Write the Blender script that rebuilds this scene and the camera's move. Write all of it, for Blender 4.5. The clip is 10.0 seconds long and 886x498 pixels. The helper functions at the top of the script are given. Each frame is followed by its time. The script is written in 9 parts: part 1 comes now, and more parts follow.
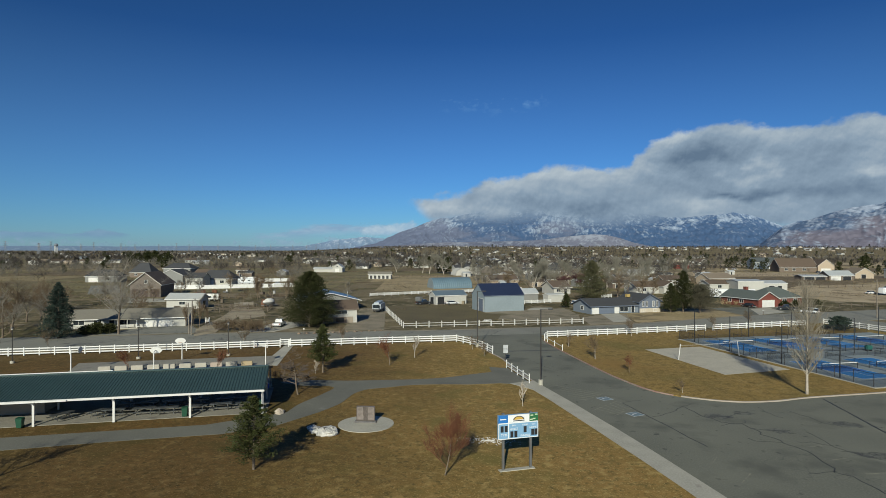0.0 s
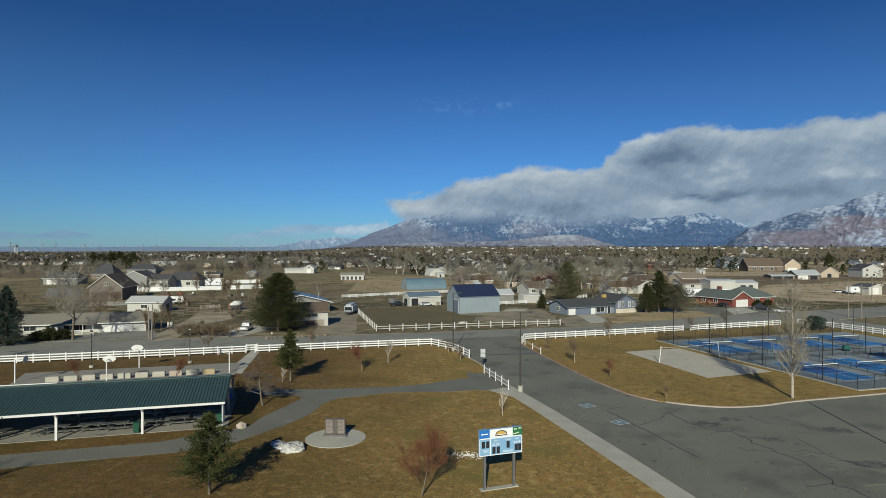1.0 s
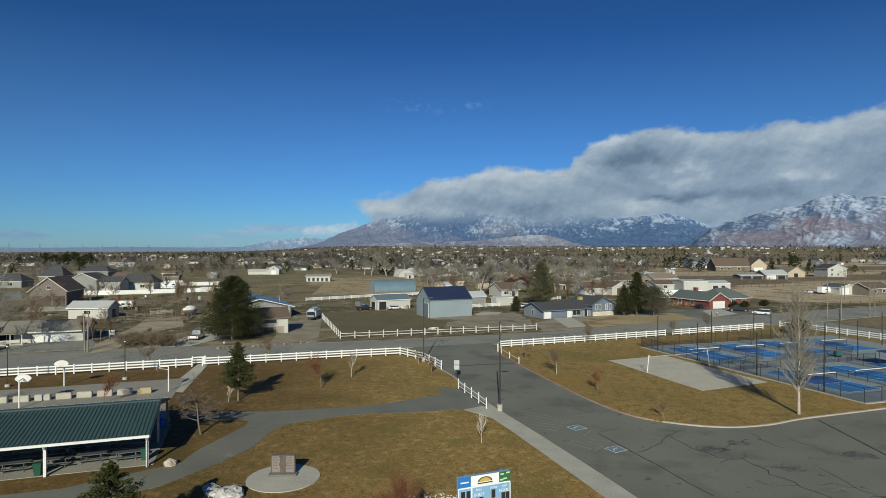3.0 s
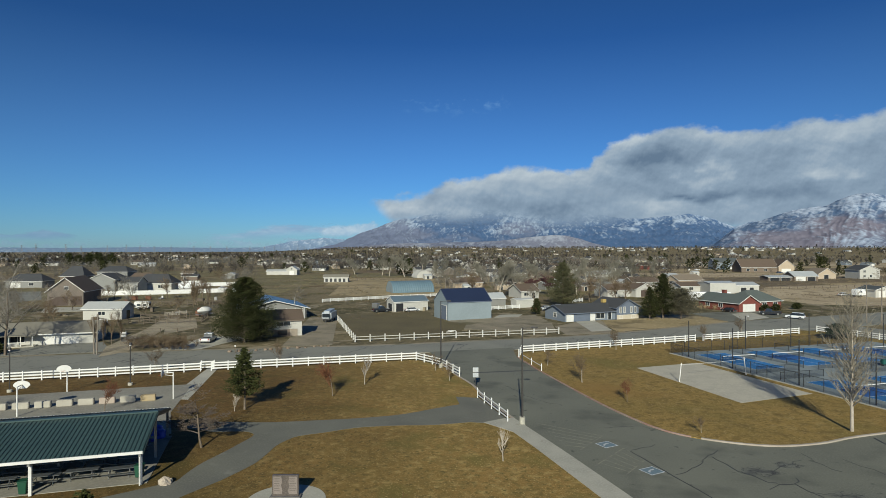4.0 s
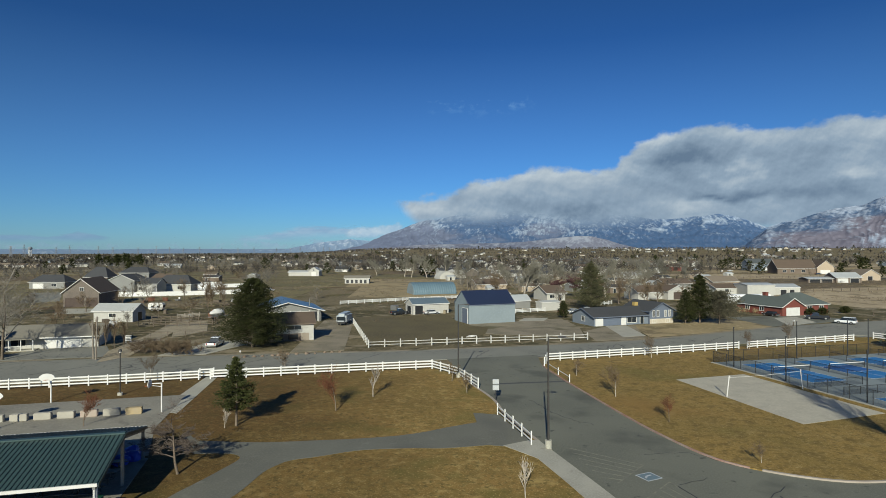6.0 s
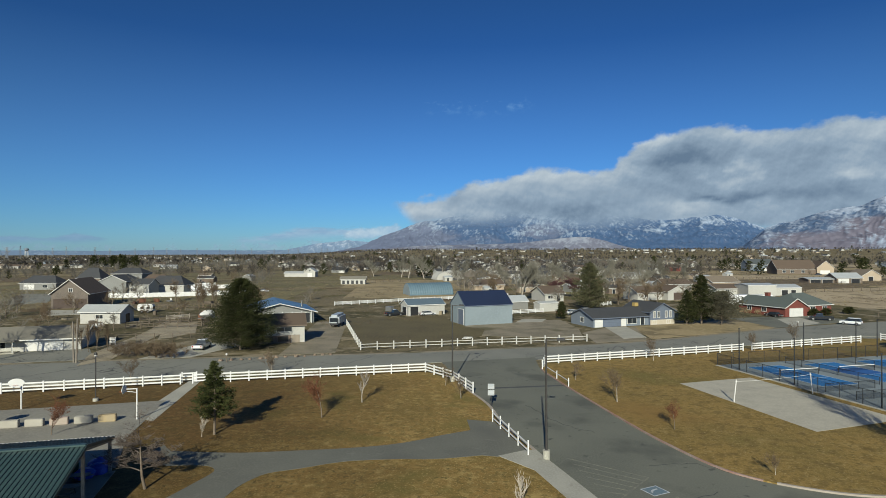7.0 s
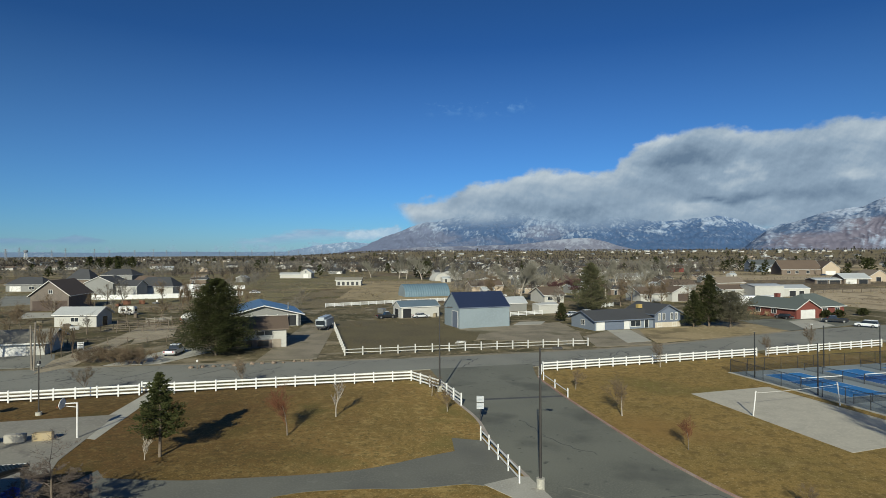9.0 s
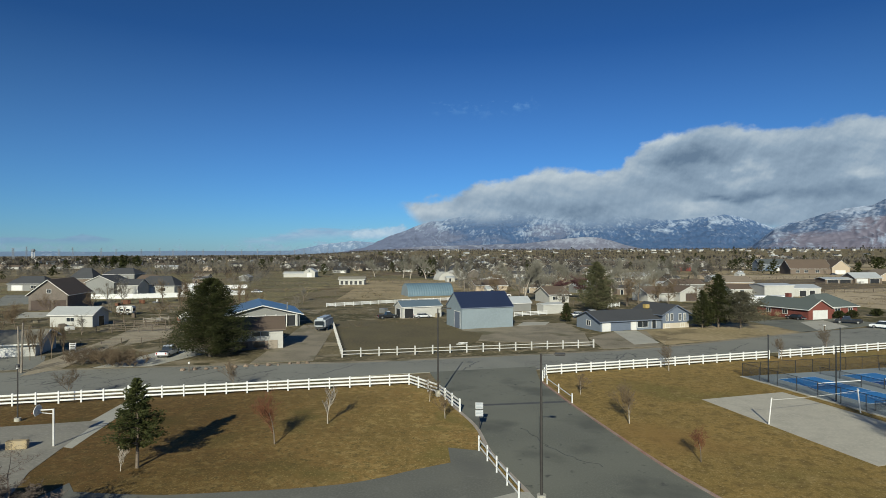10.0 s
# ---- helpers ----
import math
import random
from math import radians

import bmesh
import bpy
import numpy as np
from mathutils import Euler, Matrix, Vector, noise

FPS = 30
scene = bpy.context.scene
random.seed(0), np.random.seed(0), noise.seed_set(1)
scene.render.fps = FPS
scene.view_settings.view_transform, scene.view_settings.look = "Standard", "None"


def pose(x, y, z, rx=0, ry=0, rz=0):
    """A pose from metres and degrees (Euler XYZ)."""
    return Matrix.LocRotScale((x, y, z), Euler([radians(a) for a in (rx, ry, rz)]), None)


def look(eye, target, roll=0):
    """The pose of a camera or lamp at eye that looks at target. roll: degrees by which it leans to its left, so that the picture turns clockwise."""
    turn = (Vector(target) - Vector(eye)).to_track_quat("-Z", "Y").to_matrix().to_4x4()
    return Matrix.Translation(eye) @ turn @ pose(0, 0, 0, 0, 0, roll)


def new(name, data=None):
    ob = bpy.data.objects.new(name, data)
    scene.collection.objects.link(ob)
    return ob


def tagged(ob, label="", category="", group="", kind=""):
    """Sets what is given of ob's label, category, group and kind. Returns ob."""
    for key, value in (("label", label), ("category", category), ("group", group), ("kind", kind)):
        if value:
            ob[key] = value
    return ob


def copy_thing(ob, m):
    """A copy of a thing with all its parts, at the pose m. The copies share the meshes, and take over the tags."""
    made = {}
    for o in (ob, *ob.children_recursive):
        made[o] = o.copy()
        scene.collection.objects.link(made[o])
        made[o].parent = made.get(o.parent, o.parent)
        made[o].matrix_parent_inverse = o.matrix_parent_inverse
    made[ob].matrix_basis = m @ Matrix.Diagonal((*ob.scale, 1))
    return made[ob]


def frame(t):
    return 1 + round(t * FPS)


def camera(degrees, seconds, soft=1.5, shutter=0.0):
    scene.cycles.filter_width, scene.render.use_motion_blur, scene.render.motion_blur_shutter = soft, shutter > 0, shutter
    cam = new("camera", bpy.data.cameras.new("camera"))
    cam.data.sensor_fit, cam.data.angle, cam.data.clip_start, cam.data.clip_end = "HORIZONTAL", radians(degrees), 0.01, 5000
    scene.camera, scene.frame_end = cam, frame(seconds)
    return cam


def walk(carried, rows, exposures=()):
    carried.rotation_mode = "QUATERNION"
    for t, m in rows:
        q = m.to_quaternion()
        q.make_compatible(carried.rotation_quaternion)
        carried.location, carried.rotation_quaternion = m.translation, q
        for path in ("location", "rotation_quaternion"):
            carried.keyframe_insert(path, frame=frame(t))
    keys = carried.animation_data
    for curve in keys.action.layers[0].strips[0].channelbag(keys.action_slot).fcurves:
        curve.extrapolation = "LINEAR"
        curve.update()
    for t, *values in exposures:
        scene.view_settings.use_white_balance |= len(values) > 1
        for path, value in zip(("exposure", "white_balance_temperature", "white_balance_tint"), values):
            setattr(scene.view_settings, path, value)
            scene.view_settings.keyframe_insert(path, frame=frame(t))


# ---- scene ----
cam = camera(74.1, 10.0, soft=0.5)
PATH = [
    (0, (2.768, -3.486, 18.866), (2.355, -1.529, 18.863), 0.10),
    (0.5, (2.155, -1.57, 18.859), (1.773, 0.393, 18.857), 0.00),
    (1, (1.748, 0.443, 18.87), (1.424, 2.417, 18.868), 0.00),
    (1.5, (1.412, 2.623, 18.913), (1.178, 4.61, 18.91), -0.09),
    (2, (1.071, 4.861, 18.923), (0.854, 6.85, 18.921), -0.09),
    (3.5, (-0.02, 11.748, 19.008), (-0.251, 13.735, 19.007), 0.05),
    (4, (-0.174, 14.056, 19.008), (-0.458, 16.035, 19.008), -0.01),
    (4.5, (-0.215, 16.251, 18.962), (-0.564, 18.22, 18.963), -0.03),
    (5, (-0.257, 18.379, 18.878), (-0.622, 20.345, 18.88), -0.08),
    (5.5, (-0.266, 20.375, 18.763), (-0.634, 22.341, 18.766), -0.08),
    (7, (-0.256, 25.967, 18.223), (-0.618, 27.934, 18.231), -0.12),
    (7.5, (-0.172, 27.88, 18.001), (-0.529, 29.848, 18.011), -0.14),
    (8, (-0.026, 29.871, 17.819), (-0.388, 31.838, 17.83), -0.16),
    (8.5, (0.078, 31.865, 17.703), (-0.285, 33.831, 17.715), -0.19),
    (9, (0.205, 33.738, 17.627), (-0.16, 35.704, 17.64), -0.20),
    (9.5, (0.362, 35.454, 17.589), (-0.005, 37.42, 17.601), -0.19),
    (10, (0.462, 37.068, 17.565), (0.078, 39.031, 17.575), -0.19),
]
walk(cam, [(t, look(eye, target, roll)) for t, eye, target, roll in PATH], [(0.0, -0.09, 6400, 5), (3.5, -0.02, 6400, 5), (7.0, 0.03, 6400, 5), (10.0, 0.05, 6400, 5)])

# ---- light ----
SUN_EL = radians(25)
SUN_FROM = Vector((0.03, -math.cos(SUN_EL), math.sin(SUN_EL)))
world = bpy.data.worlds.new("sky")
scene.world = world
world.use_nodes = True
wn = world.node_tree.nodes
sky = wn.new("ShaderNodeTexSky")
sky.sky_type = "NISHITA"
sky.sun_disc = False
sky.sun_elevation = SUN_EL
sky.sun_rotation = radians(180)
sky.altitude = 1300
sky.air_density, sky.dust_density, sky.ozone_density = 1.05, 0.6, 10.0
deep = wn.new("ShaderNodeHueSaturation")
deep.inputs["Saturation"].default_value = 1.02
deep.inputs["Hue"].default_value = 0.4935
world.node_tree.links.new(sky.outputs[0], deep.inputs["Color"])
# clear dry air: the high sky is deeper than the model's
dense = wn.new("ShaderNodeMix")
dense.data_type, dense.blend_type = "RGBA", "MULTIPLY"
dense.inputs[0].default_value = 0.22
half = wn.new("ShaderNodeMix")
half.data_type, half.blend_type = "RGBA", "MULTIPLY"
half.inputs[0].default_value = 1.0
half.inputs[7].default_value = (0.5, 0.5, 0.5, 1)
world.node_tree.links.new(deep.outputs[0], half.inputs[6])
world.node_tree.links.new(deep.outputs[0], dense.inputs[6])
world.node_tree.links.new(half.outputs[2], dense.inputs[7])
# pale dry haze towards the horizon
way, height, low = wn.new("ShaderNodeTexCoord"), wn.new("ShaderNodeSeparateXYZ"), wn.new("ShaderNodeMapRange")
world.node_tree.links.new(way.outputs["Generated"], height.inputs[0])
world.node_tree.links.new(height.outputs[2], low.inputs[0])
low.inputs[1].default_value, low.inputs[2].default_value = 0.0, 0.33
low.inputs[3].default_value, low.inputs[4].default_value = 0.20, 0.0
pale = wn.new("ShaderNodeMix")
pale.data_type = "RGBA"
pale.inputs[7].default_value = (7.0, 13.3, 16.4, 1)
world.node_tree.links.new(low.outputs[0], pale.inputs[0])
world.node_tree.links.new(dense.outputs[2], pale.inputs[6])
world.node_tree.links.new(pale.outputs[2], wn["Background"].inputs[0])
wn["Background"].inputs[1].default_value = 0.0480
sun_data = bpy.data.lights.new("sun", "SUN")
sun_data.energy, sun_data.angle, sun_data.color = 5.0, radians(0.5), (1.0, 0.95, 0.80)
sun = new("sun", sun_data)
sun.matrix_world = look(SUN_FROM * 100, (0, 0, 0))


# ---- materials ----
def rgb(r, g, b):
    """Linear colour from 0-255 values."""
    return tuple((v / 255 / 12.92) if v <= 10 else ((v / 255 + 0.055) / 1.055) ** 2.4 for v in (r, g, b)) + (1.0,)


MATS = {}


def mat(name, a, b=None, c=None, scale=1.0, fine=12.0, rough=0.85, metal=0.0, bump=0.3, stretch=None, contrast=(0.35, 0.65), per_object=0.0, spots=None, distance=0.02):
    """Surface of two or three colours mixed by a coarse and a fine noise, in metres, with a relief."""
    if name in MATS:
        return MATS[name]
    m = bpy.data.materials.new(name)
    m.use_nodes = True
    t = m.node_tree
    n, l = t.nodes, t.links
    bsdf = n["Principled BSDF"]
    b = b or tuple(v * 0.82 for v in a[:3]) + (1.0,)
    c = c or tuple(v * 0.9 for v in a[:3]) + (1.0,)
    geo = n.new("ShaderNodeNewGeometry")
    pos = geo.outputs["Position"]
    if stretch:
        mp = n.new("ShaderNodeMapping")
        mp.inputs["Scale"].default_value = stretch
        l.new(pos, mp.inputs[0])
        pos = mp.outputs[0]

    def noise_node(s, detail):
        k = n.new("ShaderNodeTexNoise")
        k.inputs["Scale"].default_value = s
        k.inputs["Detail"].default_value = detail
        l.new(pos, k.inputs["Vector"])
        return k.outputs[0]

    def ramp(src, lo, hi):
        r = n.new("ShaderNodeMapRange")
        r.inputs[1].default_value, r.inputs[2].default_value = lo, hi
        l.new(src, r.inputs[0])
        return r.outputs[0]

    def mix(fac, x, y):
        k = n.new("ShaderNodeMix")
        k.data_type = "RGBA"
        l.new(fac, k.inputs[0])
        for v, sock in ((x, k.inputs[6]), (y, k.inputs[7])):
            if isinstance(v, tuple):
                sock.default_value = v
            else:
                l.new(v, sock)
        return k.outputs[2]

    big, small = noise_node(scale, 4), noise_node(fine, 3)
    col = mix(ramp(big, *contrast), a, b)
    col = mix(ramp(small, 0.45, 0.75), col, c)
    for s in ([spots] if isinstance(spots, tuple) else spots or []):
        col = mix(ramp(noise_node(s[1], 5), s[2], s[3] if len(s) > 3 else s[2] + 0.08), col, s[0])
    if per_object:
        info = n.new("ShaderNodeObjectInfo")
        hsv = n.new("ShaderNodeHueSaturation")
        l.new(ramp(info.outputs["Random"], 0, 1), hsv.inputs["Fac"])
        hsv.inputs["Value"].default_value = 1 - per_object
        l.new(col, hsv.inputs["Color"])
        col = hsv.outputs[0]
    l.new(col, bsdf.inputs["Base Color"])
    bsdf.inputs["Roughness"].default_value, bsdf.inputs["Metallic"].default_value = rough, metal
    if bump:
        bp = n.new("ShaderNodeBump")
        bp.inputs["Strength"].default_value, bp.inputs["Distance"].default_value = bump, distance
        l.new(small, bp.inputs["Height"])
        l.new(bp.outputs[0], bsdf.inputs["Normal"])
    MATS[name] = m
    return m


lawn_m = mat("dormant_lawn", (0.285, 0.187, 0.056, 1), (0.21, 0.148, 0.044, 1), (0.355, 0.252, 0.095, 1), scale=0.10, fine=9.0, bump=0.5, contrast=(0.38, 0.62), distance=0.03,
             spots=[((0.165, 0.145, 0.042, 1), 0.05, 0.55, 0.72), ((0.34, 0.25, 0.10, 1), 0.5, 0.57, 0.78), ((0.165, 0.112, 0.038, 1), 0.8, 0.50, 0.70), ((0.155, 0.108, 0.034, 1), 2.6, 0.50, 0.70), ((0.40, 0.30, 0.135, 1), 5.0, 0.58, 0.74), ((0.26, 0.155, 0.05, 1), 0.03, 0.54, 0.68)])
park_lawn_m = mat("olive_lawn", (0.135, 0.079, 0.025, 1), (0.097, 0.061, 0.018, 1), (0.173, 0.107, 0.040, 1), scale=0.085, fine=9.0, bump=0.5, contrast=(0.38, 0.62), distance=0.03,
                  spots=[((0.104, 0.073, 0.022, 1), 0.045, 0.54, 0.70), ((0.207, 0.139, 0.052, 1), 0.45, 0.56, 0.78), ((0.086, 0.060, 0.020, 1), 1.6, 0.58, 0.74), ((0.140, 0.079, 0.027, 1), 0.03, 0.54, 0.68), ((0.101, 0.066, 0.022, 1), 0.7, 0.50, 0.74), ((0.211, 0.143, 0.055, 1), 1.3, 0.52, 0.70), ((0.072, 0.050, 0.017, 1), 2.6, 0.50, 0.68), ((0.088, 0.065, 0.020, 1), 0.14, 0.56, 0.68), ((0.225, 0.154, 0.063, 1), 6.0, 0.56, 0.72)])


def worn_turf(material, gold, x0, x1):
    """The turf's colour grows paler from one end of the park to the other, in uneven patches."""
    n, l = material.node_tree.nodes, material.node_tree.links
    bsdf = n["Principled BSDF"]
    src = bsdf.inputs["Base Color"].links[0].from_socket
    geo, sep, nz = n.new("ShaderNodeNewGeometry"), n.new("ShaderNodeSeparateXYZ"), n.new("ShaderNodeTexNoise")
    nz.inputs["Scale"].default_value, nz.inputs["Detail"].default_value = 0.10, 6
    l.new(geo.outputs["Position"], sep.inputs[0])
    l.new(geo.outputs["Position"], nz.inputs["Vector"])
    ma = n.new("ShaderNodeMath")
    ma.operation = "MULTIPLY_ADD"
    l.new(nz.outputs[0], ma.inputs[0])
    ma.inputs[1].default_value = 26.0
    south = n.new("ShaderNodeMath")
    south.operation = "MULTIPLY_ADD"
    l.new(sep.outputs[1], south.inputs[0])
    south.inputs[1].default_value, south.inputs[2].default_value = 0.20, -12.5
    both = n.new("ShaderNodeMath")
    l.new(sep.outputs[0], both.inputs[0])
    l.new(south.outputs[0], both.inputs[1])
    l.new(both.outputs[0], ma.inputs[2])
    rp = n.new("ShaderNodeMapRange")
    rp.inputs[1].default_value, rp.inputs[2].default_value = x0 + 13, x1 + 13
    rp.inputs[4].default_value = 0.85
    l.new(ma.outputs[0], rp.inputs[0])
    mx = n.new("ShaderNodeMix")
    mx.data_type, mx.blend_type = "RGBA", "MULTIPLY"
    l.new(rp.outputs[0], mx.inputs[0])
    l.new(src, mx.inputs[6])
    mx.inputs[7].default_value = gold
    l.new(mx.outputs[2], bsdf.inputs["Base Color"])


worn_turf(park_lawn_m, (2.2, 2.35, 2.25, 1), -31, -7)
field_m = mat("dry_field", (0.211, 0.170, 0.098, 1), (0.150, 0.124, 0.072, 1), (0.270, 0.216, 0.130, 1), scale=0.015, fine=0.5, bump=0.4, contrast=(0.42, 0.58),
              spots=[((0.122, 0.108, 0.048, 1), 0.06, 0.54, 0.60), ((0.147, 0.105, 0.057, 1), 0.04, 0.57, 0.62), ((0.323, 0.256, 0.139, 1), 0.9, 0.58, 0.68), ((0.108, 0.087, 0.044, 1), 0.5, 0.62, 0.70)])
PARCELS = {
    "straw": mat("straw_field", (0.353, 0.270, 0.139, 1), (0.274, 0.215, 0.104, 1), (0.412, 0.320, 0.183, 1), scale=0.05, fine=1.2, bump=0.4, contrast=(0.42, 0.58), spots=[((0.196, 0.151, 0.074, 1), 0.12, 0.55, 0.62), ((0.451, 0.357, 0.217, 1), 0.6, 0.60, 0.70)]),
    "bare": mat("bare_pale_field", (0.451, 0.357, 0.222, 1), (0.353, 0.275, 0.165, 1), (0.510, 0.412, 0.270, 1), scale=0.03, fine=0.9, bump=0.4, contrast=(0.42, 0.58), spots=[((0.245, 0.188, 0.104, 1), 0.10, 0.56, 0.62), ((0.196, 0.151, 0.087, 1), 0.5, 0.62, 0.70)]),
    "olive": mat("olive_pasture", (0.176, 0.148, 0.056, 1), (0.127, 0.111, 0.041, 1), (0.235, 0.188, 0.083, 1), scale=0.04, fine=1.0, bump=0.4, contrast=(0.42, 0.58), spots=[((0.118, 0.096, 0.044, 1), 0.09, 0.55, 0.62), ((0.284, 0.220, 0.109, 1), 0.4, 0.58, 0.68)]),
    "weeds": mat("brown_weed_field", (0.157, 0.112, 0.057, 1), (0.106, 0.080, 0.039, 1), (0.230, 0.167, 0.087, 1), scale=0.06, fine=1.1, bump=0.6, contrast=(0.42, 0.58), spots=[((0.093, 0.073, 0.037, 1), 0.15, 0.54, 0.60), ((0.353, 0.265, 0.144, 1), 0.25, 0.60, 0.66)]),
    "pasture": mat("tan_pasture", (0.265, 0.206, 0.100, 1), (0.196, 0.160, 0.071, 1), (0.323, 0.252, 0.131, 1), scale=0.05, fine=1.1, bump=0.4, contrast=(0.42, 0.58), spots=[((0.142, 0.114, 0.052, 1), 0.10, 0.55, 0.62), ((0.372, 0.293, 0.157, 1), 0.5, 0.60, 0.70)]),
}
yard_m = mat("dry_yard", (0.170, 0.139, 0.075, 1), (0.104, 0.088, 0.046, 1), (0.224, 0.185, 0.111, 1), scale=0.09, fine=1.8, contrast=(0.42, 0.58),
             spots=[((0.085, 0.075, 0.032, 1), 0.035, 0.50, 0.60), ((0.282, 0.239, 0.164, 1), 0.12, 0.56, 0.64), ((0.081, 0.072, 0.036, 1), 0.16, 0.54, 0.60), ((0.299, 0.244, 0.152, 1), 0.3, 0.58, 0.65), ((0.282, 0.227, 0.135, 1), 0.9, 0.58, 0.70), ((0.083, 0.069, 0.039, 1), 0.5, 0.59, 0.68)])
arena_m = mat("ploughed_soil", (0.127, 0.102, 0.042, 1), (0.090, 0.071, 0.030, 1), (0.171, 0.137, 0.061, 1), scale=0.12, fine=2.0, bump=0.6)
asphalt_m = mat("asphalt", (0.165, 0.167, 0.130, 1), (0.128, 0.131, 0.104, 1), (0.19, 0.19, 0.148, 1), scale=0.10, fine=7, rough=0.9, bump=0.2, spots=[((0.10, 0.102, 0.082, 1), 0.14, 0.53, 0.66), ((0.075, 0.076, 0.064, 1), 0.9, 0.64, 0.72)])


def map_cracks(material, dark, scale, width, lo):
    """Fine cracks in patches: edges of a warped cell pattern."""
    n, l = material.node_tree.nodes, material.node_tree.links
    bsdf = n["Principled BSDF"]
    src = bsdf.inputs["Base Color"].links[0].from_socket
    geo, vor, warp, mask = n.new("ShaderNodeNewGeometry"), n.new("ShaderNodeTexVoronoi"), n.new("ShaderNodeTexNoise"), n.new("ShaderNodeTexNoise")
    add = n.new("ShaderNodeVectorMath")
    add.operation = "MULTIPLY_ADD"
    warp.inputs["Scale"].default_value, warp.inputs["Detail"].default_value = 0.9, 5
    l.new(geo.outputs["Position"], warp.inputs["Vector"])
    l.new(warp.outputs["Color"], add.inputs[0])
    add.inputs[1].default_value = (1.6, 1.6, 0.0)
    l.new(geo.outputs["Position"], add.inputs[2])
    vor.feature = "DISTANCE_TO_EDGE"
    vor.inputs["Scale"].default_value = scale
    l.new(add.outputs[0], vor.inputs["Vector"])
    mask.inputs["Scale"].default_value, mask.inputs["Detail"].default_value = 0.06, 4
    l.new(geo.outputs["Position"], mask.inputs["Vector"])
    r1, r2, mul, mx = n.new("ShaderNodeMapRange"), n.new("ShaderNodeMapRange"), n.new("ShaderNodeMath"), n.new("ShaderNodeMix")
    r1.inputs[1].default_value, r1.inputs[2].default_value, r1.inputs[3].default_value, r1.inputs[4].default_value = 0.0, width, 1.0, 0.0
    r2.inputs[1].default_value, r2.inputs[2].default_value = lo, lo + 0.1
    l.new(vor.outputs["Distance"], r1.inputs[0])
    l.new(mask.outputs[0], r2.inputs[0])
    mul.operation = "MULTIPLY"
    l.new(r1.outputs[0], mul.inputs[0])
    l.new(r2.outputs[0], mul.inputs[1])
    mx.data_type = "RGBA"
    l.new(mul.outputs[0], mx.inputs[0])
    l.new(src, mx.inputs[6])
    mx.inputs[7].default_value = dark
    l.new(mx.outputs[2], bsdf.inputs["Base Color"])


map_cracks(asphalt_m, (0.085, 0.086, 0.075, 1), 0.42, 0.018, 0.56)
street_m = mat("street_asphalt", (0.23, 0.228, 0.19, 1), (0.185, 0.184, 0.156, 1), (0.265, 0.26, 0.218, 1), scale=0.12, fine=4, rough=0.9, bump=0.2, spots=((0.085, 0.085, 0.083, 1), 0.25, 0.66))
map_cracks(street_m, (0.06, 0.06, 0.055, 1), 0.30, 0.022, 0.46)
path_m = mat("path_asphalt", (0.157, 0.156, 0.125, 1), (0.125, 0.124, 0.102, 1), (0.180, 0.177, 0.143, 1), scale=0.25, fine=6, rough=0.9, bump=0.15, contrast=(0.3, 0.7), spots=[((0.119, 0.118, 0.100, 1), 0.11, 0.52, 0.72), ((0.199, 0.195, 0.160, 1), 0.7, 0.62, 0.76)])
concrete_m = mat("concrete", (0.42, 0.40, 0.33, 1), (0.34, 0.325, 0.27, 1), (0.46, 0.44, 0.365, 1), scale=0.35, fine=6, bump=0.15, spots=((0.26, 0.24, 0.2, 1), 0.6, 0.66))
kerb_m = mat("kerb_concrete", (0.40, 0.35, 0.29, 1), (0.32, 0.27, 0.22, 1), scale=0.6, fine=8)
redkerb_m = mat("red_kerb", (0.33, 0.17, 0.13, 1), (0.38, 0.30, 0.25, 1), (0.28, 0.18, 0.15, 1), scale=0.5, fine=6)
slab_m = mat("court_concrete", (0.273, 0.257, 0.207, 1), (0.219, 0.204, 0.167, 1), (0.306, 0.287, 0.237, 1), scale=0.2, fine=4, spots=((0.160, 0.146, 0.124, 1), 0.3, 0.62))
sand_m = mat("sand", (0.47, 0.435, 0.345, 1), (0.40, 0.37, 0.295, 1), (0.52, 0.48, 0.385, 1), scale=0.5, fine=4, bump=0.6)
gravel_m = mat("gravel", (0.26, 0.22, 0.15, 1), (0.18, 0.155, 0.10, 1), (0.34, 0.29, 0.21, 1), scale=0.2, fine=4, bump=0.5, contrast=(0.42, 0.58), spots=((0.13, 0.115, 0.06, 1), 0.15, 0.56, 0.66))
crack_m = mat("crack_sealant", (0.03, 0.03, 0.03, 1), (0.045, 0.045, 0.043, 1), rough=0.6, scale=2)
faint_m = mat("worn_paint", (0.235, 0.225, 0.165, 1), (0.15, 0.15, 0.122, 1), (0.19, 0.182, 0.14, 1), scale=1.5, fine=8, contrast=(0.4, 0.6))
vinyl_m = mat("white_vinyl", (0.74, 0.74, 0.71, 1), (0.67, 0.67, 0.64, 1), rough=0.45, bump=0.05, scale=1.5)
white_m = mat("white_paint", (0.68, 0.67, 0.63, 1), (0.59, 0.58, 0.54, 1), rough=0.6, bump=0.1, scale=0.8)
steel_m = mat("galvanised_steel", (0.30, 0.30, 0.29, 1), (0.22, 0.22, 0.215, 1), rough=0.45, metal=0.5, scale=2)
bronze_m = mat("dark_bronze_paint", (0.035, 0.032, 0.03, 1), (0.05, 0.046, 0.04, 1), rough=0.5, scale=2)
black_m = mat("black_coated_steel", (0.015, 0.016, 0.018, 1), (0.025, 0.026, 0.028, 1), rough=0.5, scale=2)
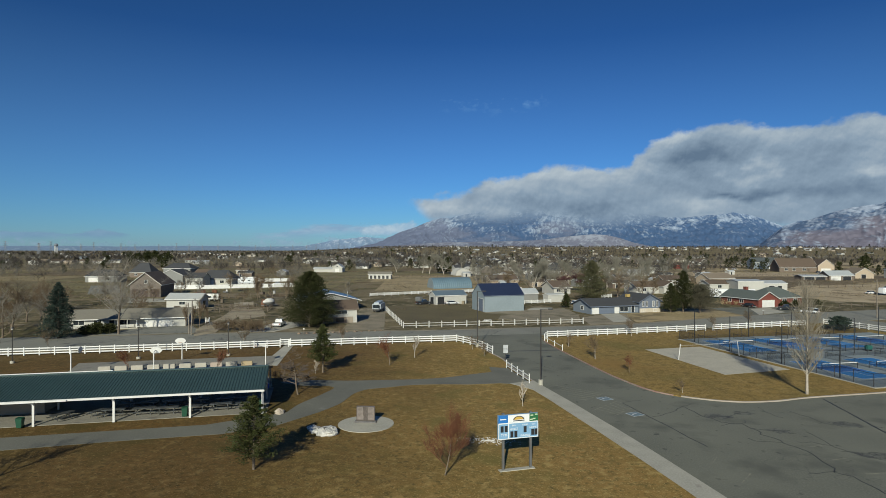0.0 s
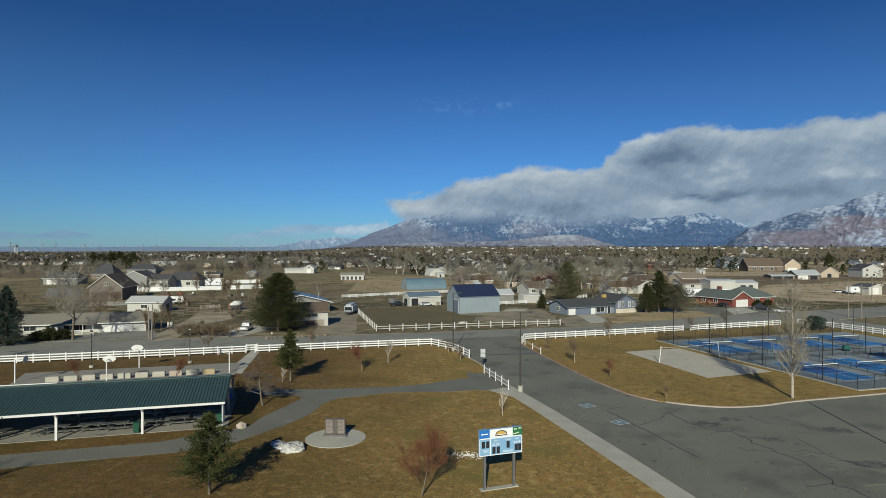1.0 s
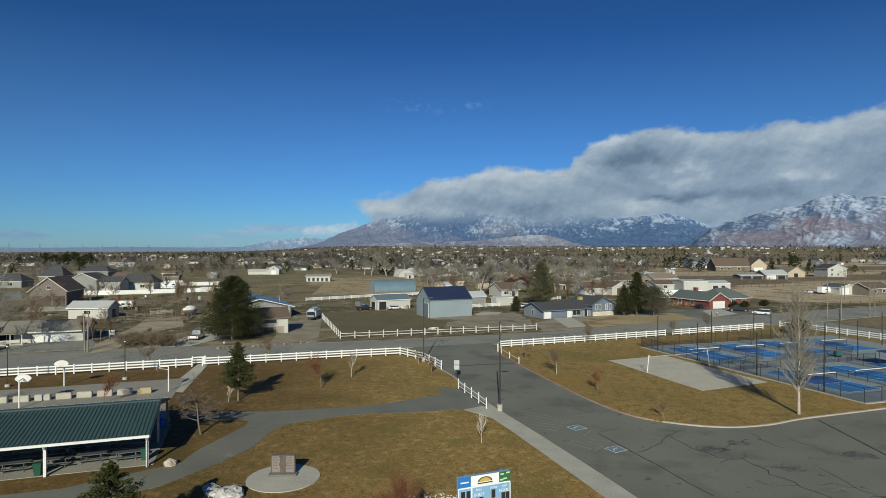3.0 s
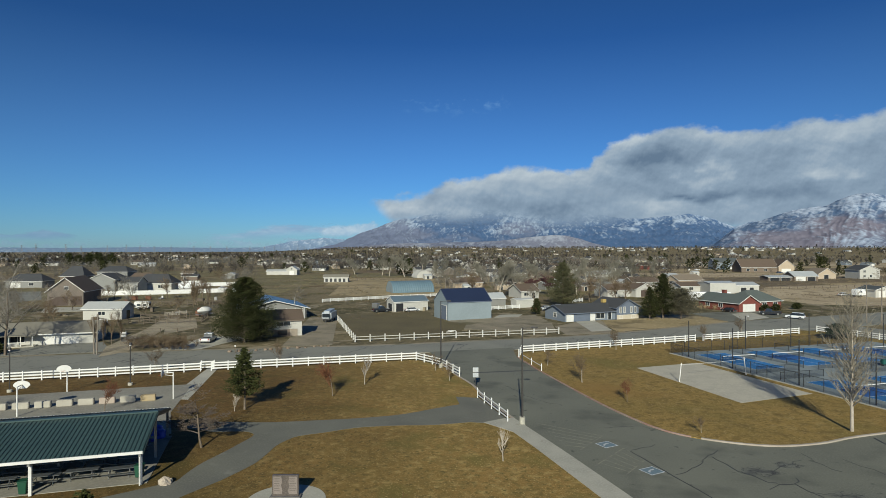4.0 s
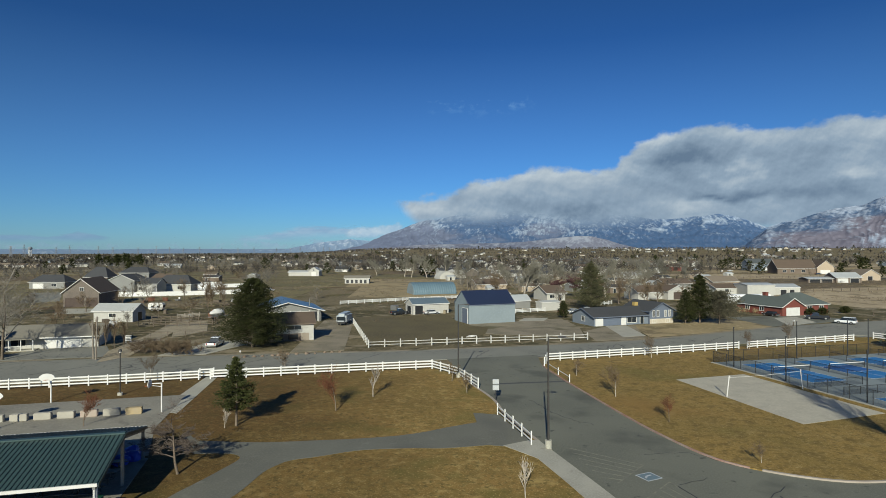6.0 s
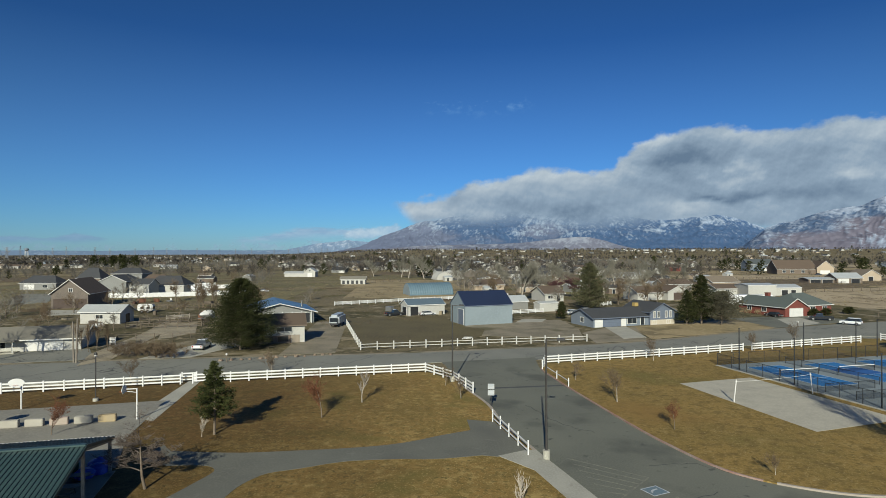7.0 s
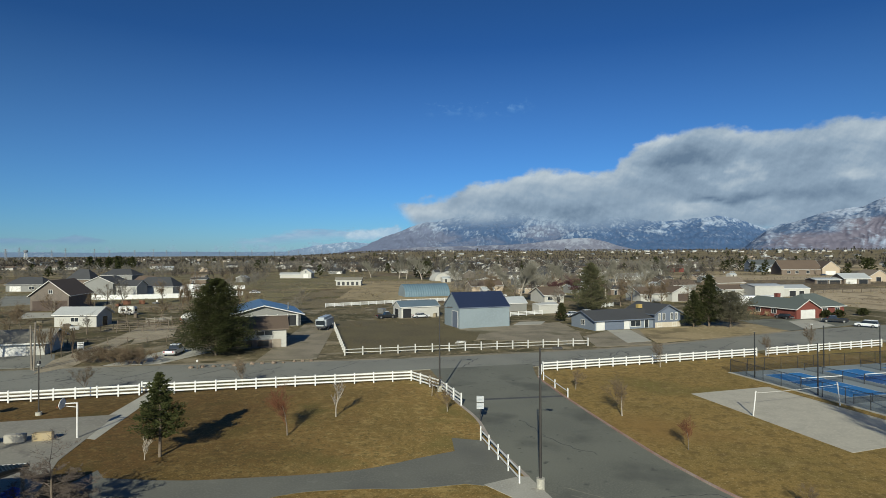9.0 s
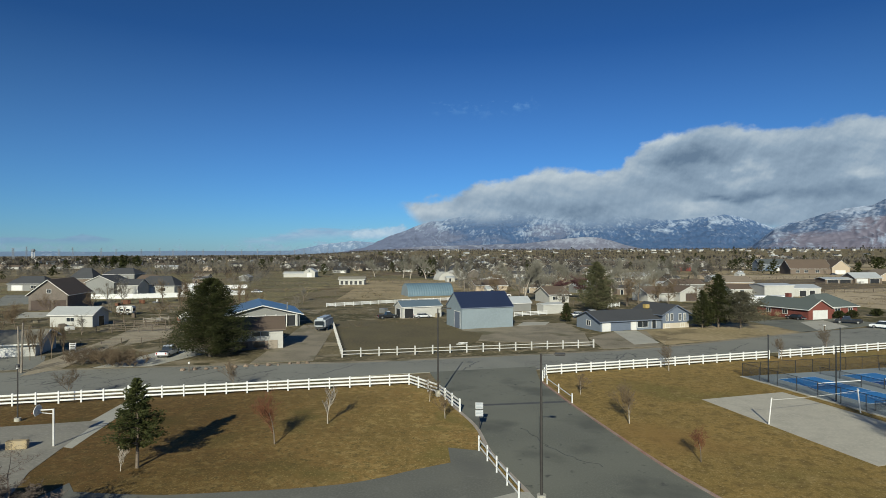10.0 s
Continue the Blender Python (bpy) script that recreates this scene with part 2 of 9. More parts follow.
court_grey_m = mat("court_grey", (0.235, 0.275, 0.285, 1), (0.205, 0.24, 0.25, 1), scale=0.2, fine=5, bump=0.1)
court_blue_m = mat("court_blue", (0.03, 0.18, 0.44, 1), (0.024, 0.15, 0.385, 1), scale=0.3, fine=5, bump=0.1, rough=0.7)
line_m = mat("court_line", (0.7, 0.72, 0.74, 1), (0.6, 0.62, 0.64, 1))
green_roof_m = mat("green_metal_roof", (0.045, 0.079, 0.076, 1), (0.037, 0.067, 0.065, 1), (0.055, 0.093, 0.088, 1), scale=0.3, fine=3, rough=0.42, bump=0.05)
green_dark_m = mat("green_roof_seam", (0.033, 0.058, 0.057, 1), (0.027, 0.049, 0.048, 1), rough=0.45, scale=1)
bin_m = mat("green_plastic", (0.012, 0.075, 0.04, 1), (0.01, 0.06, 0.032, 1), rough=0.5)
blue_m = mat("blue_plastic", (0.03, 0.08, 0.50, 1), (0.022, 0.06, 0.40, 1), rough=0.5)
bark_m = mat("bark", (0.17, 0.135, 0.10, 1), (0.11, 0.088, 0.066, 1), (0.21, 0.17, 0.13, 1), scale=1.5, fine=14, bump=0.7)
pale_bark_m = mat("pale_bark", (0.38, 0.33, 0.27, 1), (0.28, 0.24, 0.19, 1), (0.44, 0.40, 0.33, 1), scale=1.2, fine=10, bump=0.5)
twig_m = mat("twigs", (0.17, 0.125, 0.080, 1), (0.115, 0.086, 0.057, 1), scale=0.8, bump=0)
pale_twig_m = mat("pale_twigs", (0.27, 0.245, 0.205, 1), (0.20, 0.182, 0.15, 1), scale=0.8, bump=0)
red_twig_m = mat("red_twigs", (0.165, 0.070, 0.038, 1), (0.12, 0.056, 0.033, 1), scale=0.8, bump=0)
far_twig_m = mat("far_twigs", (0.068, 0.060, 0.052, 1), (0.042, 0.038, 0.034, 1), (0.105, 0.092, 0.076, 1), scale=0.02, fine=0.3, bump=0)
needle_m = mat("pine_needles", (0.036, 0.041, 0.013, 1), (0.025, 0.030, 0.011, 1), (0.057, 0.061, 0.021, 1), scale=0.5, fine=4, bump=0, rough=0.7)
needle_light_m = mat("young_pine_needles", (0.050, 0.058, 0.018, 1), (0.032, 0.039, 0.013, 1), (0.077, 0.084, 0.029, 1), scale=0.7, fine=4, bump=0, rough=0.7)
spruce_m = mat("spruce_needles", (0.042, 0.062, 0.048, 1), (0.028, 0.043, 0.034, 1), (0.068, 0.092, 0.076, 1), scale=0.5, fine=4, bump=0, rough=0.7)
for m_ in (lawn_m, park_lawn_m, field_m, yard_m, twig_m, pale_twig_m, red_twig_m, far_twig_m, needle_m, needle_light_m, spruce_m, bark_m):
    m_.node_tree.nodes["Principled BSDF"].inputs["Specular IOR Level"].default_value = 0.15  # dull, scattering surfaces
boulder_m = mat("boulder_stone", (0.42, 0.35, 0.27, 1), (0.30, 0.25, 0.2, 1), (0.5, 0.44, 0.36, 1), scale=1.2, fine=6, bump=0.8)
kerb_stone_m = mat("verge_stone", (0.27, 0.20, 0.14, 1), (0.16, 0.115, 0.08, 1), (0.33, 0.27, 0.21, 1), scale=0.8, fine=6, bump=0.8, per_object=0.3)
marble_m = mat("pale_rock", (0.56, 0.54, 0.49, 1), (0.34, 0.33, 0.30, 1), (0.64, 0.62, 0.57, 1), scale=1.5, fine=5, bump=0.8, spots=[((0.13, 0.125, 0.115, 1), 2.6, 0.56, 0.64)])
granite_m = mat("brown_granite", (0.10, 0.082, 0.07, 1), (0.075, 0.062, 0.054, 1), (0.15, 0.125, 0.11, 1), scale=2, fine=20, rough=0.35, bump=0.05)
wood_m = mat("weathered_wood", (0.12, 0.095, 0.07, 1), (0.08, 0.063, 0.047, 1), (0.17, 0.135, 0.10, 1), scale=1, fine=10, bump=0.5)
tyre_m = mat("tyre_rubber", (0.02, 0.02, 0.02, 1), (0.03, 0.03, 0.03, 1))
glass_m = mat("dark_glass", (0.02, 0.026, 0.032, 1), (0.03, 0.036, 0.042, 1), rough=0.08, bump=0)
brick_red_m = mat("red_brick", (0.17, 0.045, 0.032, 1), (0.13, 0.036, 0.028, 1), (0.21, 0.07, 0.05, 1), scale=0.6, fine=6)
brick_brown_m = mat("brown_brick", (0.15, 0.124, 0.102, 1), (0.115, 0.096, 0.08, 1), (0.19, 0.16, 0.13, 1), scale=0.5, fine=5)
block_m = mat("tan_block", (0.33, 0.28, 0.22, 1), (0.27, 0.23, 0.18, 1), scale=0.5, fine=4)


def wall_mat(name, col, **k):
    return mat(name, tuple(col) + (1,), tuple(v * 0.90 for v in col) + (1,), tuple(min(1, v * 1.04) for v in col) + (1,), scale=0.25, fine=2.5, bump=0.05, **k)


WALLS = {
    "white": wall_mat("white_siding", (0.45, 0.44, 0.40)),
    "cream": wall_mat("cream_siding", (0.50, 0.44, 0.34)),
    "tan": wall_mat("tan_stucco", (0.42, 0.34, 0.25)),
    "grey": wall_mat("grey_siding", (0.225, 0.225, 0.21)),
    "bluegrey": wall_mat("blue_grey_siding", (0.175, 0.205, 0.240)),
    "steelblue": wall_mat("blue_grey_steel_cladding", (0.235, 0.28, 0.30), rough=0.5),
    "brown": wall_mat("brown_siding", (0.165, 0.128, 0.098)),
    "red": wall_mat("barn_red_boards", (0.22, 0.05, 0.04)),
    "slate": wall_mat("slate_blue_siding", (0.125, 0.150, 0.195)),
    "redbrick": brick_red_m,
    "brownbrick": brick_brown_m,
}
ROOFS = {
    "charcoal": wall_mat("charcoal_shingles", (0.055, 0.057, 0.06)),
    "slate": wall_mat("slate_shingles", (0.075, 0.085, 0.088)),
    "greengrey": wall_mat("green_grey_shingles", (0.10, 0.118, 0.108)),
    "brown": wall_mat("brown_shingles", (0.118, 0.086, 0.062)),
    "tan": wall_mat("tan_shingles", (0.21, 0.17, 0.125)),
    "greytan": wall_mat("weathered_shingles", (0.215, 0.20, 0.16)),
    "navy": wall_mat("navy_steel_roof", (0.022, 0.032, 0.068), rough=0.4),
    "blue": wall_mat("blue_steel_roof", (0.10, 0.15, 0.21), rough=0.35),
    "teal": wall_mat("faded_blue_steel_roof", (0.12, 0.185, 0.225), rough=0.5),
    "bluesteel": wall_mat("grey_blue_steel_roof", (0.12, 0.165, 0.20), rough=0.4),
    "white": wall_mat("white_steel_roof", (0.44, 0.45, 0.43), rough=0.5),
    "silver": wall_mat("silver_steel_roof", (0.42, 0.44, 0.44), rough=0.4),
}


# ---- mesh helpers ----
def part(name, bm, material, parent=None, label=""):
    """Links a bmesh (or a ready mesh) as one object under a thing or a part."""
    if isinstance(bm, bpy.types.Mesh):
        me = bm
    else:
        me = bpy.data.meshes.new(name)
        bm.to_mesh(me)
        bm.free()
    if material and not me.materials:
        me.materials.append(material)
    ob = new(name, me)
    ob.parent = parent
    if label:
        ob["label"] = label
    return ob


def thing(name, m, label, category, group="", kind=""):
    """An empty at the base of a thing."""
    ob = new(name)
    ob.empty_display_size = 0.3
    ob.matrix_basis = m
    return tagged(ob, label, category, group, kind)


def box(bm, x0, x1, y0, y1, z0, z1, m=None):
    vs = [bm.verts.new((x, y, z)) for z in (z0, z1) for x, y in ((x0, y0), (x1, y0), (x1, y1), (x0, y1))]
    for f in ((3, 2, 1, 0), (4, 5, 6, 7), (0, 1, 5, 4), (1, 2, 6, 5), (2, 3, 7, 6), (3, 0, 4, 7)):
        bm.faces.new([vs[i] for i in f])
    if m is not None:
        for v in vs:
            v.co = m @ v.co
    return bm


def boxm(*a):
    return box(bmesh.new(), *a)


def tube(bm, p0, p1, r0, r1, n=8, cap=True):
    p0, p1 = Vector(p0), Vector(p1)
    d = (p1 - p0).normalized()
    u = d.orthogonal().normalized()
    w = d.cross(u)
    rings = []
    for p, r in ((p0, r0), (p1, r1)):
        rings.append([bm.verts.new(p + (u * math.cos(k * math.tau / n) + w * math.sin(k * math.tau / n)) * r) for k in range(n)])
    for k in range(n):
        bm.faces.new((rings[0][k], rings[0][(k + 1) % n], rings[1][(k + 1) % n], rings[1][k]))
    if cap:
        bm.faces.new(rings[0][::-1])
        bm.faces.new(rings[1])
    return bm


def tubem(*a, **k):
    return tube(bmesh.new(), *a, **k)


def slab(bm, outline, z0, z1):
    """A flat plate from a plan outline."""
    if sum(a[0] * b[1] - b[0] * a[1] for a, b in zip(outline, outline[1:] + outline[:1])) < 0:
        outline = outline[::-1]
    lo = [bm.verts.new((x, y, z0)) for x, y in outline]
    hi = [bm.verts.new((x, y, z1)) for x, y in outline]
    bm.faces.new(hi)
    bm.faces.new(lo[::-1])
    for k in range(len(lo)):
        j = (k + 1) % len(lo)
        bm.faces.new((lo[k], lo[j], hi[j], hi[k]))
    return bm


def smooth_line(pts, steps=5):
    """Catmull-Rom curve through plan points."""
    out = []
    p = [Vector(q) for q in pts]
    for i in range(len(p) - 1):
        a, b, c, d = p[max(i - 1, 0)], p[i], p[i + 1], p[min(i + 2, len(p) - 1)]
        for k in range(steps):
            t = k / steps
            out.append(0.5 * (2 * b + (c - a) * t + (2 * a - 5 * b + 4 * c - d) * t * t + (3 * b - a - 3 * c + d) * t ** 3))
    out.append(p[-1])
    return [(v.x, v.y) for v in out]


def ribbon(bm, pts, left, right, z0, z1):
    """A band of given offsets to both sides of a plan line."""
    v = [Vector(q) for q in pts]
    rows = []
    for i, p in enumerate(v):
        d = (v[min(i + 1, len(v) - 1)] - v[max(i - 1, 0)]).normalized()
        nrm = Vector((-d.y, d.x))
        a, b = p + nrm * left, p - nrm * right
        rows.append([bm.verts.new((q.x, q.y, z)) for q, z in ((a, z0), (a, z1), (b, z1), (b, z0))])
    for r, s in zip(rows, rows[1:]):
        for k in range(4):
            bm.faces.new((r[k], r[(k + 1) % 4], s[(k + 1) % 4], s[k]))
    bm.faces.new(rows[0])
    bm.faces.new(rows[-1][::-1])
    bmesh.ops.recalc_face_normals(bm, faces=bm.faces)
    return bm


def setting(name, bm, material, label, category):
    return tagged(part(name, bm, material), label, category, "", "structure")


# ---- ground ----
def ease(v):
    v = min(1.0, max(0.0, v))
    return v * v * (3 - 2 * v)


def rise(x, y):
    """The plain lifts gently towards the foot of the mountains."""
    a, d = math.degrees(math.atan2(x, y - 15)), math.hypot(x, y - 15)
    return 24.0 * ease((d - 1250) / 1200) * ease((a + 27) / 12) * ease((75 - a) / 15)


bm = bmesh.new()
rings = [0, 60, 130, 220, 400, 800, 1150, 1300, 1450, 1600, 1750, 1900, 2050, 2200, 2350, 2500, 3000, 4700]
cols, turns = [], 240
for r in rings:
    cols.append([])
    for a in range(turns if r else 1):
        x, y = r * math.cos(a * math.tau / turns), 60 + r * math.sin(a * math.tau / turns)
        cols[-1].append(bm.verts.new((x, y, rise(x, y) - 0.10)))
for k in range(turns):
    bm.faces.new((cols[0][0], cols[1][k], cols[1][(k + 1) % turns]))
    for p, q in zip(cols[1:], cols[2:]):
        bm.faces.new((p[k], q[k], q[(k + 1) % turns], p[(k + 1) % turns]))
setting("ground", bm, field_m, "flat dry winter fields reaching to the horizon", "ground")

# the street past the park, and the side street at its end
STREET_NEAR = [(-240, 18), (-150, 62), (-92, 86), (-63, 99), (-40, 110), (-18, 121), (0, 127), (16, 136), (34, 146), (60, 162), (78, 170), (110, 190), (200, 245)]
STREET_FAR = [(-240, 42), (-150, 82), (-92, 105), (-68, 114.5), (-45, 122), (-27, 128), (0, 140), (14, 147), (25, 154.5), (45, 170), (62, 182), (100, 204), (190, 260)]
setting("road", slab(bmesh.new(), smooth_line(STREET_NEAR) + smooth_line(STREET_FAR)[::-1], -0.3, 0.0), street_m, "grey worn asphalt street past the park", "road")
SIDE_L, SIDE_R = [(64, 163), (80, 138), (92, 112), (112, 70), (150, 0)], [(80, 172), (92, 146), (104, 116), (124, 74), (162, 2)]
setting("side_road", slab(bmesh.new(), SIDE_L + SIDE_R[::-1], -0.3, 0.004), street_m, "asphalt side road along the courts", "road")
# the entrance drive and the car park
DRIVE_R = smooth_line([(-3.0, 128), (-1.9, 118), (0.2, 111), (2.6, 104), (7.6, 90.6), (10.4, 84), (13.8, 78.0), (17.9, 75.3), (23, 74.3), (28, 75.7), (33, 78.6), (43.3, 83.4), (60, 91.5), (92, 108)])
DRIVE_L = smooth_line([(-18.0, 121), (-14.5, 112), (-11.5, 103.5), (-7.6, 95.5), (-5.2, 88), (-1.6, 80), (0.7, 75.2), (3.2, 70), (5.5, 65), (7.8, 60), (10.0, 55), (12.1, 50), (15.4, 42), (19, 33), (30, 0), (44, -60)])
setting("car_park", slab(bmesh.new(), DRIVE_L + [(180, -60), (150, 0), (112, 70)] + DRIVE_R[::-1], -0.3, 0.010), asphalt_m, "cracked grey asphalt drive and car park", "pavement")
# lawns stand a kerb's height above the asphalt
LAWN_Z = 0.13
left_lawn = [(-240, 14), (-150, 57), (-91.3, 82.5), (-62.8, 95.4), (-49.5, 101.2), (-18.7, 114.5)] + [p for p in DRIVE_L if p[1] < 112.5] + [(-240, -60)]
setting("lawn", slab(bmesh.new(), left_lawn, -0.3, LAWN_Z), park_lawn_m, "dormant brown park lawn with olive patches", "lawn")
right_lawn = [p for p in DRIVE_R if p[1] < 119 or p[0] > 5] + [(80, 134), (66, 161), (60, 158.5), (34, 142.5), (15.5, 132.8), (-1.2, 123.5)]
setting("lawn_by_courts", slab(bmesh.new(), right_lawn, -0.3, LAWN_Z), lawn_m, "dormant brown lawn round the sand court", "lawn")
# kerbs
setting("kerb_right", ribbon(bmesh.new(), [p for p in DRIVE_R if 76 < p[1] < 119 and p[0] < 17], 0.16, 0.02, -0.2, LAWN_Z + 0.02), redkerb_m, "faded red painted concrete kerb", "kerb")
setting("kerb_car_park", ribbon(bmesh.new(), [p for p in DRIVE_R if p[0] > 16.5], 0.22, 0.02, -0.2, LAWN_Z + 0.024), kerb_m, "pale concrete kerb along the car park", "kerb")
setting("kerb_left", ribbon(bmesh.new(), [p for p in DRIVE_L if 79 < p[1] < 113], 0.05, 0.30, -0.2, LAWN_Z + 0.02), kerb_m, "concrete kerb along the drive", "kerb")
# paths and slabs on the lawn
PZ = LAWN_Z + 0.02
walk_right = [p for p in DRIVE_L if p[1] < 80.5]
walk_left = [(-4.9, 77.9), (-1.6, 75.0), (0.8, 70.0), (3.05, 65.0), (5.3, 60.0), (7.5, 55.0), (9.7, 50.0), (11.8, 45.0), (16.9, 32), (27.4, 0), (41.4, -60)]
setting("pavement", slab(bmesh.new(), walk_right + walk_left[::-1] + [(-2.4, 80.0)], -0.2, PZ + 0.01), concrete_m, "pale concrete pavement with a rolled edge", "pavement")
path_top = [(-240, -32), (-120, 14), (-51.7, 43.9), (-42.6, 48.2), (-34.6, 52.0)] + smooth_line([(-28.4, 58.2), (-28.6, 61.7), (-28.1, 65.0), (-27.8, 67.4), (-27.6, 70.1), (-28.6, 71.1), (-30.2, 71.1), (-32.2, 70.6)], 3) + [(-36, 71.6), (-36, 75.4)] + smooth_line([(-34.3, 74.0), (-30.5, 74.3), (-27.5, 74.7), (-24.8, 75.5), (-22.1, 76.4), (-19.3, 77.3), (-15.4, 79.0), (-12.8, 80.9), (-11.2, 82.5), (-8.3, 84.9)], 2) + [(-9.2, 88.5), (-6.2, 88.2)]
path_bot = [(-240, -37), (-120, 10), (-48.4, 40.9), (-40.2, 45.3), (-31.2, 49.6), (-27.2, 53.2)] + smooth_line([(-24.9, 58.9), (-24.3, 61.1), (-23.9, 63.0), (-23.9, 65.0), (-24.0, 67.5), (-23.7, 69.1), (-23.0, 70.6), (-20.9, 72.0), (-18.2, 74.0), (-15.6, 75.0), (-12.9, 75.7), (-10.1, 76.2), (-6.3, 77.8)], 3) + [(-4.9, 77.7), (-2.2, 79.0)]
setting("path", slab(bmesh.new(), path_top + path_bot[::-1], -0.2, PZ), path_m, "grey asphalt footpath curving past the shelter", "path")
setting("fence_walk", slab(bmesh.new(), [(-50.2, 100.6), (-48.7, 101.2), (-42.2, 82.2), (-44.6, 82.6), (-46.2, 86.5)], -0.2, PZ), concrete_m, "concrete walk from the fence gap", "path")
setting("ball_court", slab(bmesh.new(), [(-46.4, 90.2), (-40.9, 76.6), (-36.2, 69.5), (-46, 60), (-64, 52), (-66, 60), (-69.7, 69.6), (-74.4, 77.2)], -0.2, PZ + 0.006), slab_m, "stained concrete basketball slab", "court")
setting("sand_court", slab(bmesh.new(), [(17.0, 110.6), (25.8, 90.4), (36.6, 96.6), (27.6, 116.2)], -0.2, PZ), sand_m, "pale sand volleyball court", "court")
# opposite side of the street
setting("verge", slab(bmesh.new(), smooth_line(STREET_FAR) + [(190, 262), (120, 226), (96, 232), (60, 250), (-30, 230), (-140, 190), (-240, 130)], -0.3, -0.02), yard_m, "dry yards and verges behind the street", "ground")
setting("arena", slab(bmesh.new(), [(-35.5, 131), (-55, 178), (-30, 190), (-26.5, 178), (-22, 167.5), (-15.5, 163), (-15, 152), (-17.5, 143)], -0.3, 0.03), arena_m, "dark harrowed riding arena", "ground")
for nm, pts, m_, lab in (
    ("driveway_gravel", [(-47.5, 122.5), (-38.5, 126.3), (-52.5, 172), (-60, 170)], gravel_m, "pale gravel drive beside the arena"),
    ("driveway_concrete", [(-69.5, 115), (-61.5, 118), (-59.5, 133), (-65.5, 135), (-69, 130)], concrete_m, "concrete drive with a parked pickup"),
    ("driveway_ranch", [(-97.5, 104), (-76.5, 113), (-86, 123), (-95.6, 117.4)], street_m, "wide worn grey drive of the ranch house"),
    ("driveway_grey", [(8.5, 146), (19, 151.5), (19.6, 173), (12, 169.5), (6.5, 160)], gravel_m, "gravel and concrete drive"),
    
    ("driveway_red", [(52, 176), (66, 186), (78, 196), (70, 206), (62, 203), (47, 196)], asphalt_m, "asphalt drive of the brick house"),
    ("barn_yard", [(-15, 152), (6.5, 151), (6, 168), (2, 185), (-9, 178), (-21, 168)], gravel_m, "bare gravel yard before the barn"),
):
    setting(nm, slab(bmesh.new(), pts, -0.3, 0.02 if nm != "driveway_red" else 0.012), m_, lab, "driveway")
setting("shoulder", ribbon(bmesh.new(), [p for p in smooth_line(STREET_FAR) if -110 < p[0] < 60], 0.9, 0.25, -0.2, 0.012), gravel_m, "pale gravel shoulder beyond the street", "ground")

setting("barn_apron", slab(bmesh.new(), [(-9.2, 177.0), (-2.5, 179.4), (-1.6, 186), (-8.0, 184)], -0.3, 0.05), concrete_m, "concrete pad beside the barn", "driveway")
setting("house_drive", slab(bmesh.new(), [(14.5, 152.5), (19.5, 155.5), (17.5, 173.0), (12.4, 170.8)], -0.3, 0.045), concrete_m, "pale concrete drive before the garage", "driveway")
setting("back_lane", slab(bmesh.new(), [(-186, 198), (-180, 210), (-216, 249), (-228, 245)], -0.3, 0.0), street_m, "dark asphalt lane behind the yards", "road")

# fields in parcels beyond the yards, each with its own cover
prng = random.Random(31)
for gi in range(-9, 12):
    for gj in range(2, 13):
        u, v = gi * 88 + prng.uniform(-8, 8), gj * 76 + prng.uniform(-8, 8)
        c, s = math.cos(radians(14)), math.sin(radians(14))
        x, y = u * c - v * s, 60 + u * s + v * c
        az_, d_ = math.degrees(math.atan2(x, y - 15)), math.hypot(x, y - 15)
        if not (-54 < az_ < 42) or d_ < 230 or d_ > 980:
            continue
        kinds = ("olive", "weeds", "olive", "pasture") if az_ < -20 else ("bare", "straw", "bare", "pasture", "weeds") if az_ > 13 else ("pasture", "weeds", "olive", "straw")
        w, h = prng.uniform(34, 43), prng.uniform(28, 37)
        pts = [(x + a * c - b * s, y + a * s + b * c) for a, b in ((-w, -h), (w, -h + prng.uniform(-4, 4)), (w, h), (-w, h + prng.uniform(-4, 4)))]
        kd = prng.choice(kinds)
        setting("field", slab(bmesh.new(), pts, -0.3, -0.06), PARCELS[kd], {"straw": "straw-coloured dry stubble field", "bare": "bare pale tan field", "olive": "olive winter pasture", "weeds": "brown weedy field", "pasture": "grazed tan pasture"}[kd], "field")
setting("field", slab(bmesh.new(), [(101, 222), (190, 268), (330, 350), (300, 420), (120, 330), (86, 268)], -0.3, -0.045), PARCELS["bare"], "bare pale tan field with weeds", "field")
setting("field", slab(bmesh.new(), [(100, 338), (300, 425), (330, 520), (110, 470), (60, 390)], -0.3, -0.045), PARCELS["weeds"], "brown weedy field by the stock barn", "field")
setting("field", slab(bmesh.new(), [(90, 420), (270, 470), (300, 520), (80, 500)], -0.3, -0.035), PARCELS["bare"], "bare pale tan track and field", "field")
setting("verge_grass", slab(bmesh.new(), [(20.2, 153.4), (27, 157.8), (44, 170.3), (53, 177.5), (50, 187), (42, 190), (36, 184), (31, 181), (18.6, 173.6)], -0.3, 0.0), PARCELS["straw"], "dry straw-coloured verge below the pines", "ground")

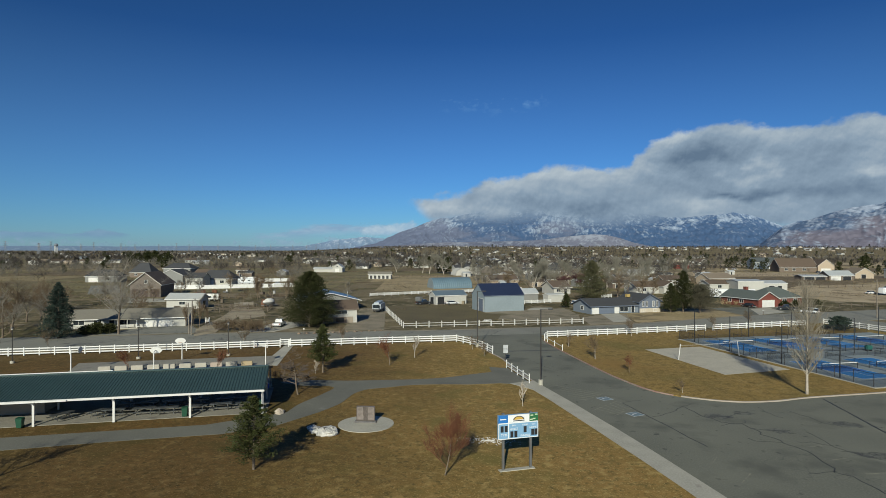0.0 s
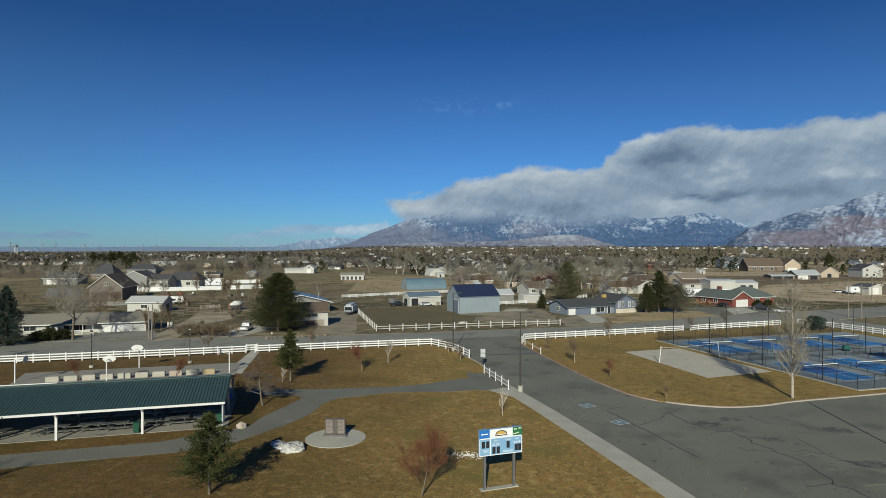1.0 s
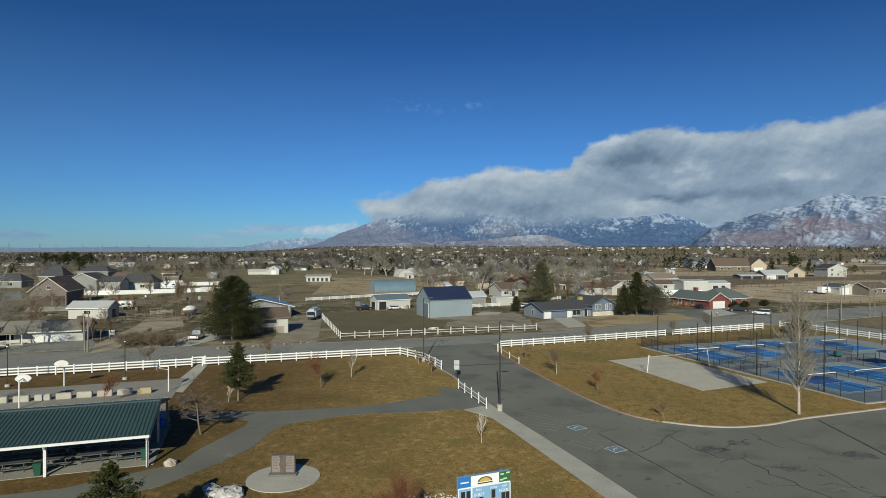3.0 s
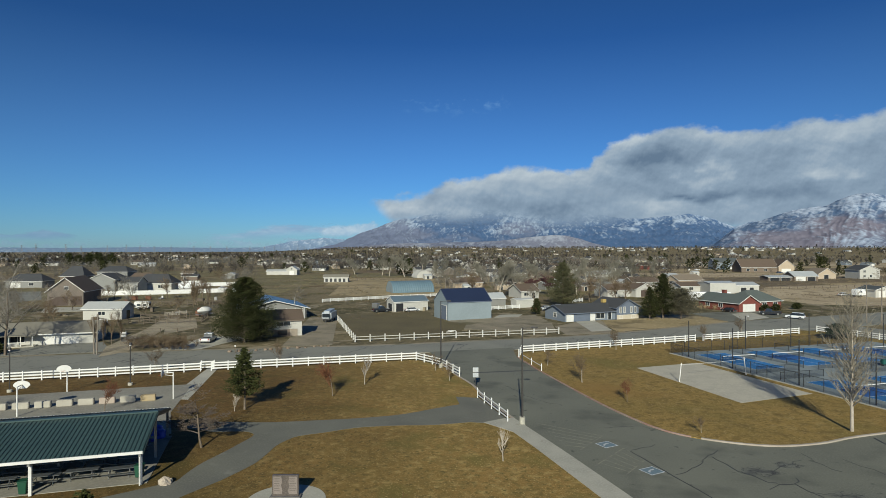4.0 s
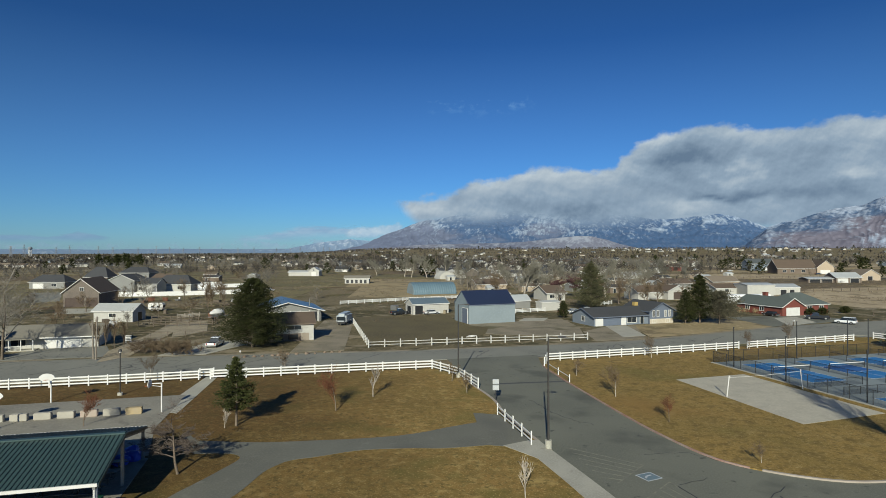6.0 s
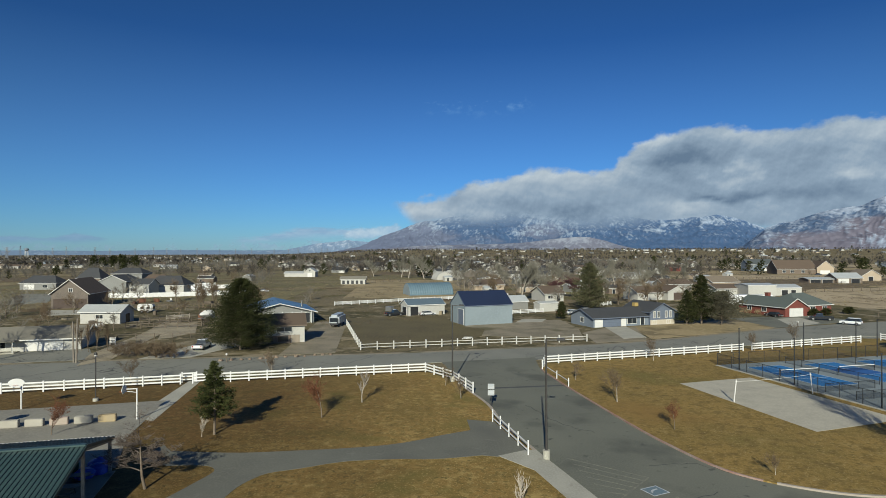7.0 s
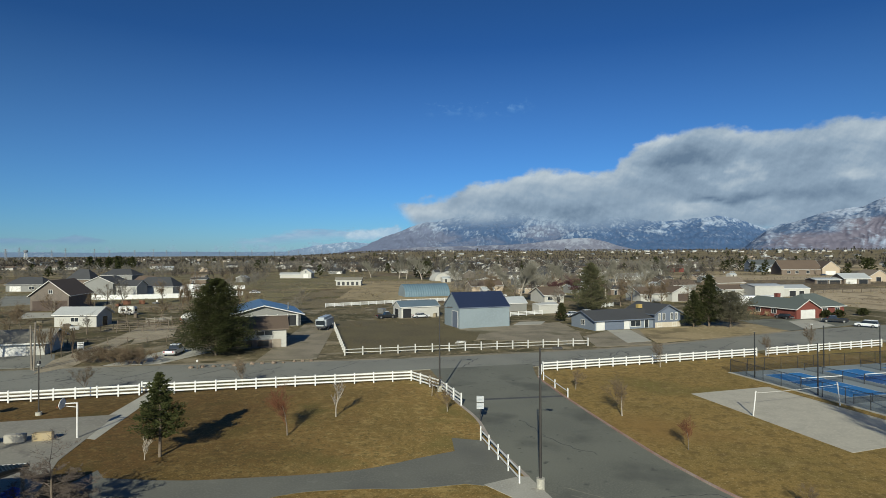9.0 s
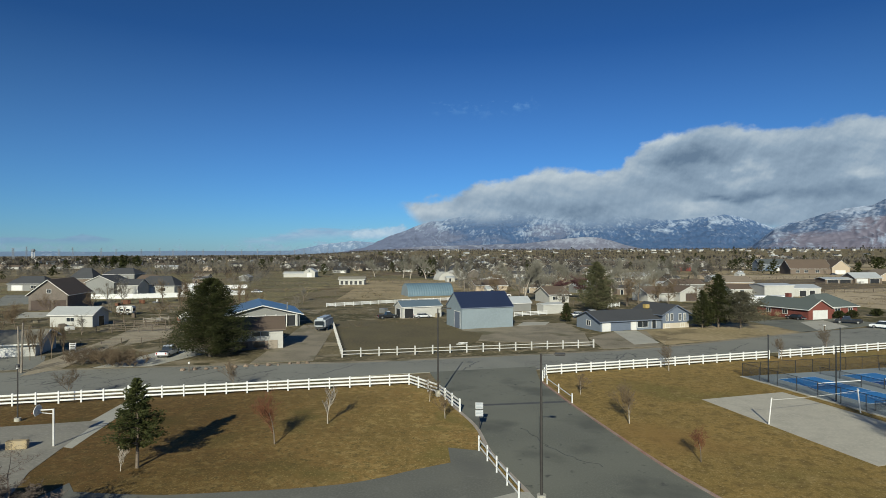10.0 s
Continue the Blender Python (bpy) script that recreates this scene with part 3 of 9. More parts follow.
dirt_m = mat("tan_dirt", (0.36, 0.30, 0.20, 1), (0.26, 0.215, 0.14, 1), (0.43, 0.37, 0.26, 1), scale=0.25, fine=2.5, bump=0.5, contrast=(0.40, 0.60), spots=[((0.16, 0.14, 0.075, 1), 0.2, 0.56, 0.66), ((0.19, 0.155, 0.10, 1), 1.2, 0.58, 0.70)])
for nm, pts, m_, lab in (
    ("yard_track", [(-74.9, 107.7), (-73.7, 113.8), (-86.2, 144.5), (-96.7, 166.9), (-100.5, 166.2), (-89.4, 141.1), (-81.3, 117.8)], dirt_m, "tan dirt track through the yard"),
    ("yard_gravel", [(-80.1, 134.4), (-79.0, 145.8), (-90.1, 163.8), (-95.3, 157.9)], dirt_m, "pale gravel patch by the boat"),
    ("garage_apron", [(-155.7, 185.1), (-143.5, 187.4), (-133.8, 176.6), (-144.0, 170.2)], concrete_m, "pale concrete apron before the brick garage"),
    ("brick_drive", [(59.0, 196.0), (66.0, 200.4), (66.3, 188.1), (56.4, 178.6)], concrete_m, "pale concrete drive at the brick house"),
):
    setting(nm, slab(bmesh.new(), pts, -0.3, 0.032 if nm != "yard_gravel" else 0.046), m_, lab, "driveway")

# ---- mountains, clouds and far skyline ----
def polar(az, r, z=0.0):
    a = radians(az)
    return (r * math.sin(a), 15 + r * math.cos(a), z)


def mountain_mat(name, low, wood, snow, line, amount):
    """Bare lower slopes, dark woods and snow lying in the gullies, tinted with painted blue haze and cloud shade; the
    mesh says where woods and shade lie and where gullies run.
    """
    m = bpy.data.materials.new(name)
    m.use_nodes = True
    n, l = m.node_tree.nodes, m.node_tree.links
    geo, at = n.new("ShaderNodeNewGeometry"), n.new("ShaderNodeAttribute")
    at.attribute_name = "cover"
    sep, cov = n.new("ShaderNodeSeparateXYZ"), n.new("ShaderNodeSeparateXYZ")
    l.new(geo.outputs["Position"], sep.inputs[0])
    l.new(at.outputs["Vector"], cov.inputs[0])

    def nz(s, d, stretch=(1, 1, 1)):
        k, mp = n.new("ShaderNodeTexNoise"), n.new("ShaderNodeMapping")
        mp.inputs["Scale"].default_value = stretch
        l.new(geo.outputs["Position"], mp.inputs[0])
        l.new(mp.outputs[0], k.inputs["Vector"])
        k.inputs["Scale"].default_value, k.inputs["Detail"].default_value, k.inputs["Roughness"].default_value = s, d, 0.62
        return k.outputs[0]

    def calc(op, a, b):
        k = n.new("ShaderNodeMath")
        k.operation = op
        for v, s in ((a, k.inputs[0]), (b, k.inputs[1])):
            if isinstance(v, (int, float)):
                s.default_value = v
            else:
                l.new(v, s)
        return k.outputs[0]

    def ramp(src, lo, hi):
        r = n.new("ShaderNodeMapRange")
        r.interpolation_type = "SMOOTHSTEP"
        r.inputs[1].default_value, r.inputs[2].default_value = lo, hi
        l.new(src, r.inputs[0])
        return r.outputs[0]

    def mix(f, a, b):
        k = n.new("ShaderNodeMix")
        k.data_type = "RGBA"
        l.new(f, k.inputs[0])
        for v, s in ((a, k.inputs[6]), (b, k.inputs[7])):
            if isinstance(v, tuple):
                s.default_value = v
            else:
                l.new(v, s)
        return k.outputs[2]

    fine = nz(0.055, 8, (1.0, 0.25, 0.7))
    broad = nz(0.006, 6)
    woods = ramp(calc("ADD", cov.outputs[0], calc("MULTIPLY", calc("SUBTRACT", broad, 0.5), 1.1)), 0.30, 0.72)
    body = mix(woods, low, wood)
    body = mix(calc("MULTIPLY", ramp(fine, 0.45, 0.75), 0.5), body, tuple(v * 1.2 for v in low[:3]) + (1,))
    height = ramp(calc("ADD", sep.outputs[2], calc("MULTIPLY", calc("SUBTRACT", broad, 0.5), 170)), line - 60, line + 190)
    lie = calc("ADD", calc("MULTIPLY", cov.outputs[1], 0.36), calc("ADD", calc("MULTIPLY", fine, 0.66), calc("MULTIPLY", broad, 0.28)))
    patch = ramp(calc("ADD", lie, calc("ADD", calc("MULTIPLY", height, 0.17), cov.outputs[2])), 0.72 - amount, 1.02 - amount)
    l.new(mix(patch, body, snow), n["Principled BSDF"].inputs["Base Color"])
    n["Principled BSDF"].inputs["Roughness"].default_value = 0.95
    n["Principled BSDF"].inputs["Specular IOR Level"].default_value = 0.05
    return m


def mountain(name, profile, r0, r1, material, seed, rough, label, woods=((-90, 0.5), (90, 0.5)), tones=(), gain=1.0):
    """A range as a height field: the skyline by azimuth, falling to the plain towards the camera in spurs and gullies.
    woods: how dark with woods and painted cloud shade by azimuth; tones: azimuth, elevation, their widths, and how much
    more wooded, shaded and snowy it is coloured there."""
    az = np.array([p[0] for p in profile])
    el = np.array([p[1] for p in profile]) / 100
    wz, wv = [p[0] for p in woods], [p[1] for p in woods]
    na, nr = 720, 84
    verts, faces, cover = [], [], []
    for i in range(na + 1):
        a = az[0] + (az[-1] - az[0]) * i / na
        top = max(0.0, float(np.interp(a, az, el))) * r1
        wd = float(np.interp(a, wz, wv))
        side = radians(a) * r1
        for j in range(nr + 1):
            u = j / nr
            r = r0 + (r1 - r0) * u
            x, y, _ = polar(a, r)
            bend = 90 * noise.noise((side * 0.004, r * 0.003, seed))
            spur = 1 - abs(noise.noise(((side + bend) * 0.0050, r * 0.0011, seed)))
            rib = 1 - abs(noise.noise(((side + bend + 0.14 * r) * 0.0170, r * 0.0022, seed + 4)))
            thin = 1 - abs(noise.noise(((side + bend * 0.6 - 0.10 * r) * 0.055, r * 0.006, seed + 9)))
            lie = 0.30 * spur + 0.36 * rib + 0.34 * thin
            swell = math.sin(math.pi * u) * (1 - 0.4 * u)
            h = top * u ** 1.2 + swell * min(top, 170) * gain * (0.24 * (spur - 0.75) + 0.10 * (rib - 0.75) + 0.05 * (thin - 0.75))
            h += rough * noise.fractal((x * 0.008, y * 0.008, seed), 0.8, 2.1, 4) * u * min(1, top / 60) * (1 - 0.65 * u) * 0.5
            verts.append((x, y, max(-0.5, h) + 14 * u))
            rise = 100 * (max(-0.5, h) + 14 * u - 18) / r
            more = [(math.exp(-((a - q[0]) / q[2]) ** 2 - ((rise - q[1]) / q[3]) ** 2), q[4], q[5]) for q in tones]
            cover.append((wd + 0.25 * (u - 0.5) + sum(g * w_ for g, w_, _ in more), (lie - 0.55) * 2.0, sum(g * s_ for g, _, s_ in more)))
    for i in range(na):
        for j in range(nr):
            k = i * (nr + 1) + j
            faces.append((k, k + nr + 1, k + nr + 2, k + 1))
    me = bpy.data.meshes.new(name)
    me.from_pydata(verts, [], faces)
    me.attributes.new("cover", "FLOAT_VECTOR", "POINT").data.foreach_set("vector", [v for c in cover for v in c])
    me.shade_smooth()
    return tagged(part(name, me, material), label, "mountain", "", "structure")


# Blue of distant haze is put into the base colours of the ranges.
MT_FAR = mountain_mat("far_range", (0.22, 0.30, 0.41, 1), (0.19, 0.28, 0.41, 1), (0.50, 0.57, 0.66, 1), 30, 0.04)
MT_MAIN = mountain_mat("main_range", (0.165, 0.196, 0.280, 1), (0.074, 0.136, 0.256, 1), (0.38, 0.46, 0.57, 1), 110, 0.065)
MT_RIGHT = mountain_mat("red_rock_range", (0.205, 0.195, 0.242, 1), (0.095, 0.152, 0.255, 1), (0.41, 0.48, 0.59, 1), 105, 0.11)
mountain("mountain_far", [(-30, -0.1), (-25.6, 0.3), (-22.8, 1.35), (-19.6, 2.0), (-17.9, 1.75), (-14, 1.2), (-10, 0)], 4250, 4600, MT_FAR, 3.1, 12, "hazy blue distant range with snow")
# Dark blue under the cloud and along the foot: cloud shade painted as woods.
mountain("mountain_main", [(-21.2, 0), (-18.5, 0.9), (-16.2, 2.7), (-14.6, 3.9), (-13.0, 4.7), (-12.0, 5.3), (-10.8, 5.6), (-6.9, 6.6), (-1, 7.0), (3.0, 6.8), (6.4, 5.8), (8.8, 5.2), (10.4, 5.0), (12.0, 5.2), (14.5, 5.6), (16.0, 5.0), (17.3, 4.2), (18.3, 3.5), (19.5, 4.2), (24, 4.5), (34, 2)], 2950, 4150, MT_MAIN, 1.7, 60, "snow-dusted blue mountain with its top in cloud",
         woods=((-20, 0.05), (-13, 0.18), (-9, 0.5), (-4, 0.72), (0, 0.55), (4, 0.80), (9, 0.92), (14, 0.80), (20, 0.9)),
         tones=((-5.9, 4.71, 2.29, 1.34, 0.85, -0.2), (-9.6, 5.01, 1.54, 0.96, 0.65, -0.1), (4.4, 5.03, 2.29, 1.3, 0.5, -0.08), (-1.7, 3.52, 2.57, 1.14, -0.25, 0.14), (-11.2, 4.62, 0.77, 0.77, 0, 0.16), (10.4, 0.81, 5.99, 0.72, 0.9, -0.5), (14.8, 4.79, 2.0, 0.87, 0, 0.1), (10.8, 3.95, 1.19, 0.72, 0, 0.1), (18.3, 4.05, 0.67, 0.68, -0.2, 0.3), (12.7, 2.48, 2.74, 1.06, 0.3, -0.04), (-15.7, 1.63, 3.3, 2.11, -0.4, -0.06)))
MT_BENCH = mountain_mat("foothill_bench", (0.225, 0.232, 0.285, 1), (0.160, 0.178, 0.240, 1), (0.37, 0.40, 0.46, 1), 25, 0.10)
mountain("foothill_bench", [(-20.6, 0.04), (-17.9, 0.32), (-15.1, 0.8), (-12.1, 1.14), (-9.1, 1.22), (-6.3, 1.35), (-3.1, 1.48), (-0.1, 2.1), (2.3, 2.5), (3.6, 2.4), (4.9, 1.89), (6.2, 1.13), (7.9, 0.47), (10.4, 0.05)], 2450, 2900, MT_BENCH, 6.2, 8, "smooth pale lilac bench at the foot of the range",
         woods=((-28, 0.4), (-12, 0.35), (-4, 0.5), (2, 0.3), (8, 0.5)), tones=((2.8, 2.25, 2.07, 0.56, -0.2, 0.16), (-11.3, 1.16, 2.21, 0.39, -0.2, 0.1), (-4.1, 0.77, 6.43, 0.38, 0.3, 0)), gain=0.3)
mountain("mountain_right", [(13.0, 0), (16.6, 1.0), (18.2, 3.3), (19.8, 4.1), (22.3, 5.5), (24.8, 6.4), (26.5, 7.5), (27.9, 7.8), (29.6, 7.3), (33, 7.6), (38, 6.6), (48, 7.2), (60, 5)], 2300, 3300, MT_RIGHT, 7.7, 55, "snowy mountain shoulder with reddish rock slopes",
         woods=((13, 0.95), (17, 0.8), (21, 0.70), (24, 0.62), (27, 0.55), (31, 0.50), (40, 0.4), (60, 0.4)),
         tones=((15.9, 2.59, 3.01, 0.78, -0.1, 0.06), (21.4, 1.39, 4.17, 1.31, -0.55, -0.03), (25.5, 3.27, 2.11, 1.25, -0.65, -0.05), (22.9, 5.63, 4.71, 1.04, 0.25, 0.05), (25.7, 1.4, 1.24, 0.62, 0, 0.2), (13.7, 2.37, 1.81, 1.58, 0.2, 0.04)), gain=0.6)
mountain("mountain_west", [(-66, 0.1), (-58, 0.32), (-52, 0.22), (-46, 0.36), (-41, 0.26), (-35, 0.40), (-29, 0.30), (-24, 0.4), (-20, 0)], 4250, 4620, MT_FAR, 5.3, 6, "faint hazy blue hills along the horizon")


def cloud_sheet(name, top, bottom, r, seed, soft, dark, label, density=1.0, grain=1.0, base=0.022, tatter=0.11, fade=3.0, flat=1.0, tones=()):
    """A distant bank of cloud on a curved backdrop: its upper and lower edge by azimuth, torn by noise.
    tones: azimuth, elevation, their widths and the painted light of large billows and shaded bellies."""
    a0, a1 = top[0][0], top[-1][0]
    na, nv = (300, 70) if tones else (120, 24)
    ys = [p[1] / 100 for p in top] + [p[1] / 100 for p in bottom]
    lo, hi = min(ys) - 0.03, max(ys) + 0.05
    me = bpy.data.meshes.new(name)
    verts, faces = [], []
    for i in range(na + 1):
        a = a0 + (a1 - a0) * i / na
        for j in range(nv + 1):
            verts.append(polar(a, r, 18 + r * (lo + (hi - lo) * j / nv)))
    for i in range(na):
        for j in range(nv):
            k = i * (nv + 1) + j
            faces.append((k, k + nv + 1, k + nv + 2, k + 1))
    me.from_pydata(verts, [], faces)
    edge = me.attributes.new("edge", "FLOAT_VECTOR", "POINT")
    vals, light = [], []
    for i in range(na + 1):
        a = a0 + (a1 - a0) * i / na
        t = np.interp(a, [p[0] for p in top], [p[1] / 100 for p in top])
        b = np.interp(a, [p[0] for p in bottom], [p[1] / 100 for p in bottom])
        side = min(1.0, (a - a0) / fade, (a1 - a) / fade)
        for j in range(nv + 1):
            e = lo + (hi - lo) * j / nv
            vals += [t - e, e - b, side]
            aw = a + 2.2 * noise.fractal((a * 0.35, e * 40, seed), 0.9, 2.1, 4)
            ew = 100 * e + 1.1 * noise.fractal((a * 0.35, e * 40, seed + 5), 0.9, 2.1, 4)
            light.append(sum(q[4] * math.exp(-((aw - q[0]) / q[2]) ** 2 - ((ew - q[1]) / q[3]) ** 2) for q in tones))
    edge.data.foreach_set("vector", vals)
    me.attributes.new("billow", "FLOAT", "POINT").data.foreach_set("value", light)
    m = bpy.data.materials.new(name)
    m.use_nodes = True
    n, l = m.node_tree.nodes, m.node_tree.links
    n.remove(n["Principled BSDF"])
    geo = n.new("ShaderNodeNewGeometry")
    at = n.new("ShaderNodeAttribute")
    at.attribute_name = "edge"
    sep = n.new("ShaderNodeSeparateXYZ")
    l.new(at.outputs["Vector"], sep.inputs[0])

    def nz(s, d, shift=(0, 0, 0), squash=1.5, rough_=0.55):
        mp = n.new("ShaderNodeMapping")
        mp.inputs["Location"].default_value = (seed * 100 + shift[0], shift[1], shift[2] * squash * flat)
        mp.inputs["Scale"].default_value = (1, 1, squash * flat)
        l.new(geo.outputs["Position"], mp.inputs[0])
        k = n.new("ShaderNodeTexNoise")
        k.inputs["Scale"].default_value, k.inputs["Detail"].default_value, k.inputs["Roughness"].default_value = s, d, rough_
        l.new(mp.outputs[0], k.inputs["Vector"])
        return k.outputs[0]

    def calc(op, a, b=0.0, c=None):
        k = n.new("ShaderNodeMath")
        k.operation = op
        for v, s in zip((a, b, c), k.inputs):
            if v is None:
                continue
            if isinstance(v, (int, float)):
                s.default_value = v
            else:
                l.new(v, s)
        return k.outputs[0]

    def ramp(src, p, q, smooth=True):
        r_ = n.new("ShaderNodeMapRange")
        r_.interpolation_type = "SMOOTHSTEP" if smooth else "LINEAR"
        r_.inputs[1].default_value, r_.inputs[2].default_value = p, q
        l.new(src, r_.inputs[0])
        return r_.outputs[0]

    big, puff = nz(0.0021 * grain, 6), nz(0.0075 * grain, 6)
    tear = calc("MULTIPLY", calc("SUBTRACT", calc("ADD", calc("MULTIPLY", big, 0.5), calc("MULTIPLY", puff, 0.5)), 0.5), tatter)
    up = ramp(calc("ADD", sep.outputs[0], tear), 0.0, soft)
    dn = ramp(calc("ADD", sep.outputs[1], calc("MULTIPLY", tear, 0.6)), -0.006, base)
    sd = ramp(calc("ADD", sep.outputs[2], calc("MULTIPLY", tear, 4.0)), 0.0, 0.6)
    alpha = calc("MULTIPLY", calc("MULTIPLY", up, dn), calc("MULTIPLY", sd, density))
    # light from above and behind the eye, painted into the glow: billows by the difference of shifted noise, broad
    # shaded bellies, a bright upper rim
    relief = calc("SUBTRACT", nz(0.0032 * grain, 3, squash=1.1, rough_=0.48), nz(0.0032 * grain, 3, (16, 0, -40), 1.1, 0.48))
    relief2 = calc("SUBTRACT", nz(0.0110 * grain, 4, squash=0.95, rough_=0.55), nz(0.0110 * grain, 4, (5, 0, -14), 0.95, 0.55))
    rim = ramp(calc("ADD", sep.outputs[0], tear), 0.05, 0.0)
    belly = calc("MULTIPLY", calc("SUBTRACT", nz(0.0016, 3, (7, 0, 3), 1.5, 0.5), 0.5), 0.7)
    shade = calc("ADD", calc("ADD", calc("MULTIPLY", relief, 0.95), calc("MULTIPLY", relief2, 0.50)), calc("ADD", calc("MULTIPLY", rim, 0.22), 0.40))
    bil = n.new("ShaderNodeAttribute")
    bil.attribute_name = "billow"
    shade = calc("ADD", calc("ADD", shade, belly), calc("MULTIPLY", bil.outputs["Fac"], 1.0))
    cr = n.new("ShaderNodeValToRGB")
    cr.color_ramp.elements[0].position, cr.color_ramp.elements[0].color = 0.0, dark[0]
    cr.color_ramp.elements[1].position, cr.color_ramp.elements[1].color = 1.0, dark[2]
    mid = cr.color_ramp.elements.new(0.45)
    mid.color = dark[1]
    l.new(shade, cr.inputs[0])
    em, tr, mx = n.new("ShaderNodeEmission"), n.new("ShaderNodeBsdfTransparent"), n.new("ShaderNodeMixShader")
    l.new(cr.outputs[0], em.inputs[0])
    l.new(alpha, mx.inputs[0])
    l.new(tr.outputs[0], mx.inputs[1])
    l.new(em.outputs[0], mx.inputs[2])
    l.new(mx.outputs[0], n["Material Output"].inputs[0])
    ob = part(name, me, m)
    ob.visible_shadow = False
    return tagged(ob, label, "cloud", "", "structure")


BANK = (rgb(102, 122, 146), rgb(144, 162, 182), rgb(200, 208, 215))
# Light and shade painted on the cloud sheets, lobe by lobe.
BILLOWS = ((11.1, 14.96, 3.49, 1.97, -0.42), (7.9, 18.46, 2.93, 1.1, 0.22), (15.2, 7.9, 2.62, 0.61, -0.4), (12.5, 6.74, 2.52, 0.71, 0.3), (16.1, 11.54, 1.13, 2.93, 0.26), (25.4, 10.15, 1.6, 0.86, 0.36), (21.8, 8.47, 4.84, 1.06, -0.26), (-3.9, 8.04, 3.78, 0.77, -0.2), (-12.7, 7.12, 1.38, 0.96, 0.3), (-6.9, 10.77, 2.19, 1.15, 0.22), (-0.6, 12.72, 2.13, 1.14, 0.22), (3.1, 11.24, 2.07, 1.5, 0.16), (1.8, 6.97, 4.14, 0.94, -0.16), (20.2, 14.25, 4.28, 2.82, -0.06))
cloud_sheet("cloud_bank", [(-15.7, 8.2), (-14.9, 8.5), (-12.9, 9.1), (-10.2, 9.5), (-8.8, 10.6), (-7.4, 11.8), (-4.1, 12.7), (-0.9, 14.1), (1.8, 13.8), (3.9, 13.4), (5.7, 14), (6.3, 15.6), (7.9, 17.3), (9.7, 18.4), (12, 19.5), (14.1, 19.6), (15.9, 19.2), (17.7, 18.3), (19.4, 18.3), (21.4, 18.6), (23.3, 18.7), (26.6, 18.6), (33, 20.5), (42, 22), (60, 24)],
            [(-15.7, 7.8), (-14.9, 7.2), (-13.8, 5.4), (-12.9, 3.9), (-6.9, 3.7), (1.3, 3.4), (11.3, 2.6), (20.2, 1.9), (26.6, 2.8), (42, 3), (60, 3)], 4300, 2.3, 0.013, BANK, "grey-white cloud bank lying on the mountains", tatter=0.06, tones=BILLOWS)
cloud_sheet("cloud_front", [(-15.1, 8.4), (-12.9, 9), (-10.2, 9.3), (-8.8, 10.3), (-7.4, 11.4), (-4.1, 12.2), (-0.9, 13.2), (1.8, 12.7), (4.4, 12.2), (6.9, 11.3), (9.4, 10.1), (12.8, 8.9), (15.5, 7.7), (17.2, 6.7)],
            [(-15.1, 7.4), (-13.9, 5.5), (-12.7, 4.1), (-9.6, 3.8), (-6.3, 3.7), (-2, 4.1), (1.3, 3.5), (4.4, 3.1), (7.4, 3.4), (9.9, 4.4), (12.8, 4.7), (15.5, 4.8), (17.2, 5.2)], 2900, 4.7, 0.05, BANK, "pale billows of cloud over the peaks", 0.97, 1.5, 0.030, 0.05, tones=BILLOWS)
HAZY = (rgb(128, 160, 196), rgb(150, 180, 208), rgb(196, 210, 222))
cloud_sheet("cloud_low", [(-31, 2.2), (-27, 3.2), (-24, 4.5), (-20, 4.2), (-16, 4.2)], [(-31, 1.2), (-27, 1.5), (-24, 2.2), (-20, 2.4), (-16, 2.4)], 4640, 5.1, 0.010, (rgb(132, 158, 192), rgb(142, 168, 198), rgb(166, 188, 210)), "thin grey-lilac streaks of cloud over the far range", 0.8, 1.6, 0.010, 0.03, 4.0, 3.0)
cloud_sheet("cloud_puff", [(-20.2, 3.6), (-18.5, 4.3), (-16.5, 4.5), (-14.2, 4.6)], [(-20.2, 2.6), (-18.5, 2.2), (-16.5, 2.2), (-14.2, 2.6)], 4630, 9.2, 0.008, HAZY, "small white puff of cloud over the far range", 0.9, 2.2, 0.006, 0.03, 1.2)
cloud_sheet("cloud_streak", [(-52, 2.2), (-47, 2.5), (-44.6, 2.15), (-43.6, 2.4), (-42.4, 2.95), (-41.2, 2.5), (-39.8, 2.1)], [(-52, 1.6), (-47, 1.45), (-44.6, 1.7), (-42.4, 1.6), (-41.2, 1.8), (-39.8, 1.9)], 4640, 8.4, 0.004, (rgb(114, 146, 178), rgb(122, 154, 184), rgb(134, 164, 192)), "flat grey-blue streak of cloud near the horizon", 0.9, 1.6, 0.004, 0.012, 2.0, 2.5)
cloud_sheet("cloud_mist", [(-60, 0.9), (-46, 1.2), (-36, 0.9), (-26, 1.3), (-18, 0.8)], [(-60, 0.0), (-46, 0.1), (-36, 0.1), (-26, 0.2), (-18, 0.1)], 4660, 6.4, 0.012, (rgb(122, 150, 186), rgb(138, 164, 194), rgb(168, 186, 206)), "thin lilac mist along the horizon", 0.6, 2.4)
cloud_sheet("cloud_wisp", [(-12.5, 24.6), (-9, 24.9), (-5.5, 24.4), (-1.2, 25.4)], [(-12.5, 23.6), (-9, 23.6), (-5.5, 23.2), (-1.2, 24.4)], 4600, 3.3, 0.02, (rgb(90, 145, 205), rgb(110, 160, 212), rgb(150, 185, 225)), "faint wisps of cloud", 0.35, 2.6)


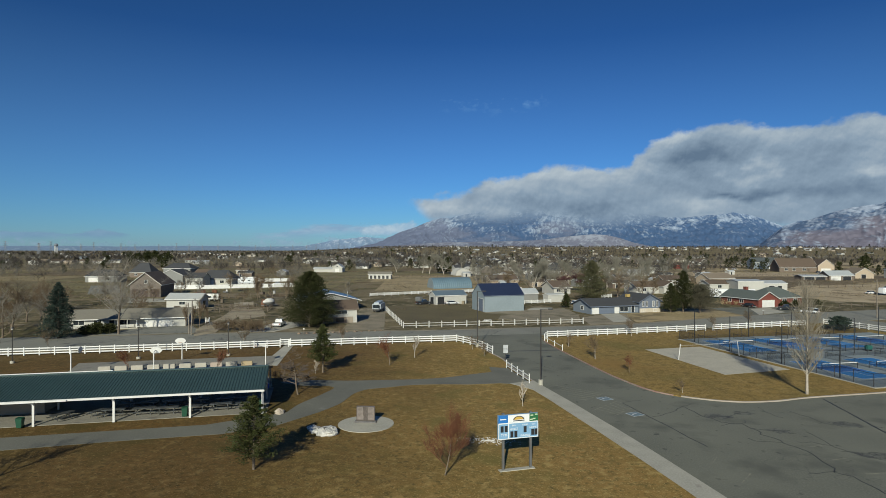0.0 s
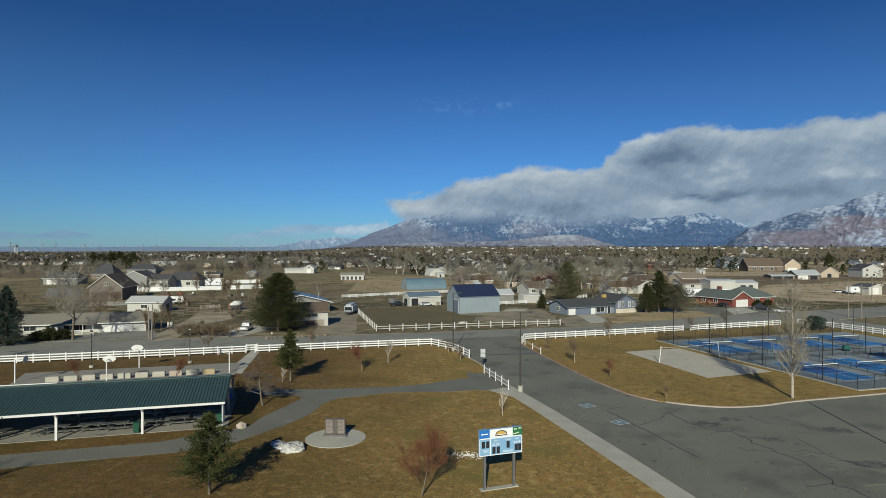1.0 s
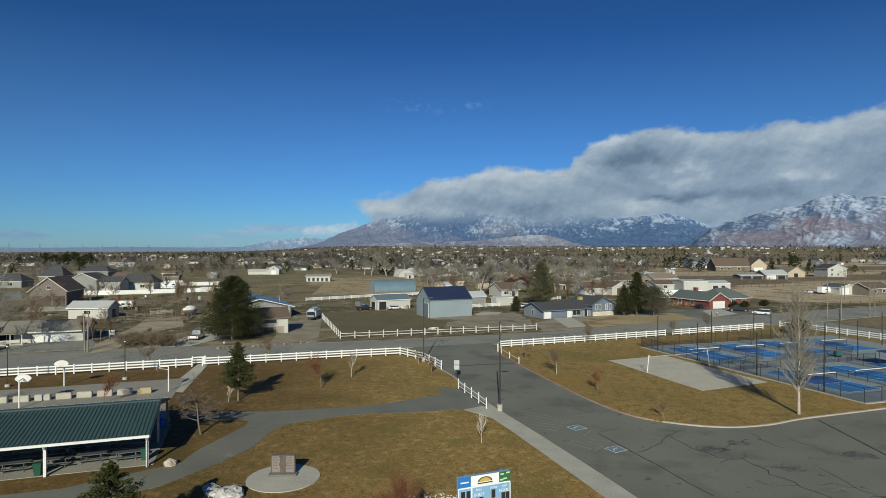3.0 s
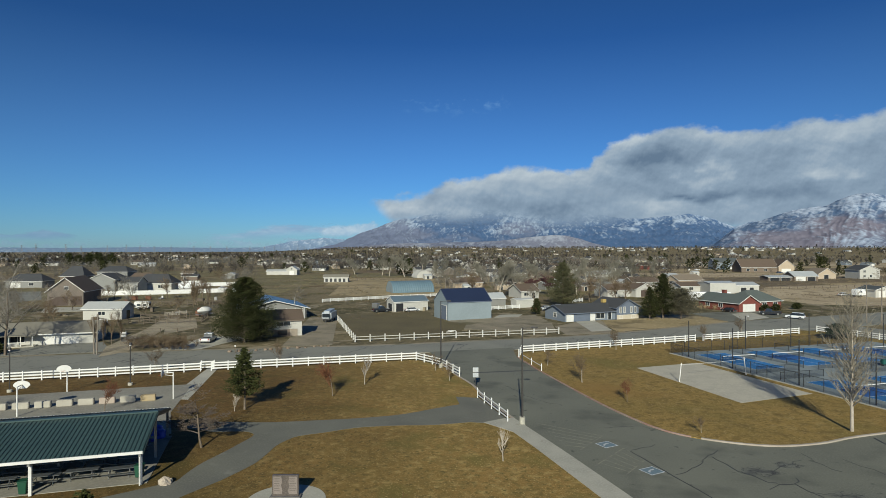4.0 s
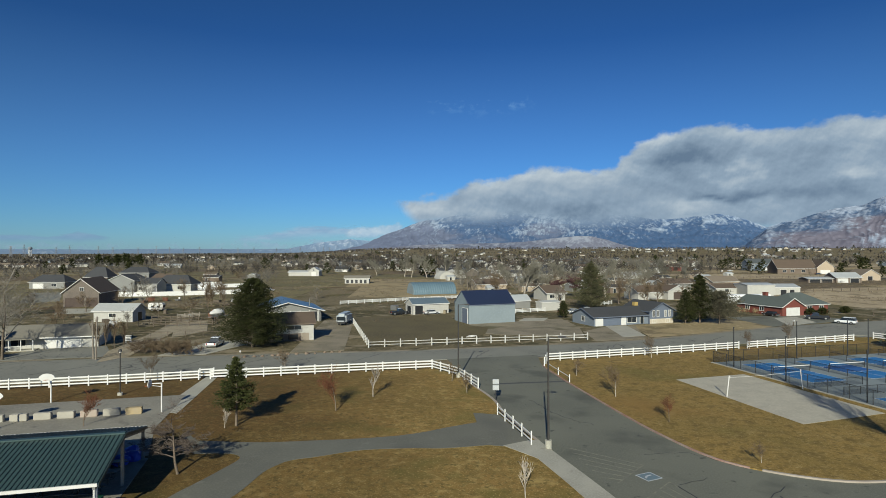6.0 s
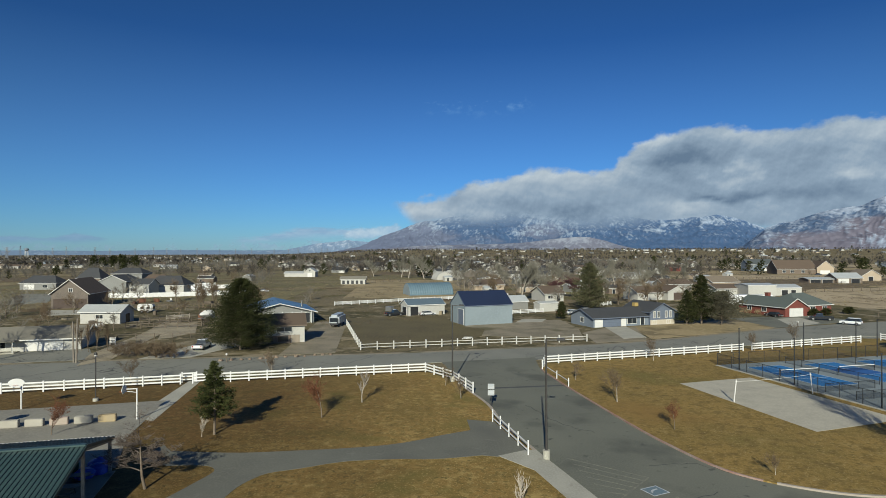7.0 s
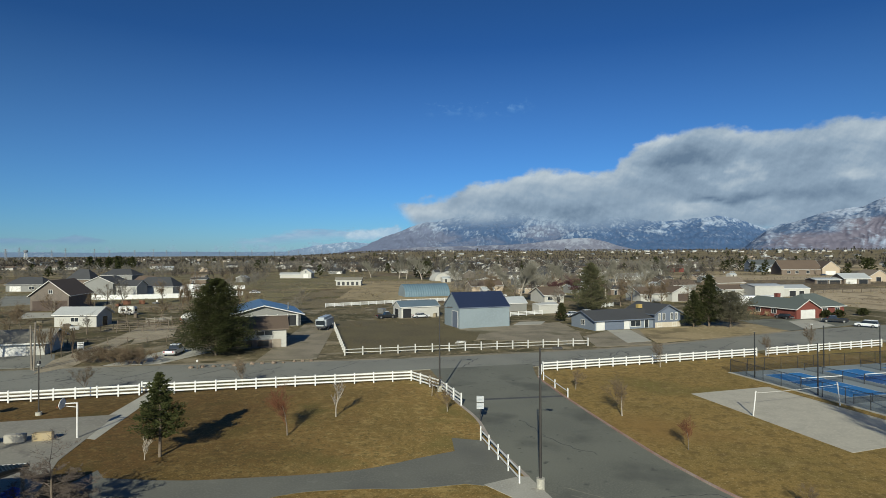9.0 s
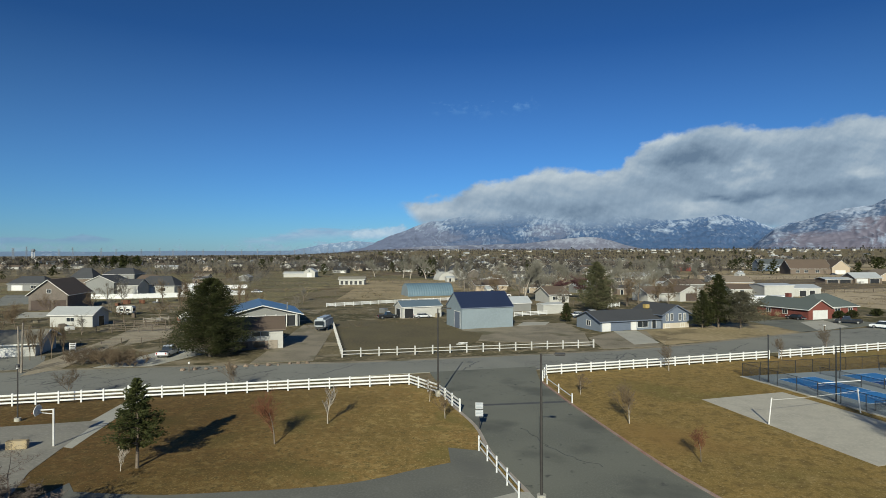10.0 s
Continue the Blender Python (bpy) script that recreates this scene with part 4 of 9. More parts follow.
# ---- houses ----
def opening(h, kind, face, u, z, w, hgt, W, D):
    """A window or door set on a face of a house: front, back, left or right."""
    m = {"front": pose(u, 0, z), "back": pose(W - u, D, z, 0, 0, 180), "left": pose(0, D - u, z, 0, 0, -90), "right": pose(W, u, z, 0, 0, 90)}[face]
    if kind == "window":
        fr = bmesh.new()
        for x0, x1, z0, z1 in ((-0.1, 0, -0.1, hgt + 0.1), (w, w + 0.1, -0.1, hgt + 0.1), (0, w, -0.1, 0), (0, w, hgt, hgt + 0.1), (w / 2 - 0.03, w / 2 + 0.03, 0, hgt)):
            box(fr, x0, x1, -0.07, 0.02, z0, z1)
        win = part("window", fr, white_m, h)
        win.matrix_basis = m
        part("pane", boxm(0.002, w - 0.002, -0.03, 0.01, 0.002, hgt - 0.002), glass_m, win)
        return
    # The opening kind is a black panel standing for the shade inside.
    dm = {"door": white_m, "dark_door": glass_m, "garage": white_m, "slate_garage": WALLS["slate"], "brown_garage": mat("dark_brown_door", (0.085, 0.062, 0.05, 1), (0.07, 0.05, 0.04, 1)), "opening": black_m}[kind]
    bm = bmesh.new()
    if "garage" in kind:
        for k in range(4):
            box(bm, 0, w, -0.05, 0.02, hgt * k / 4 + 0.02, hgt * (k + 1) / 4 - 0.02)
        box(bm, 0, w, -0.025, 0.02, 0.0, hgt - 0.03)
    else:
        box(bm, 0, w, -0.05, 0.02, 0, hgt)
    nm = "garage_door" if "garage" in kind else "door" if "door" in kind else "doorway"
    d = part(nm, bm, dm, h)
    d.matrix_basis = m
    fr = bmesh.new()
    for x0, x1, z0, z1 in ((-0.12, -0.003, 0, hgt + 0.12), (w + 0.003, w + 0.12, 0, hgt + 0.12), (-0.003, w + 0.003, hgt + 0.003, hgt + 0.12)):
        box(fr, x0, x1, -0.08, 0.02, z0, z1)
    part("frame", fr, MATS["dark_brown_door"] if kind == "brown_garage" else white_m, d)


def roof_parts(h, W, D, eave, ridge, axis, roof_m, over, trim_m, hip=0.0, x0=0.0, y0=0.0, name="roof", split=True):
    """Two pitched slabs, or four for a hip, with boards along their edges."""
    rise = ridge - eave
    th = 0.16
    half = (D if axis == "x" else W) / 2
    drop = rise / half * over
    L = W if axis == "x" else D

    def put(u, v, z):
        return (x0 + u, y0 + v, z) if axis == "x" else (x0 + W - v if False else x0 + v, y0 + u, z)

    bm = bmesh.new()

    def quad(pts):
        top = [bm.verts.new(put(*p)) for p in pts]
        low = [bm.verts.new(put(p[0], p[1], p[2] - th)) for p in pts]
        bm.faces.new(top)
        bm.faces.new(low[::-1])
        for k in range(len(top)):
            j = (k + 1) % len(top)
            bm.faces.new((low[k], low[j], top[j], top[k]))

    S = 2 * half
    e = eave - drop + th
    r = ridge + th
    a, b = (hip, L - hip) if hip else (-over, L + over)
    quad([(-over, -over, e), (L + over, -over, e), (b, half, r), (a, half, r)])
    quad([(L + over, S + over, e), (-over, S + over, e), (a, half, r), (b, half, r)])
    if hip:
        quad([(-over, S + over, e), (-over, -over, e), (a, half, r)])
        quad([(L + over, -over, e), (L + over, S + over, e), (b, half, r)])
    bmesh.ops.recalc_face_normals(bm, faces=bm.faces)
    rf = part(name, bm, roof_m, h)
    tr = bmesh.new()
    for v0, v1 in ((-over - 0.08, -over - 0.005), (S + over + 0.005, S + over + 0.08)):
        p, q = put(-over, v0, 0), put(L + over, v1, 0)
        box(tr, min(p[0], q[0]), max(p[0], q[0]), min(p[1], q[1]), max(p[1], q[1]), e - th - 0.06, e - 0.02)
    if not hip:
        for u0, u1 in ((-over - 0.07, -over - 0.005), (L + over + 0.005, L + over + 0.07)):
            for s0, s1 in (((-over, e), (half, r)), ((half, r), (S + over, e))):
                vs = [tr.verts.new(put(u, s[0], s[1] + dz)) for u in (u0, u1) for s, dz in ((s0, -th - 0.06), (s1, -th - 0.06), (s1, -0.01), (s0, -0.01))]
                for f in ((0, 1, 2, 3), (7, 6, 5, 4), (0, 4, 5, 1), (1, 5, 6, 2), (2, 6, 7, 3), (3, 7, 4, 0)):
                    tr.faces.new([vs[k] for k in f])
        bmesh.ops.recalc_face_normals(tr, faces=tr.faces)
    if hip:
        tr.free()
        for v0, v1 in ((-over - 0.08, -over - 0.005), (S + over + 0.005, S + over + 0.08)):
            p, q = put(-over, v0, 0), put(L + over, v1, 0)
            part("fascia", boxm(min(p[0], q[0]), max(p[0], q[0]), min(p[1], q[1]), max(p[1], q[1]), e - th - 0.06, e - 0.02), trim_m, rf)
        for u0, u1 in ((-over - 0.08, -over - 0.005), (L + over + 0.005, L + over + 0.08)):
            p, q = put(u0, -over, 0), put(u1, S + over, 0)
            part("fascia", boxm(min(p[0], q[0]), max(p[0], q[0]), min(p[1], q[1]), max(p[1], q[1]), e - th - 0.06, e - 0.02), trim_m, rf)
    elif split:
        seen = set()
        for v in tr.verts:
            if v in seen:
                continue
            isle, todo = [v], [v]
            seen.add(v)
            while todo:
                for e_ in todo.pop().link_edges:
                    for w in e_.verts:
                        if w not in seen:
                            seen.add(w)
                            isle.append(w)
                            todo.append(w)
            bd = bmesh.new()
            twin = {w: bd.verts.new(w.co) for w in isle}
            for f in tr.faces:
                if f.verts[0] in twin:
                    bd.faces.new([twin[w] for w in f.verts])
            part("fascia", bd, trim_m, rf)
        tr.free()
    else:
        part("fascia", tr, trim_m, rf)
    return rf


def walls(W, D, eave, ridge, axis, hip, x0=0.0, y0=0.0):
    bm = bmesh.new()
    if hip:
        return box(bm, x0, x0 + W, y0, y0 + D, -0.1, eave)
    if axis == "x":
        prof = [(y0, -0.1), (y0 + D, -0.1), (y0 + D, eave), (y0 + D / 2, ridge), (y0, eave)]
        rows = [[bm.verts.new((x, y, z)) for y, z in prof] for x in (x0, x0 + W)]
    else:
        prof = [(x0, -0.1), (x0 + W, -0.1), (x0 + W, eave), (x0 + W / 2, ridge), (x0, eave)]
        rows = [[bm.verts.new((x, y, z)) for x, z in prof] for y in (y0, y0 + D)]
    bm.faces.new(rows[0])
    bm.faces.new(rows[1][::-1])
    for k in range(5):
        j = (k + 1) % 5
        bm.faces.new((rows[0][k], rows[0][j], rows[1][j], rows[1][k]))
    bmesh.ops.recalc_face_normals(bm, faces=bm.faces)
    return bm


def house(name, label, category, x, y, ang, W, D, eave, ridge, wall="white", roof="brown", axis="x", hip=0.0, over=0.45, trim=None, holes=(), chimney=None, wing=None, group=""):
    """A building: its front-left corner, the angle of its front, its width and depth, its eaves and ridge; wing: a second volume."""
    h = thing(name, pose(x, y, 0, 0, 0, ang), label, category, group)
    part("wall", walls(W, D, eave, ridge, axis, hip), WALLS[wall], h)
    rf = roof_parts(h, W, D, eave, ridge, axis, ROOFS[roof], over, trim or white_m, hip, split=not group)
    for kind, face, u, z, w, hh in holes:
        opening(h, kind, face, u, z, w, hh, W, D)
    if chimney:
        cx, cy, cw, ct = chimney
        c = bmesh.new()
        box(c, cx, cx + cw, cy, cy + cw, eave - 0.2, ct)
        box(c, cx - 0.06, cx + cw + 0.06, cy - 0.06, cy + cw + 0.06, ct - 0.15, ct - 0.004)
        part("chimney", c, brick_red_m, rf)
    if wing:
        wx, wy, ww, wd, we, wr, wax, whip, wwall, wholes = wing
        part("wall", walls(ww, wd, we, wr, wax, whip, wx, wy), WALLS[wwall], h)
        roof_parts(h, ww, wd, we, wr, wax, ROOFS[roof], over, trim or white_m, whip, wx, wy)
        sub = thing("annex", pose(wx, wy, 0), "", "")
        sub.parent = h
        for kind, face, u, z, w, hh in wholes:
            before = set(bpy.data.objects)
            opening(h, kind, face, u, z, w, hh, ww, wd)
            for o in set(bpy.data.objects) - before:
                if o.parent == h:
                    o.matrix_basis = pose(wx, wy, 0) @ o.matrix_basis
        bpy.data.objects.remove(sub)
    return h


W_ = "window"
house("pole_barn", "blue-grey steel pole barn with navy roof", "barn", -21.0, 168.6, 31.5, 13.0, 9.6, 4.75, 8.0, "steelblue", "navy", over=0.12, trim=WALLS["slate"], holes=[("slate_garage", "left", 5.2, 0, 3.4, 3.8)])
sl_house = house("split_level_house", "slate-blue split-level house with white garage pilasters", "house", 9.6, 169.6, 30.5, 16.2, 9.6, 2.3, 4.0, "bluegrey", "charcoal", over=0.55, trim=WALLS["slate"],
      holes=[("slate_garage", "front", 2.6, 0, 5.2, 2.0), (W_, "front", 9.7, 0.55, 2.7, 1.3), ("dark_door", "front", 13.6, 0.1, 1.0, 2.0), (W_, "left", 4.2, 0.9, 1.4, 1.1)],
      wing=(16.0, -0.6, 7.4, 10.5, 3.3, 5.2, "y", 0, "slate", [(W_, "front", 0.8, 0.25, 1.1, 0.8), (W_, "front", 5.0, 0.25, 1.1, 0.8)] + [(W_, "front", 1.0 + 1.3 * k + (1.0 if k > 1 else 0), 1.75, 0.55, 1.5) for k in range(4)]))
for x0, x1 in ((0.35, 2.4), (7.95, 9.3)):
    part("pilaster", boxm(x0, x1, -0.13, 0.01, 0.0, 2.15), white_m, sl_house)
part("plinth", boxm(16.05, 23.35, -0.66, -0.605, 0.0, 1.2), WALLS["cream"], sl_house, "pale stone-faced lower wall")
house("brick_ranch_house", "red brick house with green-grey hip roof", "house", 62.8, 201.0, 30.5, 8.2, 15.5, 2.7, 4.9, "redbrick", "greengrey", axis="y",
      holes=[("garage", "front", 1.6, 0, 4.9, 2.2), (W_, "left", 3, 1.0, 1.4, 1.1), (W_, "left", 8, 1.0, 1.4, 1.1)],
      wing=(8.0, 3.2, 14.0, 10.5, 2.7, 5.6, "x", 4.5, "redbrick", [("door", "front", 1.8, 0.1, 1.1, 2.0), (W_, "front", 5.6, 0.8, 1.8, 1.3), (W_, "front", 10.5, 0.8, 1.6, 1.3)]), chimney=(4.6, 9.5, 1.1, 6.0))
ranch = house("ranch_house", "long low white ranch house with weathered roof and porch", "house", -110.5, 110.6, 26.5, 26.0, 9.5, 2.35, 3.9, "white", "greytan", over=0.8,
      holes=[("garage", "front", 17.2, 0, 5.8, 2.0), (W_, "front", 2, 0.9, 2.2, 1.1), (W_, "front", 6.2, 0.9, 1.6, 1.1), ("dark_door", "front", 9.5, 0.1, 1.0, 2.0), (W_, "front", 11.4, 0.7, 2.4, 1.3)])
part("porch_roof", boxm(7.6, 16.2, -2.6, -0.82, 2.12, 2.26), ROOFS["greytan"], ranch)
part("porch_floor", boxm(7.8, 16.0, -2.4, -0.02, -0.1, 0.16), concrete_m, ranch)
for k in range(5):
    part("porch_post", boxm(7.9 + 1.95 * k, 8.03 + 1.95 * k, -2.35, -2.22, 0.16, 2.12), white_m, ranch)
for k in range(3):
    part("porch_rail", boxm(8.04 + 1.95 * k, 9.84 + 1.95 * k, -2.31, -2.25, 0.85, 0.95), white_m, ranch)
    for q in range(9):
        part("baluster", boxm(8.12 + 1.95 * k + 0.19 * q, 8.17 + 1.95 * k + 0.19 * q, -2.30, -2.26, 0.16, 0.85), white_m, ranch)
br_house = house("brown_roof_house", "white house with brown roof over a dark lower storey", "house", -59.8, 131.8, 28.0, 12.0, 8.5, 3.55, 5.35, "white", "brown", over=0.4, trim=WALLS["brown"], holes=[(W_, "front", 6.6, 2.3, 2.9, 0.8), (W_, "front", 1.6, 2.3, 1.8, 0.8)])
part("lower_wall", boxm(0.02, 9.4, -0.06, 0.02, -0.05, 1.5), WALLS["brown"], br_house, "dark brown front of the lower storey")
for k in range(3):
    part("window", boxm(0.8 + 3.0 * k, 2.8 + 3.0 * k, -0.09, -0.065, 0.3, 1.3), glass_m, br_house)
part("stone_corner", boxm(9.45, 11.03, -0.10, 0.02, -0.05, 1.55), block_m, br_house)
bl_house = house("blue_roof_house", "house with blue steel roof and deep porch", "house", -75.0, 160.0, 31.0, 17.0, 20.0, 2.9, 5.1, "grey", "blue", axis="y", over=0.9, holes=[("opening", "front", 1.0, 0.1, 15, 2.5), (W_, "right", 4, 1.0, 1.5, 1.2)])
for k in range(4):
    part("porch_post", boxm(9.0 + 2.4 * k, 9.2 + 2.4 * k, -0.75, -0.55, 0.0, 3.0), white_m, bl_house)
part("flue", tubem((14.5, 4.0, 3.0), (14.5, 4.0, 5.4), 0.16, 0.16, 10), steel_m, bl_house)
house("white_shed", "white steel shed with pale roof", "shed", -118.2, 156.2, 10.5, 10.2, 6.6, 3.0, 4.5, "white", "white", holes=[(W_, "front", 4.0, 1.3, 1.8, 0.9), ("dark_door", "right", 2.4, 0, 2.2, 2.3)])
house("brick_garage_house", "brown brick gabled garage and house", "house", -159.4, 189.8, 20.5, 11.0, 17.0, 4.9, 9.3, "brownbrick", "brown", axis="y", over=0.6, holes=[("brown_garage", "front", 0.8, 0, 5.4, 2.9), ("brown_garage", "front", 7.2, 0, 3.2, 2.9), (W_, "front", 5.2, 5.3, 1.1, 1.1)])
house("grey_house", "grey-sided house with dark gable roof", "house", -190.8, 246.5, 11.5, 11.6, 13.0, 5.6, 8.2, "grey", "charcoal", axis="y", holes=[], wing=(11.4, 2.0, 9.0, 9.0, 4.2, 6.4, "x", 0, "white", [(W_, "front", 1.2, 1.4, 1.3, 1.2)]))
house("equipment_shed", "white equipment shed with blue-grey roof", "shed", -40.0, 187.6, 34.0, 11.2, 6.4, 2.95, 4.3, "white", "bluesteel", over=0.25, holes=[("opening", "front", 0.6, 0, 2.4, 2.5), ("opening", "left", 1.5, 0, 3.2, 2.3)])


def quonset(name, label, x, y, ang, L, rad, rise, material, ends, category="barn"):
    """An arched steel hut along local x, ribbed, with closed ends."""
    h = thing(name, pose(x, y, 0, 0, 0, ang), label, category)
    bm = bmesh.new()
    n, m = 16, int(L / 0.5)
    rows = []
    for i in range(m + 1):
        k = 1.0 + (0.012 if i % 2 else 0.0)
        rows.append([bm.verts.new((L * i / m, rad - rad * k * math.cos(a * math.pi / n), max(-0.1, rise * k * math.sin(a * math.pi / n)))) for a in range(n + 1)])
    for r, s in zip(rows, rows[1:]):
        for a in range(n):
            bm.faces.new((r[a], s[a], s[a + 1], r[a + 1]))
    part("arched_roof", bm, material, h)
    for px in (0.05, L - 0.05):
        e = bmesh.new()
        vs = [e.verts.new((px + d, rad - rad * 0.985 * math.cos(a * math.pi / n), rise * 0.985 * math.sin(a * math.pi / n))) for d in (-0.03, 0.03) for a in range(n + 1)]
        e.faces.new(vs[:n + 1])
        e.faces.new(vs[n + 1:][::-1])
        for a in range(n):
            e.faces.new((vs[a], vs[a + 1], vs[n + 2 + a], vs[n + 1 + a]))
        bmesh.ops.recalc_face_normals(e, faces=e.faces)
        part("end_wall", e, ends, h)
    return h


quonset("quonset_hut", "blue ribbed steel arched barn", -57.5, 261.5, 29.0, 19.0, 5.6, 4.9, ROOFS["teal"], WALLS["steelblue"])
quonset("quonset_hut", "white arched hut with rounded roof", -62.0, 398.0, 118.0, 12.0, 5.6, 5.0, WALLS["white"], WALLS["white"])
quonset("quonset_hut", "white arched hut with rounded roof", -57.0, 410.0, 118.0, 12.0, 5.6, 5.6, WALLS["white"], WALLS["white"])
house("low_house", "low white house with pale roof", "house", -40, 350, 8.0, 10.6, 9.0, 2.6, 3.9, "white", "white", axis="y", holes=[(W_, "front", 2, 1, 1.4, 1.1)])
house("wide_roof_house", "low tan house with broad brown roof", "house", -36, 300, 24.0, 15.0, 11.0, 2.4, 4.6, "tan", "brown", holes=[(W_, "front", 9, 0.9, 1.6, 1.1)])
house("dark_house", "two-storey grey house with black roof", "house", -230, 301, 11.0, 16.0, 11.0, 6.8, 9.6, "grey", "charcoal", hip=3.6, holes=[(W_, "front", 2, 4.3, 2.0, 1.1), (W_, "front", 9, 4.3, 2.0, 1.1)])
house("dark_house", "brown house with steep black roof", "house", -268, 319, 11.0, 13.5, 11.0, 3.6, 9.0, "brown", "charcoal", hip=4.0, holes=[(W_, "front", 3, 1.2, 1.8, 1.2)])
house("dark_house", "low house with black roof and pale garage", "house", -254, 269, 11.0, 17.5, 10.0, 3.4, 6.6, "grey", "charcoal", hip=3.5, holes=[("garage", "front", 2, 0, 5, 2.4), (W_, "front", 11, 1.0, 2.4, 1.3)])
house("dark_house", "low house with black roof and white garage", "house", -180, 262, 11.0, 17.0, 11.0, 3.4, 7.2, "white", "charcoal", hip=3.6, holes=[("garage", "front", 3, 0, 5, 2.4), (W_, "front", 11, 1.0, 2.0, 1.3)])
house("dark_house", "brown-roofed house behind the vinyl fence", "house", -206, 292, 24.0, 14.0, 10.0, 3.0, 6.4, "tan", "brown", hip=3.2, holes=[(W_, "front", 3, 1.0, 2.0, 1.3)])
house("pump_house", "small pale outbuilding with tan roof", "shed", -233, 384, 11.0, 8.0, 6.0, 2.4, 3.5, "cream", "tan")
for k in range(5):
    house("cream_row_house", "low cream house with tan roof", "house", -612 + 15.5 * k + (4 if k > 2 else 0), 578 + 3.0 * k, 9.0, 11.0 + (k % 2) * 2, 9.0, 2.6, 4.9 - (k % 3) * 0.5, ("cream", "white", "tan")[k % 3], ("tan", "brown")[k % 2], group="far row houses")
house("blue_two_storey_house", "blue-grey two-storey house with slate roof", "house", 174, 595, 12.0, 24.0, 12.0, 6.2, 10.4, "bluegrey", "slate", holes=[(W_, "front", 3, 3.9, 2, 1.3), (W_, "front", 12, 3.9, 2, 1.3), ("garage", "front", 15, 0, 6, 2.6)])
house("white_red_roof_house", "white house with red-brown roof", "house", 66.5, 283, 20.0, 12.0, 9.0, 2.7, 4.3, "white", "brown", holes=[(W_, "front", 4, 1, 1.8, 1.2)])
house("grey_roof_house", "low house with grey-brown roof", "house", 50.5, 308, 22.0, 14.0, 9.0, 3.0, 5.0, "grey", "brown", holes=[(W_, "front", 4, 1, 1.8, 1.2)])
house("stable", "long low white stable with open stalls", "stable", -115.6, 337.5, 11.0, 13.6, 6.0, 2.9, 4.2, "white", "greytan", holes=[("opening", "front", 0.8 + 2.5 * k, 0.1, 1.5, 2.0) for k in range(5)])
house("white_barn", "small white barn with high gable", "barn", -175.0, 424.0, 11.0, 7.6, 10.0, 3.8, 6.4, "white", "white", axis="y", holes=[("door", "front", 2.2, 0, 3.0, 2.8), (W_, "front", 3.1, 3.9, 1.2, 1.0)], wing=(-15, 2, 14.8, 7, 2.6, 3.8, "x", 0, "white", []))
house("garden_shed", "pale green-grey shed with silver roof", "shed", -13.2, 209.6, 34.0, 7.0, 5.0, 2.4, 4.1, "grey", "silver", over=0.2)
house("flat_shed", "white box-shaped storage shed", "shed", -3.6, 204.5, 34.0, 6.6, 3.4, 2.5, 2.9, "white", "white", over=0.1)
house("cream_house", "cream gabled house with brown roof", "house", -2.4, 241.5, 28.0, 7.5, 11.0, 2.9, 5.2, "white", "brown", over=0.6, holes=[(W_, "front", 1.2, 1.0, 1.8, 1.1), ("dark_door", "front", 4.6, 0, 1.4, 2.1)])
house("white_garage", "white gabled garage house with brown roof", "house", 42.3, 254.6, 28.0, 8.8, 10.0, 3.2, 5.2, "white", "brown", axis="y", holes=[("brown_garage", "front", 2.6, 0, 4.4, 2.6)], wing=(-11, 3, 10.8, 9, 2.8, 4.9, "x", 0, "white", [(W_, "front", 3, 1, 1.6, 1.2)]))
house("steel_workshop", "white steel workshop with low roof", "workshop", 77.2, 278.5, 14.0, 11.6, 10.0, 4.3, 4.9, "white", "silver", over=0.1, wing=(11.8, 3, 12.5, 9, 3.1, 4.3, "x", 0, "white", [("opening", "front", 4, 0, 2.6, 2.2), ("opening", "front", 8.0, 0, 2.0, 2.2)]))
house("tan_barn", "tan barn with pale brown roof", "barn", 74.8, 321.5, 28.0, 15.5, 10.0, 3.4, 5.8, "tan", "tan", holes=[("opening", "left", 3.5, 0, 4.0, 2.6)])
house("lodge_house", "large brown lodge house with broad steep roof", "house", 172.0, 520.0, 6.0, 29.0, 17.0, 4.2, 10.8, "brown", "brown", holes=[(W_, "front", 4, 1.2, 2.4, 1.8), (W_, "front", 10, 1.2, 2.4, 1.8), (W_, "front", 18, 1.2, 2.4, 1.8)], wing=(28.5, -2, 12.5, 17, 5.2, 10.2, "y", 0, "tan", [("garage", "front", 2.4, 0, 7.0, 2.9)]))
house("stock_barn", "open stock barn with silver roof and dark lean-to", "barn", 156.0, 386.6, 14.0, 15.0, 10.0, 3.0, 5.6, "brown", "silver", holes=[("garage", "front", 1, 0, 6, 2.4), ("opening", "front", 8.4, 0, 5, 2.4)], wing=(-15.2, 1.5, 15.0, 8.0, 2.3, 3.1, "x", 0, "brown", [("opening", "front", 1, 0, 6, 1.9), ("opening", "front", 8, 0, 6, 1.9)]))
house("white_gambrel_barn", "small white barn with grey roof", "barn", 134.6, 265.1, 20.0, 8.6, 8.0, 3.0, 4.2, "white", "slate", axis="y", holes=[("door", "front", 1.5, 0, 3.0, 2.6)])
house("white_farmhouse", "tall white gabled farmhouse", "house", 209.0, 420.8, 14.0, 14.0, 12.0, 5.6, 8.4, "white", "charcoal", axis="y", holes=[(W_, "front", 2.5, 1.0, 1.5, 1.4), (W_, "front", 2.5, 4.0, 1.5, 1.4), (W_, "front", 7.0, 1.0, 1.5, 1.4)])
